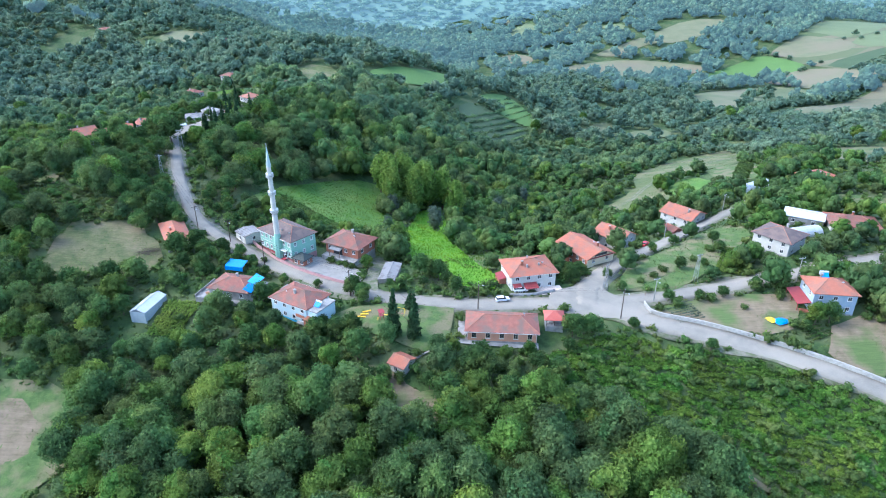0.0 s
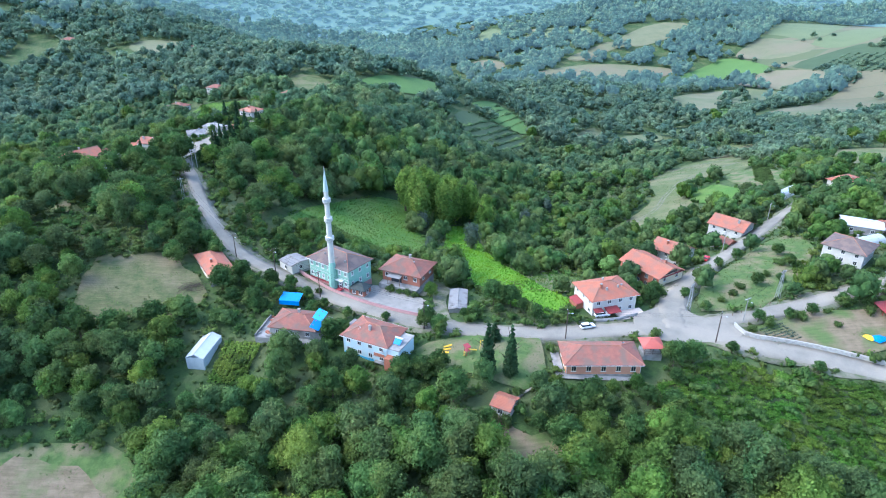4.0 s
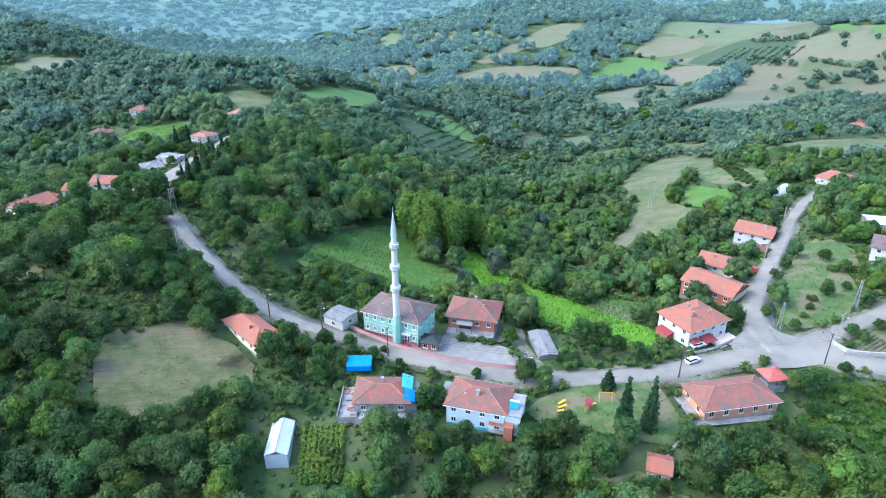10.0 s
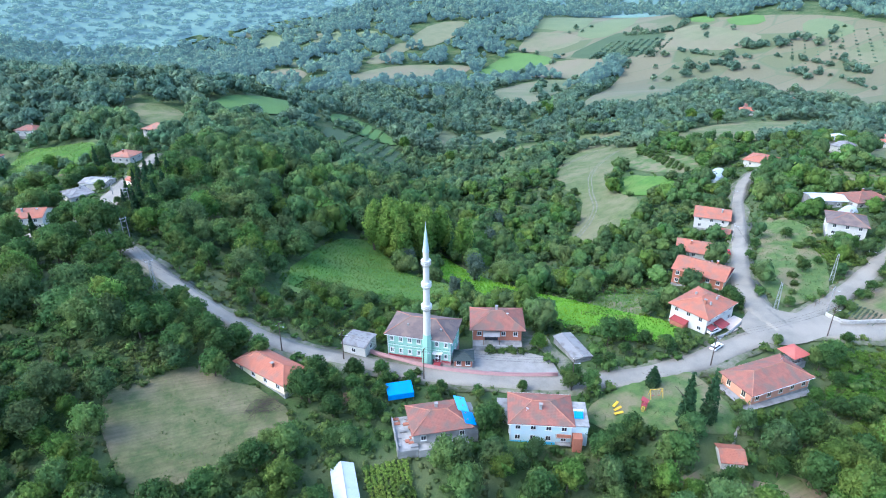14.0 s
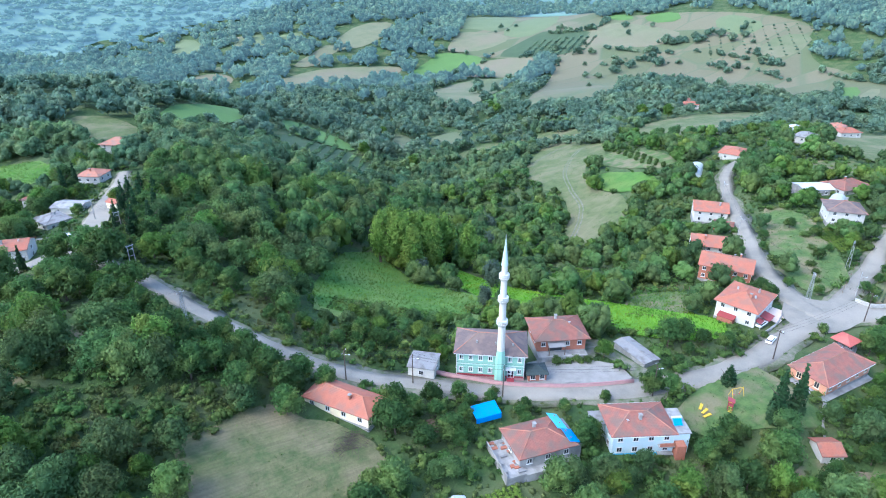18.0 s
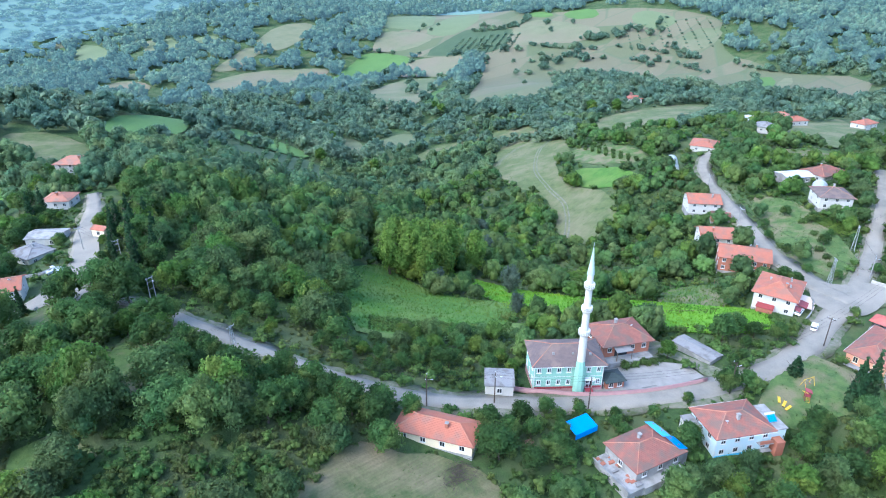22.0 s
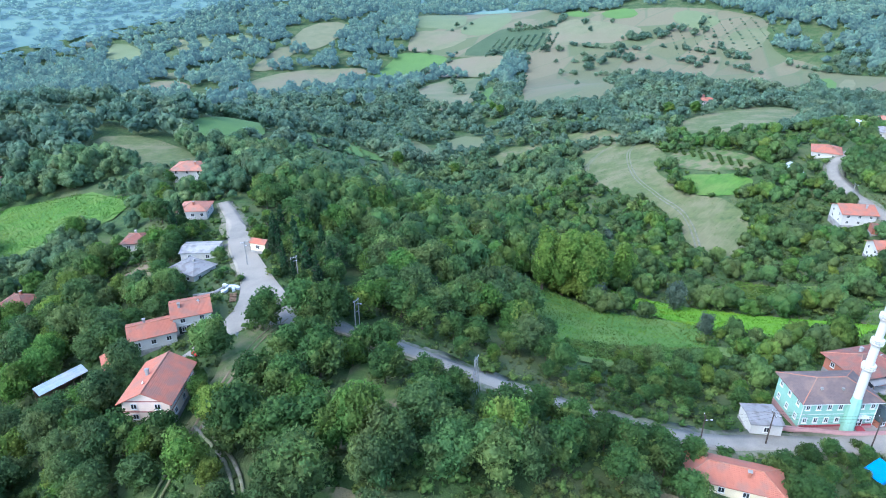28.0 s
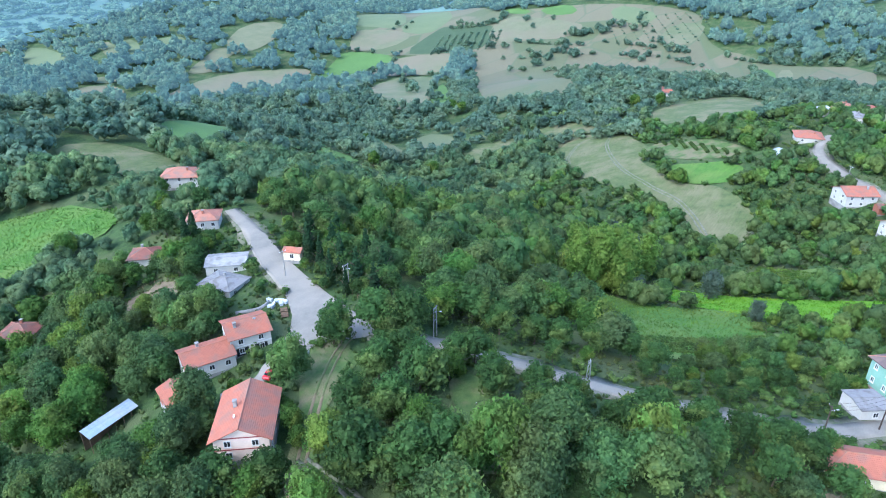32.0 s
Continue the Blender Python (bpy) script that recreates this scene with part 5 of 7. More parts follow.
def put(kind, x, y, scale, turn, squash=1.0, sink=0.1):
    k = TREE_COUNT.get(kind, 0)
    TREE_COUNT[kind] = k + 1
    variants = sum(1 for a, b in MODELS if a == kind)
    model = MODELS[kind, k % variants]
    m = pose(x, y, gz(x, y) - sink, 0, 0, turn)
    if k < variants:
        ob = model
        ob.matrix_world = m
    else:
        ob = copy_thing(model, m)
    ob.scale = (scale, scale, scale * squash)
    return ob


def near_line(px, py, line):
    """Distance of points from a polyline."""
    best = np.full(px.shape, 1e9)
    for (x0, y0), (x1, y1) in zip(line, line[1:]):
        dx, dy = x1 - x0, y1 - y0
        s = np.clip(((px - x0) * dx + (py - y0) * dy) / (dx * dx + dy * dy), 0, 1)
        best = np.minimum(best, np.hypot(px - x0 - s * dx, py - y0 - s * dy))
    return best


HOUSES = []
for o in list(bpy.data.objects):
    if o.type == "EMPTY" and o.parent is None and o.children:
        box_pts = [c.matrix_basis @ Vector(q) for c in o.children if c.type == "MESH" and not c.name.startswith("window") for q in c.bound_box]
        HOUSES.append((o.matrix_world.translation.x, o.matrix_world.translation.y, 2 * max(abs(q.x) for q in box_pts), 2 * max(abs(q.y) for q in box_pts), o.matrix_world.to_euler().z))
ROADS = [(MAIN, 5.5), (RIGHT, 5), (NORTH, 5.0), (LANE, 5.0), (TRACK, 3.5)]
OPEN = [(poly, 0) for _, poly, _, _, _ in FIELDS] + [([(34, 150), (64, 150), (64, 170), (52, 176), (32, 170)], 0), ([(6, 157), (4, 139), (30, 138), (38, 147), (38, 156)], 0), ([(-60, 205), (-66, 196), (-46, 178), (-26, 172), (-36, 200), (-48, 206)], 0), (HAMLET, 0), ([(-64, 534), (-40, 530), (-10, 550), (6, 575), (10, 560), (-14, 530), (-40, 512), (-62, 514)], 0), ([(-78, 173), (-70, 176), (-62, 162), (-76, 158)], 0), ([(-108, 436), (-86, 438), (-100, 416), (-116, 418)], 0), ([(-95, 168), (-79, 169), (-68, 152), (-76, 144), (-92, 143), (-97, 151)], 0), ([(134, 268), (140, 264), (160, 284), (154, 290)], 0), ([(119, 194), (134, 196), (134, 207), (120, 206)], 0), ([(-137, 331), (-129, 331), (-130, 316), (-138, 315)], 0), ([(-57, 176), (-58, 171), (-48, 166), (-30, 163), (-28, 168), (-44, 175)], 0), ([(-71, 178), (-61, 175), (-59, 184), (-70, 187)], 0), ([(-77, 173), (-68, 178), (-66, 166), (-75, 163)], 0), ([(-190, 308), (-174, 307), (-170, 323), (-187, 322)], 0), ([(-166, 319), (-150, 322), (-150, 306), (-162, 304)], 0), ([(-168, 303), (-150, 304), (-149, 296), (-156, 290), (-164, 296)], 0)]
WOOD = [(-100, 236), (-62, 246), (-44, 296), (-26, 312), (0, 330), (40, 352), (60, 400), (0, 480), (-60, 480), (-92, 400), (-106, 330), (-112, 270)]
WOOD2 = [(-170, 215), (-118, 212), (-98, 205), (-92, 214), (-108, 244), (-118, 268), (-132, 285), (-150, 270)]
VINES = [(27, 136), (47, 147), (112, 126), (140, 105), (110, 80), (70, 90), (52, 112), (31, 122)]


def scatter(seed, x0, x1, y0, y1, gap):
    """Jittered points on a triangular lattice."""
    rng = np.random.default_rng(seed)
    xs = np.arange(x0, x1, gap)
    ys = np.arange(y0, y1, gap * 0.87)
    X, Y = np.meshgrid(xs, ys)
    X = X + (np.arange(len(ys)) % 2)[:, None] * gap / 2
    X = X + rng.uniform(-0.38, 0.38, X.shape) * gap
    Y = Y + rng.uniform(-0.38, 0.38, Y.shape) * gap
    return X.ravel(), Y.ravel(), rng


def clear(X, Y, margin, fields_only=False):
    """Keeps the points that stand in no field, road or house, and within the country that the film shows."""
    ok = (Y > 82) & (Y > 0.28 * X + 55) & (X > -0.8 * Y - 30) & (X > -300)
    ok &= ~((X < -60) & (Y < 0.95 * (-X) + 15) & (Y < 200)) | (Y > 120)
    for poly, _ in OPEN[:len(FIELDS) + 4] if fields_only else OPEN:
        cx, cy = sum(p[0] for p in poly) / len(poly), sum(p[1] for p in poly) / len(poly)
        ok &= ~inside(X, Y, [(cx + (px - cx) * (0.93 + 0.04 * margin), cy + (py - cy) * (0.93 + 0.04 * margin)) for px, py in poly])
    for line, d in ROADS:
        ok &= near_line(X, Y, line) > d * 0.62 + margin
    for hx, hy, hl, hw, ha in HOUSES:
        c, s = math.cos(ha), math.sin(ha)
        u, w = (X - hx) * c + (Y - hy) * s, -(X - hx) * s + (Y - hy) * c
        ok &= (np.abs(u) > hl / 2 + margin + 1.0) | (np.abs(w) > hw / 2 + margin + 1.0)
    return ok


def wood_mesh(name, models, X, Y, scales, squash, turns, mat, label, category="woodland", kind="stuff"):
    """Many trees joined into one mesh, each a turned and scaled copy of one of a few crowns."""
    Z = ground(X, Y)
    VV, FF, off = [], [], 0
    for i in range(len(X)):
        V, Fc = models[i % len(models)]
        c, s = math.cos(turns[i]), math.sin(turns[i])
        W = np.empty_like(V)
        W[:, 0] = (V[:, 0] * c - V[:, 1] * s) * scales[i] + X[i]
        W[:, 1] = (V[:, 0] * s + V[:, 1] * c) * scales[i] + Y[i]
        W[:, 2] = V[:, 2] * scales[i] * squash[i] + Z[i]
        VV.append(W)
        FF.append(Fc + off)
        off += len(V)
    return tagged(new(name, quads_mesh(name, np.concatenate(VV), np.concatenate(FF), mat, True)), label, category, kind=kind)


# trees of the village as single things; the rest of the wood joined
HAZEL = [(-148, 228), (-129, 224), (-111, 211), (-118, 202), (-134, 200), (-150, 212)]
SOLO = [
    ("broad", -135.5, 297.5, 1.2), ("broad", -128.5, 291.5, 1.5), ("broad", -124, 286, 1.6), ("broad", -140, 279, 1.15), ("broad", -150.6, 274.5, 1.3), ("broad", -158.7, 263.5, 1.6), ("broad", -154, 256, 1.5),
    ("lime", -146.2, 260.7, 1.15), ("lime", -156.9, 292, 0.6), ("lime", -173.5, 273.5, 0.95), ("lime", -112.5, 287, 1.3), ("lime", -130, 268.5, 0.95), ("broad", -121, 269, 1.1), ("lime", -124, 262, 0.9),
    ("broad", -21.4, 136.6, 1.15), ("broad", 9.5, 128.6, 1.35), ("broad", -2.5, 126, 0.7), ("lime", -44.7, 142.4, 1.1), ("broad", -34, 145.5, 0.85), ("broad", -31.2, 137, 1.0), ("broad", -14, 128.4, 0.6),
    ("broad", -26.2, 166.6, 0.8), ("broad", 34.7, 138.8, 0.6), ("broad", 16.8, 120.5, 1.1), ("broad", 25, 131.8, 0.75), ("broad", 30, 129, 0.9), ("broad", -50.8, 142.9, 1.0), ("broad", -18.5, 127, 0.9), ("broad", 2, 121, 1.2), ("lime", -24, 129, 0.8),
    ("lime", -133.6, 196.7, 0.75), ("lime", -134.5, 184.5, 0.95), ("lime", -130.5, 176, 1.0), ("lime", -138.5, 190, 0.7), ("broad", -119.5, 166.5, 1.15), ("broad", -111, 167.5, 1.1), ("broad", -101, 171.5, 1.05), ("broad", -126.5, 163, 1.2),
    ("broad", -92.5, 158.5, 0.8), ("broad", -73, 192, 0.65), ("broad", -87, 188.5, 0.95), ("broad", -66.5, 189.8, 0.6), ("broad", -92.5, 206.5, 0.8),
]
X, Y, rng = scatter(3, -290, 270, 84, 520, 5.9)
ok = clear(X, Y, 1.6) & ~inside(X, Y, VINES) & ~inside(X, Y, HAZEL)
for _, px, py, q in SOLO:
    ok &= np.hypot(X - px, Y - py) > 2.2 + 2.6 * q
X, Y = X[ok], Y[ok]
wood = inside(X, Y, WOOD) | inside(X, Y, WOOD2)
patch = np.array([noise.noise((x / 38, y / 38, 7.7)) for x, y in zip(X, Y)])
right = (X > 50) & (Y > 175)
keep = wood & (rng.random(len(X)) < np.where(inside(X, Y, WOOD2), 0.62, 0.5)) | ~wood & (rng.random(len(X)) < np.where(right, 0.62, np.where(Y > 300, 0.72, np.where(Y < 165, 1.0, 0.86))) + patch * np.where(Y > 300, 0.9, 0.4))
X, Y, wood, patch, right = X[keep], Y[keep], wood[keep], patch[keep], right[keep]
size = np.where(wood, rng.uniform(0.95, 1.6, len(X)), rng.uniform(0.58, 1.1, len(X)) + 0.25 * patch)
size = np.where(Y < 132, rng.uniform(0.85, 1.4, len(X)), size)
size = np.where((X < -130) & (Y > 285) & (Y < 380), rng.uniform(0.8, 1.25, len(X)), size)
road_x = np.interp(Y, [198, 219, 233, 252, 280, 308], [-70, -92, -100, -109, -119, -127])
shade = (X < road_x - 2) & (Y > 205) & (Y < 300)
size = np.where((near_line(X, Y, MAIN) < 13) & ~shade, np.minimum(size, rng.uniform(0.4, 0.7, len(X))), size)
road_d = near_line(X, Y, MAIN)
low = shade & (Y > 234) & (Y < 264)
size = np.where(low & (road_d < 9), np.minimum(size, rng.uniform(0.5, 0.75, len(X))), size)
size = np.where(low & (road_d >= 9) & (road_d < 17), np.minimum(size, rng.uniform(0.8, 1.1, len(X))), size)
size = np.where(shade & ~low & (road_d < 18) & (Y < 284), np.minimum(size, rng.uniform(0.75, 1.1, len(X))), size)
size = np.where((X > -135) & (X < -55) & (Y > 440) & (Y < 478), size * 0.55, size)
size = np.where((X > -95) & (X < -20) & (Y > 204) & (Y < 242), np.minimum(size, rng.uniform(0.5, 0.8, len(X))), size)
size = np.where((X > 1) & (X < 36) & (Y > 124) & (Y < 142), np.minimum(size, 0.5), size)
size = np.where(right, size * 0.9, size)
village = ((Y < 218) & (X > -90) & (X < 75)) | (near_line(X, Y, MAIN) < 26) & (Y < 390)
order = np.argsort(np.where(village, near_line(X, Y, MAIN), 1e6))
single = np.zeros(len(X), bool)
single[order[:170]] = True
single &= village
for x, y, s in zip(X[single], Y[single], size[single]):
    put("lime" if rng.random() < 0.15 else "broad", x, y, s, rng.uniform(0, 360), rng.uniform(0.85, 1.15))
near_crowns = [crown_arrays(100 + k, 8.0, 8.0, "round", 1400, 0.5, 1, True) for k in range(7)]
grand_crowns = [crown_arrays(160 + k, 8.0, 8.0, "round", 2600, 0.40, 1, True) for k in range(5)]
mid_crowns = [crown_arrays(120 + k, 8.0, 8.6, "round", 480, 0.82, 1, True, 0.92, 9, 0.8) for k in range(6)]
thin_crowns = [crown_arrays(140 + k, 8.0, 8.8, "round", 170, 1.2, 1, True, 0.94, 7, 0.85) for k in range(6)]
rest = ~single
pick = rng.random(len(X))
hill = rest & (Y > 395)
# More yellow-green trees round the hamlet: leaf colour replaces sunlight on the crowns.
lime = rest & (pick < np.where((X < -115) & (Y > 285), 0.2, 0.07)) & ~wood & ~hill
oak = rest & ~lime & ~hill & (pick > 0.62)
fresh = rest & ~lime & ~hill & ~oak & (pick + 0.35 * patch > np.where(Y < 150, 0.22, 0.46))
way = near_line(X, Y, [(0, 0), (-80, 43), (-150, 97), (-205, 175), (-190, 250)])
close = way < 140
middle = ~close & (way < 225)
grand = close & (size > 1.0) & ((X < -85) & (way < 115) | (Y < 125))
for sel, mat, lab in ((fresh, "leaf_bright", "fresh green trees among the woodland"), (rest & ~lime & ~oak & ~hill & ~fresh, "leaf_wood", "dense dark green mixed woodland and thickets"), (hill, "leaf_hill", "woods on the next ridges, leaf colour paled for haze"), (oak, "leaf_oak", "grey-green oaks among the woodland"), (lime, "leaf_lime", "scattered yellow-green trees among the thickets, some coloured as sunlit")):
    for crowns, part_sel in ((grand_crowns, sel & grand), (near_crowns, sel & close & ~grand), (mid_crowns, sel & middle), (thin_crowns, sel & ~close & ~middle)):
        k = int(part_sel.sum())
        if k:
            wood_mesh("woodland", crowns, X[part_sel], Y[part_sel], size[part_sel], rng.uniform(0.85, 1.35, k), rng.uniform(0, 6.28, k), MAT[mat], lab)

# undergrowth between the trees
bush_crowns = [crown_arrays(200 + k, 2.0, 3.6, "bush", 56, 0.5, 1, True) for k in range(5)]
vine_crowns = [crown_arrays(220 + k, 1.1, 3.0, "mat", 170, 0.34, 1, True) for k in range(5)]
X, Y, rng = scatter(5, -270, 230, 86, 400, 3.5)
ok = (clear(X, Y, 0.2) | clear(X, Y, 0.6, True) & (rng.random(len(X)) < 0.25)) & (~inside(X, Y, WOOD) | (near_line(X, Y, MAIN) < 18)) & (rng.random(len(X)) < np.where((X > 50) & (Y > 175), 0.35, np.where(Y > 240, 0.22, 0.55)))
X, Y = X[ok], Y[ok]
wood_mesh("undergrowth", bush_crowns, X, Y, rng.uniform(0.5, 1.3, len(X)), rng.uniform(0.7, 1.3, len(X)), rng.uniform(0, 6.28, len(X)), MAT["leaf_vine"], "low green scrub and brambles", "scrub")
X, Y, rng = scatter(6, 20, 150, 78, 150, 2.1)
ok = inside(X, Y, VINES) & (near_line(X, Y, MAIN) > 4) & (near_line(X, Y, [(27, 126), (39, 120), (50, 116), (59, 112), (67, 107), (74, 99)]) > 1.3)
X, Y = X[ok], Y[ok]
wood_mesh("bramble_slope", vine_crowns, X, Y, rng.uniform(0.6, 1.1, len(X)), rng.uniform(0.45, 1.0, len(X)), rng.uniform(0, 6.28, len(X)), MAT["leaf_bramble"], "slope covered in bright green brambles", "scrub")
X, Y, rng = scatter(12, -155, -105, 196, 232, 2.9)
ok = inside(X, Y, HAZEL)
X, Y = X[ok], Y[ok]
wood_mesh("hazel_rows", bush_crowns, X, Y, rng.uniform(0.5, 0.8, len(X)), rng.uniform(0.9, 1.4, len(X)), rng.uniform(0, 6.28, len(X)), MAT["leaf_hazel"], "low hazel bushes in a loose plantation", "scrub")

# grass and weeds
def tuft_arrays(seed, blades=10, h=0.5, r=0.45):
    q = np.random.default_rng(seed)
    a = q.uniform(0, 6.28, blades)
    p = np.stack([np.cos(a), np.sin(a), 0 * a], 1) * q.uniform(0, r, blades)[:, None]
    o = np.stack([-np.sin(a), np.cos(a), 0 * a], 1) * 0.12
    tip = p * 1.6 + np.stack([0 * a, 0 * a, q.uniform(0.5, 1.0, blades) * h], 1)
    return np.stack([p - o, p + o, tip], 1).reshape(-1, 3), np.arange(blades * 3).reshape(-1, 3)


tufts = [tuft_arrays(400 + k) for k in range(5)]
for poly_at, gap, mat, scale, lab in ((("crop",), 1.0, "leaf_crop", 1.0, "leafy bright crop plants"), (("meadow", "pasture"), 1.15, "leaf_grass", 1.0, "tall grass and weeds in the meadows"), (("playground", "field", "garden", "maize_field"), 1.3, "leaf_meadow", 0.6, "weeds and grass tufts on the fields")):
    for name, poly, fm, _, step in FIELDS:
        if name in poly_at and step < 6:
            xs, ys = [p[0] for p in poly], [p[1] for p in poly]
            X, Y, rng = scatter(int(abs(xs[0])) + 40, min(xs), max(xs), min(ys), max(ys), gap)
            ok = inside(X, Y, poly)
            if name not in ("crop", "meadow", "pasture"):
                ok &= np.array([noise.noise((x / 7, y / 7, 2.2)) for x, y in zip(X, Y)]) > (0.05 if fm != "grass" else -0.25)
            X, Y = X[ok], Y[ok]
            if len(X):
                wood_mesh("grass_tufts", tufts, X, Y, rng.uniform(0.7, 1.5, len(X)) * scale, rng.uniform(0.7, 1.3, len(X)), rng.uniform(0, 6.28, len(X)), MAT[mat], lab, "grass")
weeds = [crown_arrays(440 + k, 0.8, 1.9, "weed", 16, 0.42, 1, True) for k in range(5)]
X, Y, rng = scatter(14, -200, 150, 90, 400, 2.8)
ok = clear(X, Y, 0.0, True) & (~inside(X, Y, WOOD) | (near_line(X, Y, MAIN) < 20)) & ((Y < 270) | (X < -100))
X, Y = X[ok], Y[ok]
wood_mesh("weeds", weeds, X, Y, rng.uniform(0.4, 1.05, len(X)), rng.uniform(0.6, 1.8, len(X)), rng.uniform(0, 6.28, len(X)), MAT["leaf_meadow"], "rough grass and weeds between the bushes", "grass")

# far woods
haze_crowns = [crown_arrays(320 + k, 9.0, 10.5, "round", 34, 2.7, 1, True, 0.9, 5, 0.75) for k in range(6)]
far_crowns = [crown_arrays(300 + k, 9.0, 10.0, "round", 84, 1.7, 1, True, 0.86, 6, 0.7) for k in range(7)]
X, Y, rng = scatter(8, -1000, 1300, 235, 1650, 10.5)
away = np.hypot(X + 60, Y - 180) + rng.normal(size=len(X)) * 70
ok = (Y > 0.28 * X + 55) & (X > -1.05 * Y - 60) & ~((Y < 515) & (X < 265) & (X > -290)) & ~inside(X, Y, FARMLAND)
for poly, _ in OPEN:
    ok &= ~inside(X, Y, poly)
keepn = np.array([noise.noise((x / 60, y / 60, 3.3)) for x, y in zip(X, Y)])
ok &= keepn > np.where(X < 60, -0.5, np.where(away > 700, -0.24, -0.2))
ok &= rng.random(len(X)) < np.where(away > 800, 0.42, np.where(X < -100, 0.95, 0.8))
ok &= (away < 760) | (X > -0.62 * Y - 130) & (Y > 0.42 * X)
X, Y, away, keepn = X[ok], Y[ok], away[ok], keepn[ok]
for sel, nm, crowns, mat, lab, cat, grow in ((away <= 800, "far_woodland", far_crowns, "leaf_far", "distant woods with haze mixed into the leaf colour", "woodland", 0.95), (away > 800, "backdrop_woods", haze_crowns, "distant_leaf", "woods on the farthest hills, haze imitated by pale colour and glow", "backdrop", 1.45)):
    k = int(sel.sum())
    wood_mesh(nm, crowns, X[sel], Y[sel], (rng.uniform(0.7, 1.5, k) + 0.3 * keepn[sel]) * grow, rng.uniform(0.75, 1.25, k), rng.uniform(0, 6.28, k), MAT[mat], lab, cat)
# belts of trees and hedges between the far fields, each with its half width and gap
BELTS = [
    ([(303, 570), (325, 548), (323, 495), (354, 488), (405, 479), (437, 455), (495, 445)], 13, 4.2),
    ([(485, 434), (499, 417), (501, 384), (511, 357), (493, 321), (487, 297)], 12, 4.5),
    ([(310, 628), (400, 712), (481, 784), (564, 842), (598, 851)], 13, 5.0),
    ([(350, 512), (440, 572), (560, 662), (600, 676)], 9, 5.0), ([(465, 540), (530, 572), (597, 602)], 12, 5.0), ([(242, 482), (254, 455), (240, 416)], 11, 4.5),
    ([(300, 560), (290, 500), (268, 460), (270, 420)], 10, 5.5), ([(210, 500), (200, 455), (215, 410), (205, 385)], 9, 5.0),
    ([(686, 842), (697, 780), (721, 722)], 1.2, 6.0), ([(744, 703), (753, 645), (744, 585)], 1.2, 6.5), ([(737, 509), (702, 444), (676, 379)], 2.2, 6.5),
    ([(511, 1105), (551, 1090), (571, 1032), (600, 1000)], 2.2, 7.0), ([(740, 765), (774, 750), (790, 722)], 12, 6.0), ([(784, 640), (760, 600), (745, 560)], 9, 8.0),
    ([(368, 947), (433, 974), (529, 971), (576, 1005)], 2.0, 12.0), ([(478, 965), (514, 846), (570, 871)], 1.5, 13.0), ([(600, 940), (690, 880)], 2.5, 8.0), ([(730, 1010), (770, 940), (830, 960)], 8, 6.0),
    ([(650, 800), (690, 700), (720, 600), (690, 520)], 1.0, 9.0), ([(560, 760), (600, 690), (640, 640)], 1.0, 11.0), ([(610, 800), (640, 760), (700, 740)], 1.0, 10.0), ([(800, 640), (840, 690), (880, 700)], 1.2, 9.0), ([(560, 400), (620, 430), (690, 460)], 1.2, 10.0),
    ([(222, 331), (243, 308), (300, 322), (378, 354)], 6, 6.0), ([(224, 402), (250, 408), (300, 408), (340, 402)], 4, 8.0), ([(330, 398), (380, 385), (400, 360)], 7, 5.5),
]
HX, HY = [], []
rng = np.random.default_rng(21)
for line, half, gap in BELTS:
    for p in smooth_line(line, 2.0):
        for _ in range(1 + int(half / 5)):
            if rng.random() < 2.0 / gap:
                HX.append(p[0] + rng.normal() * half * 0.55)
                HY.append(p[1] + rng.normal() * half * 0.55)
X, Y, _ = scatter(22, 320, 1200, 300, 1400, 26)
ok = inside(X, Y, FARMLAND) & (rng.random(len(X)) < 0.012)
HX, HY = np.concatenate([HX, X[ok]]), np.concatenate([HY, Y[ok]])
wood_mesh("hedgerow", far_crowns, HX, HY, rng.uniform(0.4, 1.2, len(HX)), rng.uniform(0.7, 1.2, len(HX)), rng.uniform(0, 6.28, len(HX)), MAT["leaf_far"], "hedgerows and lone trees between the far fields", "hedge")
LONE = np.array([(655, 833), (637, 738), (604, 736), (669, 711), (647, 856), (805, 726), (802, 683), (703, 632), (694, 614), (756, 1013), (792, 886), (747, 764), (811, 710), (672, 716), (600, 560), (330, 690), (400, 800), (440, 850), (372, 770)], float)
LX, LY = np.concatenate([LONE[:, 0], LONE[:, 0] + 4]), np.concatenate([LONE[:, 1], LONE[:, 1] - 3])
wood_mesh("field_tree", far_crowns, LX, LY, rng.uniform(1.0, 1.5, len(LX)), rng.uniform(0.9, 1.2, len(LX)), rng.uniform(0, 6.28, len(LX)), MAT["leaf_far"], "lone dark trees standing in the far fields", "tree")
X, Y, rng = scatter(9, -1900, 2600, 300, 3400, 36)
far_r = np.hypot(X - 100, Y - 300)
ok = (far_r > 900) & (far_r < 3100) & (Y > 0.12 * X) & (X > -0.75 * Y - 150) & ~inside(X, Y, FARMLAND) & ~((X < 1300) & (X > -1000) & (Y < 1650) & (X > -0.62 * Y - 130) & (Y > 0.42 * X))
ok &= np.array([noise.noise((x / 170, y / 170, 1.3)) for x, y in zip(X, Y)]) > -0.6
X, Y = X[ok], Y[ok]
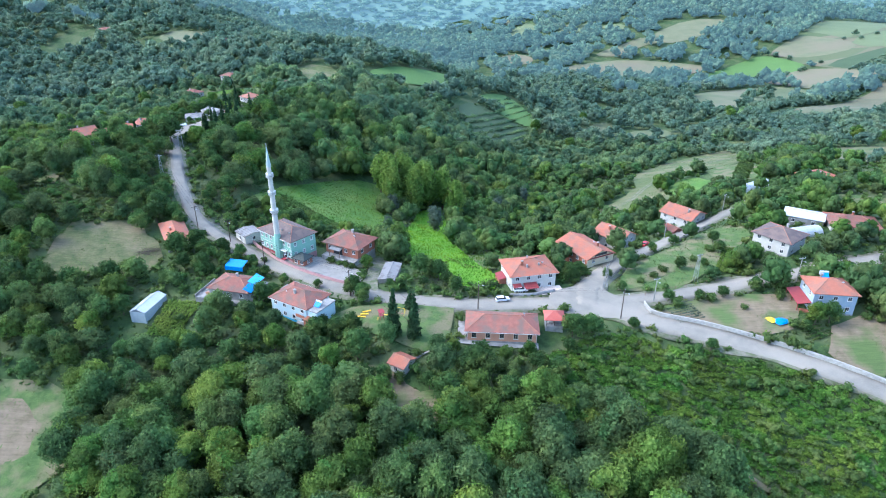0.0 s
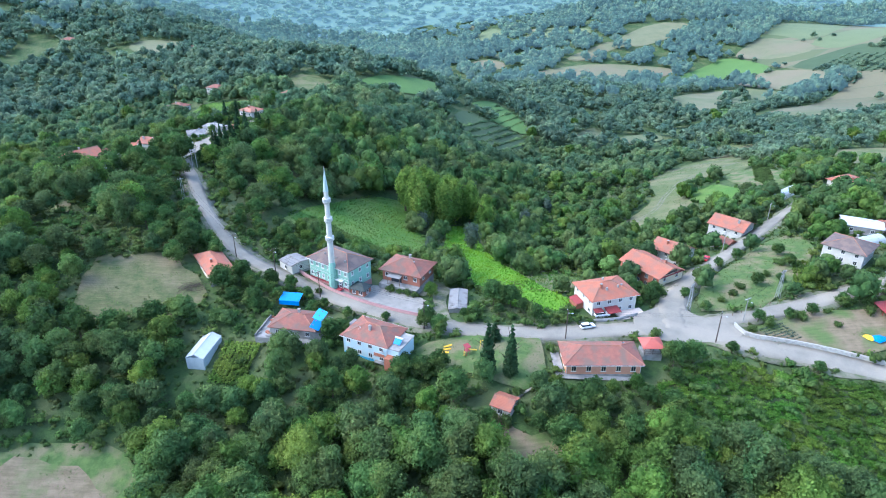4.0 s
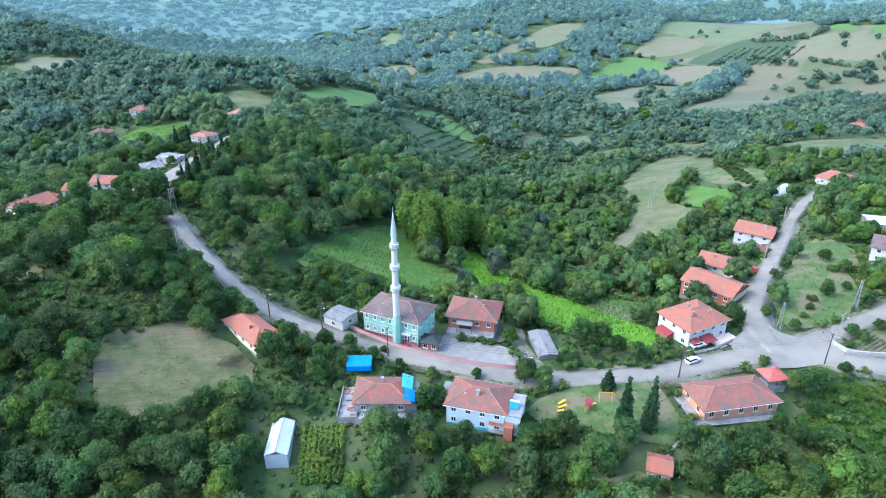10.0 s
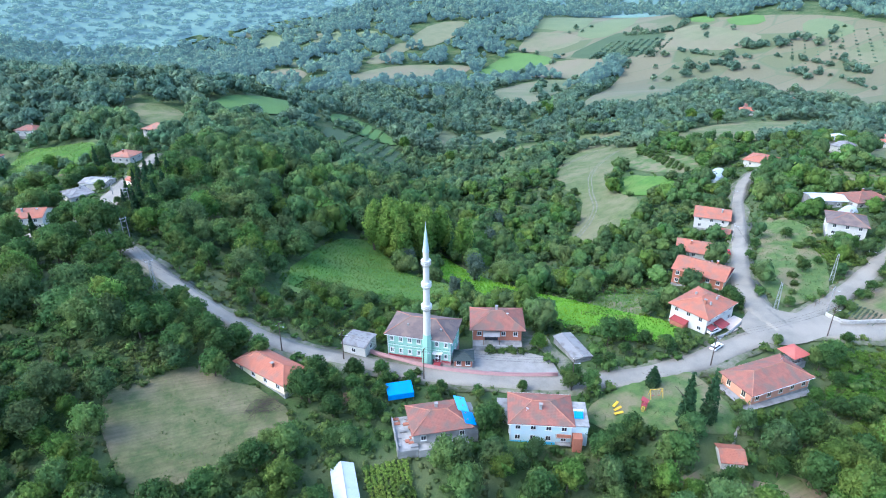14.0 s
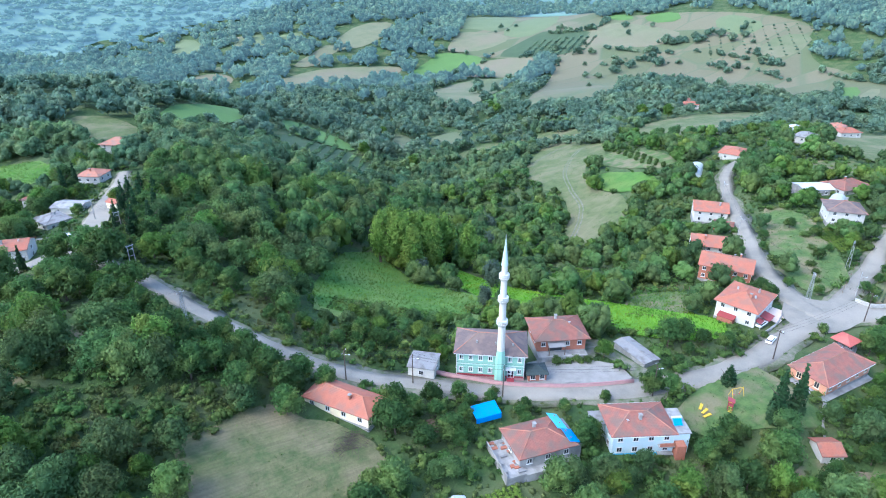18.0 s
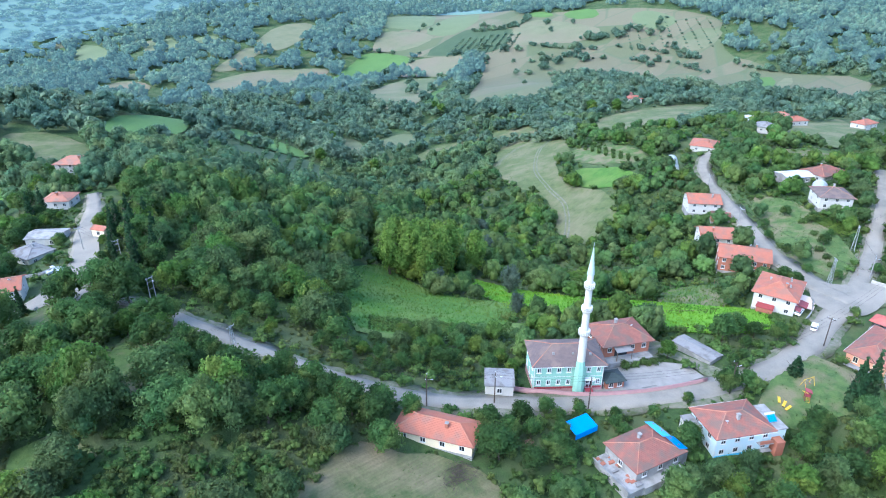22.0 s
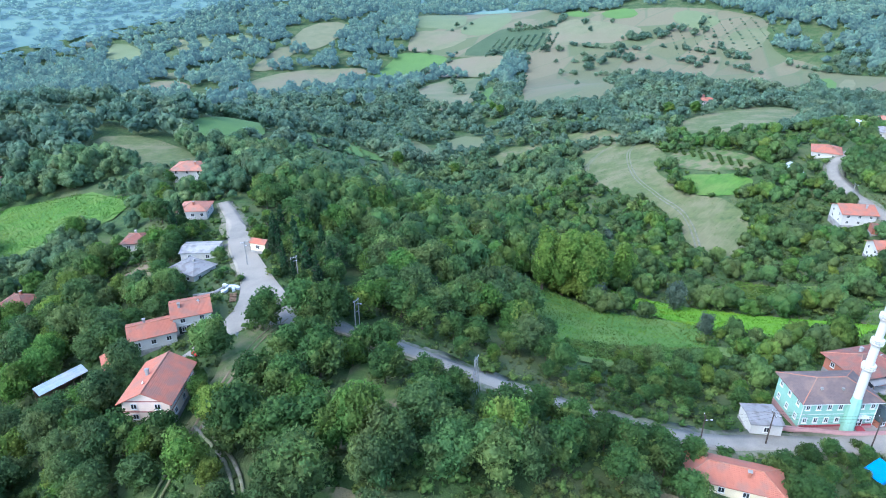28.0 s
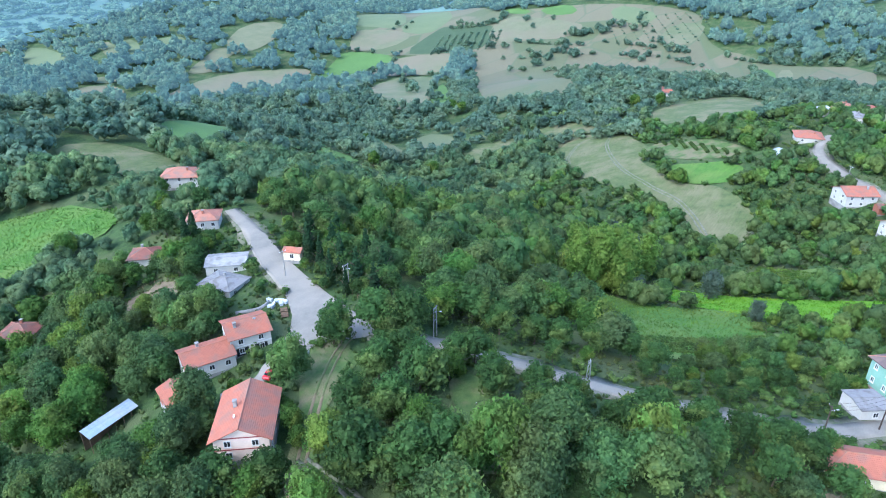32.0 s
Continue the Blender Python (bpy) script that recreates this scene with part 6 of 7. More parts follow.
wood_mesh("backdrop_woods", haze_crowns, X, Y, rng.uniform(2.2, 3.8, len(X)), rng.uniform(0.3, 0.6, len(X)), rng.uniform(0, 6.28, len(X)), MAT["backdrop_leaf"], "woods on the farthest slopes, haze imitated by pale colour and glow", "backdrop")

# single landmark trees
for kind, x, y, s in SOLO:
    put(kind, x, y, s, rng.uniform(0, 360), rng.uniform(0.9, 1.1))
# Those on the left hill carry sunlit crowns as yellow-green leaf colour.
for x, y, s in ((-256, 575, 1.5), (-293, 442, 1.6), (-110, 432, 1.1), (-113, 345, 1.0), (-217, 467, 1.5), (-222, 412, 1.4), (-118, 416, 1.1), (291, 429, 1.6), (301, 411, 1.5), (-150, 420, 1.2), (-128, 404, 1.0), (-160, 300, 0.6)):
    put("lime", x, y, s, rng.uniform(0, 360))
for x, y, s in ((290, 627, 1.7), (285, 611, 1.6), (81, 522, 1.5), (103, 485, 1.4), (135, 590, 1.6)):
    put("lime", x, y, s, rng.uniform(0, 360))
for x, y, s in ((-29, 296, 1.4), (-24, 291, 1.55), (-22, 283, 1.35), (-16, 293, 1.6), (-12, 285, 1.45), (-6, 294, 1.5), (-9, 300, 1.45), (2, 296, 1.45), (8, 286, 1.3), (-18, 303, 1.5)):
    put("tall", x, y, s, rng.uniform(0, 360))
for x, y, s in ((-22, 276, 0.95), (-2, 258, 1.2), (-21, 238, 0.8), (30, 300, 1.1), (45, 318, 1.2)):
    put("willow", x, y, s, rng.uniform(0, 360))
for x, y, s in ((-12.3, 143.3, 1.45), (-6.8, 141.8, 1.4), (-146.2, 299.4, 0.85), (-117, 322, 1.0), (-114, 330, 1.1), (-112, 338, 1.2), (-118.5, 314, 0.8), (-123, 384, 1.2), (-128, 379, 1.3)):
    put("cypress", x, y, s, rng.uniform(0, 360))
for x, y, s in ((-110, 326, 1.5), (-107, 333, 1.6), (-113, 316, 1.4), (-104, 322, 1.6), (-109, 342, 1.5), (-101, 338, 1.6), (-115, 307, 1.3), (-108, 311, 1.5), (-104, 347, 1.5)):
    put("cypress", x, y, s, rng.uniform(0, 360), 0.82)
for x, y, s in ((-159.5, 281.5, 0.75), (-161.5, 277, 0.6), (-157.5, 285.5, 0.5)):
    put("lime", x, y, s, rng.uniform(0, 360))
for x, y, s in ((-101, 208, 1.1), (-104, 201.5, 1.0), (-97, 213, 0.8), (-69.8, 183, 0.55), (-61.2, 184.5, 0.5), (-82, 193.5, 0.9), (-79, 190, 0.7), (-176, 280, 1.2), (-170, 274, 1.1), (-180, 290, 1.2), (-184, 300, 1.1), (-165, 322, 1.0), (-159, 326, 1.0), (-150, 327, 0.9), (-143, 336, 0.8), (-136, 361, 0.9), (-130, 369, 0.9), (-143, 351, 0.9), (-126, 397, 1.2), (-108, 405, 1.1), (-137.7, 295.6, 1.15), (-128, 287, 1.25), (-157.6, 259, 1.15), (-146, 259, 1.05), (-26, 166, 0.8), (-23, 163, 0.75), (42.6, 176, 0.6), (-48.5, 173, 0.45), (-37.5, 170.5, 0.4), (-66.8, 186, 0.5), (-72, 191, 0.5), (-75, 187, 0.6), (-85.6, 186.6, 1.1), (-59, 174, 0.5)):
    put("broad", x, y, s, rng.uniform(0, 360))
for x, y, q in ((77.7, 180.4, 0.62), (94.2, 190.5, 0.6), (85.5, 181, 0.42), (53.5, 177, 0.5), (65.4, 188.2, 0.5), (74.5, 198.1, 0.5), (83.5, 203.4, 0.55), (98.2, 183.1, 0.7), (94.4, 164.4, 0.6), (76.6, 160.7, 0.5), (67.7, 160.9, 0.55), (84.0, 162, 0.5), (56, 168.6, 0.45), (96.6, 201.2, 0.6), (-151.6, 296.4, 0.5), (-146.4, 268.5, 1.25), (-133, 278, 1.2), (-161, 263, 1.1), (-148.3, 253.1, 1.3), (-128.3, 258.7, 1.2), (-113, 222, 1.1), (-108, 233, 0.95), (-105, 226, 1.0), (-96, 212, 0.85), (-120.5, 230, 1.3), (-118.6, 221, 1.25), (-110.7, 211, 1.15)):
    put("broad", x, y, q, rng.uniform(0, 360))
pine = put("cypress", -8.3, 157.4, 0.55, 20)
pine.scale = (1.35, 1.35, 0.56)
tagged(pine, "small dark green conifer with a broad crown on the playground", "tree")
for x, y in ((-36, 188.5), (-33.5, 187), (-31, 185.5), (-28.8, 184.4), (64, 157), (70, 159), (80, 160.5), (96, 164), (100, 160), (88, 156), (103, 165), (-10, 128), (-14, 127), (-6, 136), (36, 157), (-58, 187), (-63, 184), (20, 164.6), (14, 166), (104, 150), (99, 148), (120, 150), (68, 176), (72, 180), (84, 186), (63, 173), (92, 193)):
    put("bush", x, y, rng.uniform(0.6, 1.1), rng.uniform(0, 360))
for i in range(7):
    for j in range(5):
        put("bush", 152 + i * 4.4 + j * 1.5, 296 + i * 9 + j * 6 - i * 1.0, 0.75, i * 40 + j * 31)

# ---- things along the roads ----
def thing(name, x, y, z, turn, label, category, group=""):
    top = tagged(new(name), label, category, group)
    top.matrix_world = pose(x, y, z, 0, 0, turn)
    return top


def tube(bm, p0, p1, r0, r1=None, seg=6):
    """A closed round bar between two points."""
    p0, p1 = Vector(p0), Vector(p1)
    r1 = r0 if r1 is None else r1
    w = (p1 - p0).normalized()
    s = w.orthogonal().normalized()
    t = w.cross(s)
    ends = [[bm.verts.new(p + (s * math.cos(2 * math.pi * k / seg) + t * math.sin(2 * math.pi * k / seg)) * r) for k in range(seg)] for p, r in ((p0, r0), (p1, r1))]
    for k in range(seg):
        bm.faces.new((ends[0][k], ends[0][(k + 1) % seg], ends[1][(k + 1) % seg], ends[1][k]))
    bm.faces.new(list(reversed(ends[0])))
    bm.faces.new(ends[1])


def bar(name, p0, p1, r0, mat, parent, r1=None, label="", seg=6):
    bm = bmesh.new()
    tube(bm, p0, p1, r0, r1, seg)
    return part(name, bm, MAT[mat], parent, label)


def slab(bm, corners, thick):
    """A sloping plate: four corners of its top, with a thickness."""
    up = [bm.verts.new(c) for c in corners]
    lo = [bm.verts.new((c[0], c[1], c[2] - thick)) for c in corners]
    bm.faces.new(up)
    bm.faces.new(list(reversed(lo)))
    for i in range(4):
        j = (i + 1) % 4
        bm.faces.new((up[j], up[i], lo[i], lo[j]))
    bmesh.ops.recalc_face_normals(bm, faces=bm.faces)


def plate(name, corners, thick, mat, parent, label=""):
    bm = bmesh.new()
    slab(bm, corners, thick)
    return part(name, bm, MAT[mat], parent, label)


def block(name, dims, mat, parent, label=""):
    return part(name, boxes(dims), MAT[mat], parent, label)


def line_wall(name, pts, height, thick, mat, label, cap=None, step=2.0, base=0.8):
    """A wall that follows the land, with an optional coping."""
    L = smooth_line(pts, step)
    T = np.gradient(L, axis=0)
    T /= np.linalg.norm(T, axis=1)[:, None]
    N = np.stack([-T[:, 1], T[:, 0]], 1)
    g = ground(L[:, 0], L[:, 1])
    out = None
    for nm, h0, h1, w, m in ((name, -base, height, thick, mat),) + (((name + "_coping", height + 0.004, height + 0.1, thick + 0.14, cap),) if cap else ()):
        rows = [np.c_[L + N * w * s, g + h] for s, h in ((-0.5, h0), (-0.5, h1), (0.5, h1), (0.5, h0))]
        V = np.stack(rows, 1).reshape(-1, 3)
        i = np.arange(len(L) * 4).reshape(len(L), 4)
        Fq = np.concatenate([np.stack([i[:-1, k], i[:-1, (k + 1) % 4], i[1:, (k + 1) % 4], i[1:, k]], -1) for k in range(4)])
        Fq = np.concatenate([Fq[:, ::-1], [i[0], i[-1][::-1]]])
        me = quads_mesh(nm, V, Fq, MAT[m])
        if out is None:
            out = tagged(new(nm, me), label, "wall", kind="structure")
        else:
            c = new("coping", me)
            c.parent = out
    return out


mosque_wall = line_wall("wall_mosque", [(-67, 203), (-63.5, 198.5), (-58.5, 193), (-54, 188.2), (-44, 180.6), (-35, 175.3), (-26.5, 171.2)], 1.0, 0.3, "pinkwall", "low dusky pink wall along the mosque yard", "coping")
line_wall("wall_house", [(21, 165.6), (28, 166.2), (35.5, 168.4)], 0.9, 0.25, "concrete", "low grey concrete wall before the corner house")
line_wall("wall_hamlet", [(-141.5, 330), (-137, 326), (-133, 327)], 0.5, 0.4, "concrete", "low rough wall beside the lane")

# pale stone garden wall, stone by stone
GARDEN_WALL = [(60.4, 160), (60.8, 157), (63, 154.2), (75, 149.3), (90, 141.6), (102, 135), (113, 128.2), (124, 121.5)]
stone_wall = line_wall("wall_garden", GARDEN_WALL, 1.32, 0.34, "stone", "long pale rubble stone wall along the road", None)


def stones_on_wall():
    line = smooth_line(GARDEN_WALL, 0.66)
    rng = random.Random(4)
    meshes = []
    for k in range(6):
        bm = boxes((-0.31, 0.31, -0.06, 0.06, -0.205, 0.205))
        bmesh.ops.bevel(bm, geom=bm.edges[:], offset=0.035, segments=1, affect="EDGES")
        for v in bm.verts:
            v.co += Vector((rng.uniform(-0.02, 0.02), rng.uniform(-0.015, 0.015), rng.uniform(-0.02, 0.02)))
        me = bpy.data.meshes.new("stone")
        bm.to_mesh(me)
        bm.free()
        me.materials.append(MAT["stone"])
        meshes.append(me)
    n = 0
    for a, b in zip(line, line[1:]):
        d = b - a
        turn = math.degrees(math.atan2(d[1], d[0]))
        nx, ny = d[1] / np.linalg.norm(d), -d[0] / np.linalg.norm(d)
        for row in range(3):
            mid = a + d * (0.5 + (0.5 if row % 2 else 0))
            z = gz(mid[0], mid[1]) + 0.2 + row * 0.43
            o = new("stone", rng.choice(meshes))
            o.parent = stone_wall
            o.matrix_world = pose(mid[0] + nx * 0.19, mid[1] + ny * 0.19, z, 0, 0, turn + rng.uniform(-3, 3))
            n += 1
            if n >= 300:
                return


# ---- mosque details ----
block("step", (4.0, 6.2, -7.6, -5.12, -0.9, -0.25), "concrete", mosque)
block("step", (4.2, 6.0, -6.9, -5.12, -0.246, 0.0), "red_paint", mosque, "dark red entrance step")
door = block("door", (4.4, 5.8, -5.16, -5.08, 0.0, 2.5), "glass", mosque, "dark glazed double door")
part("door_frame", lattice_bm((4.25, 4.4, 5.05, 5.15, 5.8, 5.95), (0.0, 0.02, 2.5, 2.7), {(1, 1), (3, 1)}, -5.22, -5.08), MAT["frame"], door)
block("canopy", (3.8, 6.4, -6.4, -5.13, 2.9, 3.05), "frame", mosque, "white entrance canopy")
block("band", (-8.44, 8.44, -5.16, -5.104, -0.2, 0.5), "red_paint", mosque, "dark pink band along the wall foot")
block("band", (-8.43, 8.43, -5.13, -5.104, 3.36, 3.48), "frame", mosque)
for sx in (-8.4, 8.2):
    block("corner_post", (sx, sx + 0.2, -5.14, -5.104, 0.51, 7.0), "frame", mosque)
for vx, vy, vz in ((-3.5, -2.6, 8.0), (1.2, -2.8, 7.9), (5.4, -3.0, 7.9)):
    v = block("vent", (vx - 0.25, vx + 0.25, vy - 0.25, vy + 0.25, vz - 0.8, vz + 0.7), "concrete", mosque)

block("end_wall", (8.004, 8.05, -5.74, 5.74, -0.4, 5.2), "cream", brick_tall, "cream painted end wall")
# Dark sheet on the closed gable, imitating the shade inside a loft.
block("loft_opening", (8.06, 8.1, -2.6, 2.6, 5.5, 6.4), "glass", brick_tall, "dark panel imitating the shaded loft under the gable")
block("eave_board", (8.06, 8.6, -5.9, 5.9, 5.1, 5.24), "red_metal", brick_tall, "red board below the gable")

# ---- corner house details ----
block("terrace", (0.2, 8.6, -10.2, -5.68, -3.2, 0.5), "concrete", corner_house, "raised concrete terrace")
block("terrace_floor", (0.2, 8.6, -10.2, -5.68, 0.504, 0.56), "peach", corner_house, "pale tiled terrace floor")
plate("awning", [(-3.4, -5.66, 2.75), (-3.4, -8.6, 2.15), (0.8, -8.6, 2.15), (0.8, -5.66, 2.75)], 0.1, "red_metal", corner_house, "maroon sheet awning")
plate("awning", [(-6.9, -5.66, 2.75), (-6.9, -7.4, 2.3), (-4.2, -7.4, 2.3), (-4.2, -5.66, 2.75)], 0.1, "red_metal", corner_house, "maroon sheet awning")
block("balcony", (-6.9, -3.9, -7.2, -5.66, -0.3, 0.0), "white", corner_house)
part("railing", lattice_bm([-6.9 + 0.3 * k for k in range(11)], (0, 0.06, 0.95, 1.02), {(k, 1) for k in range(0, 10, 2)}, -7.2, -7.16), MAT["frame"], corner_house)
for px in (-6.7, -4.6, -2.4):
    bar("pillar", (px, -7.0, -3.2), (px, -7.0, -0.31), 0.16, "concrete", corner_house)
plate("lean_to", [(-7.2, 4.2, 2.3), (-9.6, 4.2, 1.8), (-9.6, -0.6, 1.8), (-7.2, -0.6, 2.3)], 0.12, "red_metal", corner_house, "maroon lean-to roof")
block("lean_to_wall", (-9.4, -7.12, -0.4, 4.0, -3, 1.7), "brick", corner_house)
for vx, vy in ((-1.5, -3.0), (2.4, -2.6), (0.5, 2.8)):
    block("vent", (vx - 0.25, vx + 0.25, vy - 0.25, vy + 0.25, 6.3, 7.6), "concrete", corner_house)

# ---- pale blue house details ----
block("annex", (6.72, 10.2, -4.6, 3.2, -3, 5.0), "blue_wall", blue_house, "unfinished flat-roofed annex")
block("annex_roof", (6.6, 10.4, -4.8, 3.4, 5.004, 5.25), "concrete", blue_house, "raw concrete flat roof")
block("stair_block", (6.9, 8.9, -6.6, -4.62, -3, 3.2), "brick", blue_house, "bare brick stair block")
block("annex", (-9.4, -6.72, 0.4, 4.6, -2, 4.0), "white", blue_house, "small white side annex")
block("annex_roof", (-9.6, -6.6, 0.2, 4.8, 4.004, 4.16), "sheet", blue_house, "flat grey roof")
block("blue_band", (-6.72, 6.7, -4.88, -4.804, -1.6, 0.35), "tarp_pale", blue_house, "brighter blue painted wall foot")
plate("solar_panel", [(7.3, -2.6, 5.5), (9.3, -2.6, 5.5), (9.3, -1.2, 6.4), (7.3, -1.2, 6.4)], 0.08, "tarp", blue_house, "blue solar panel on a stand")
bar("stand", (8.3, -1.3, 5.25), (8.3, -1.3, 6.2), 0.05, "steel", blue_house)
bm = bmesh.new()
tube(bm, (7.2, -1.0, 6.45), (9.4, -1.0, 6.45), 0.28, None, 10)
part("water_tank", bm, MAT["metal_white"], blue_house, "white cylindrical water tank")

for k, z0 in enumerate((0.6, 2.7)):
    block("balcony_slab", (3.2, 6.6, -6.0, -4.85, z0 - 0.15, z0), "concrete", blue_house)
block("broken_wall", (3.4, 6.5, -5.9, -5.7, 2.704, 3.5), "brick", blue_house, "unfinished red brick balcony wall")


def dish(parent, x, y, z, turn):
    bm = bmesh.new()
    lathe(bm, [(0.02, 0.0), (0.2, 0.04), (0.36, 0.13), (0.37, 0.15), (0.2, 0.07), (0.02, 0.03)], 12)
    d = part("satellite_dish", bm, MAT["metal_white"], parent, "small white satellite dish")
    d.matrix_local = pose(x, y, z, 60, 0, turn)
    b = bar("bracket", (0, 0, -0.5), (0, 0, 0.0), 0.03, "steel", d)


for h, x, y, z, turn in ((blue_house, -3.0, -2.2, 7.1, 150), (corner_house, 3.6, -2.4, 7.4, 160), (brick_tall, 2.0, 2.0, 7.4, 200), (school, 6.0, 1.4, 5.2, 190), (hamlet_house, -3.2, 1.2, 7.2, 210), (hamlet_farm, 2.0, -1.2, 6.6, 180), (garden_house, 2.4, -1.6, 8.3, 170), (brick_house, 2.8, -1.4, 6.2, 180)):
    dish(h, x, y, z, turn)
for h, L, W, z in ((school, 18.6, 9.2, 2.98), (corner_house, 14.2, 11.2, 5.3), (blue_house, 13.4, 9.6, 5.32), (mosque, 16.8, 10.2, 6.65)):
    for s_ in (-1, 1):
        bar("gutter", (-L / 2 - 0.6, s_ * (W / 2 + 0.78), z), (L / 2 + 0.6, s_ * (W / 2 + 0.78), z), 0.07, "frame", h)
        bar("downpipe", (s_ * (L / 2 - 0.1), -W / 2 - 0.08, 0.0), (s_ * (L / 2 - 0.1), -W / 2 - 0.08, z - 0.1), 0.05, "frame", h)

# ---- low farmhouse details ----
plate("tarpaulin", [(4.3, 4.9, 4.25), (4.3, -0.4, 4.35), (6.9, -0.4, 3.3), (6.9, 4.9, 3.2)], 0.05, "tarp_pale", low_house, "pale blue tarpaulin over the roof end")
plate("tarpaulin", [(5.0, -0.44, 4.15), (5.0, -4.5, 3.95), (7.6, -4.5, 3.0), (7.6, -0.44, 3.1)], 0.05, "tarp", low_house, "deep blue tarpaulin over the eave")
for y0 in (-3.6, -1.4, 1.2, 3.6):
    block("brick_weight", (5.6, 5.9, y0, y0 + 0.16, 4.0, 4.16), "brick", low_house)
block("yard", (-10.2, -5.7, -6.5, 4.5, -3.0, 0.35), "concrete", low_house, "rough grey concrete yard")
block("low_wall", (-10.2, -9.95, -6.5, 4.5, 0.354, 1.1), "concrete", low_house)
block("front_terrace", (-5.6, 5.5, -6.6, -4.7, -3.0, 0.0), "concrete", low_house, "stained grey concrete base")
rng = random.Random(77)
for k in range(26):
    u, v = rng.uniform(-9.6, -6.0), rng.uniform(-6.0, 4.0)
    w, d, h = rng.uniform(0.2, 0.7), rng.uniform(0.15, 0.5), rng.uniform(0.1, 0.45)
    block("rubble", (u - w, u + w, v - d, v + d, 0.354, 0.354 + h), rng.choice(("stone", "wood", "concrete", "brick", "sheet")), low_house)
block("lean_to_wall", (5.7, 8.0, -4.4, 4.2, -2.6, 1.9), "concrete", low_house)
plate("lean_to", [(5.6, 4.4, 2.5), (5.6, -4.6, 2.5), (8.4, -4.6, 1.95), (8.4, 4.4, 1.95)], 0.08, "sheet", low_house, "grey sheet lean-to roof")
tent = thing("tarpaulin_shelter", -65.4, 181.0, gz(-65.4, 181), -13, "open shelter roofed with bright blue tarpaulin", "shelter")
plate("canopy", [(-3.1, -1.9, 2.1), (3.1, -1.9, 2.1), (3.1, 1.9, 2.8), (-3.1, 1.9, 2.8)], 0.06, "tarp", tent)
block("side_sheet", (-3.1, 3.1, -1.98, -1.92, 0.7, 2.03), "tarp", tent)
for px, py, pz in ((-3, -1.8, 2.05), (3, -1.8, 2.05), (-3, 1.8, 2.7), (3, 1.8, 2.7)):
    bar("post", (px, py, -0.3), (px, py, pz), 0.06, "wood", tent)

for x, y, w, d, mat, lab in ((96, 150, 2.4, 1.7, "tarp", "blue tarpaulin spread over a garden heap"), (93.6, 150.6, 1.3, 1.5, "yellow_paint", "yellow sheet lying beside garden beds")):
    t = thing("tarpaulin", x, y, gz(x, y) + 0.1, 20, lab, "tarpaulin")
    bm = bmesh.new()
    n = 6
    grid = [[bm.verts.new((w * (i / n * 2 - 1), d * (j / n * 2 - 1), 0.12 + 0.4 * math.sin(math.pi * i / n) * math.sin(math.pi * j / n) + 0.06 * math.sin(i * 2.3 + j * 1.7))) for j in range(n + 1)] for i in range(n + 1)]
    for i in range(n):
        for j in range(n):
            bm.faces.new((grid[i][j], grid[i + 1][j], grid[i + 1][j + 1], grid[i][j + 1]))
    part("sheet", bm, MAT[mat], t)

# ---- sheds and tunnels ----
def tin_tunnel(x, y, turn, length, width, height, label, mat="film"):
    top = thing("greenhouse", x, y, gz(x, y), turn, label, "greenhouse")
    bm = bmesh.new()
    n, m = 12, 8
    rows = []
    for i in range(n + 1):
        u = -length / 2 + length * i / n
        rows.append([bm.verts.new((width / 2 * math.cos(math.pi * k / m), u, height * math.sin(math.pi * k / m) - (0.3 if k in (0, m) else 0))) for k in range(m + 1)])
    for a, b in zip(rows, rows[1:]):
        for k in range(m):
            bm.faces.new((a[k], a[k + 1], b[k + 1], b[k]))
    bm.faces.new(list(reversed(rows[0])))
    bm.faces.new(rows[-1])
    bmesh.ops.recalc_face_normals(bm, faces=bm.faces)
    part("cover", bm, MAT[mat], top)
    for i in range(0, n + 1, 3):
        u = -length / 2 + length * i / n
        bm = bmesh.new()
        pts = [(1.012 * width / 2 * math.cos(math.pi * k / m), u, 1.012 * height * math.sin(math.pi * k / m)) for k in range(m + 1)]
        for p, q in zip(pts, pts[1:]):
            tube(bm, p, q, 0.045, None, 5)
        part("hoop", bm, MAT["steel"], top)


def gable_tunnel(x, y, turn, length, width, label):
    z = gz(x, y)
    top = thing("shed", x, y, z, turn, label, "shed")
    block("wall", (-width / 2 + 0.1, width / 2 - 0.1, -length / 2 + 0.1, length / 2 - 0.1, -2.5, 2.1), "film", top)
    for s in (-1, 1):
        for k in range(6):
            y0 = -length / 2 + length * k / 6
            plate("roof_sheet", [(0, y0 + 0.01, 3.2), (s * width / 2, y0 + 0.01, 2.1), (s * width / 2, y0 + length / 6 - 0.01, 2.1), (0, y0 + length / 6 - 0.01, 3.2)], 0.04, "metal_white", top)
    bar("ridge", (0, -length / 2, 3.22), (0, length / 2, 3.22), 0.07, "steel", top)


gable_tunnel(-85.9, 160.8, -11.6, 10.9, 5.0, "long white plastic-sheeted shed beside maize")
tin_tunnel(146.5, 277, -58, 20, 7, 3.0, "white plastic tunnel greenhouse")
tin_tunnel(127, 200, -75, 12, 6, 2.8, "small white tunnel greenhouse behind the grey house")
tin_tunnel(80, 240, 10, 8, 4, 2.2, "small pale tunnel greenhouse among bushes", "metal_white")

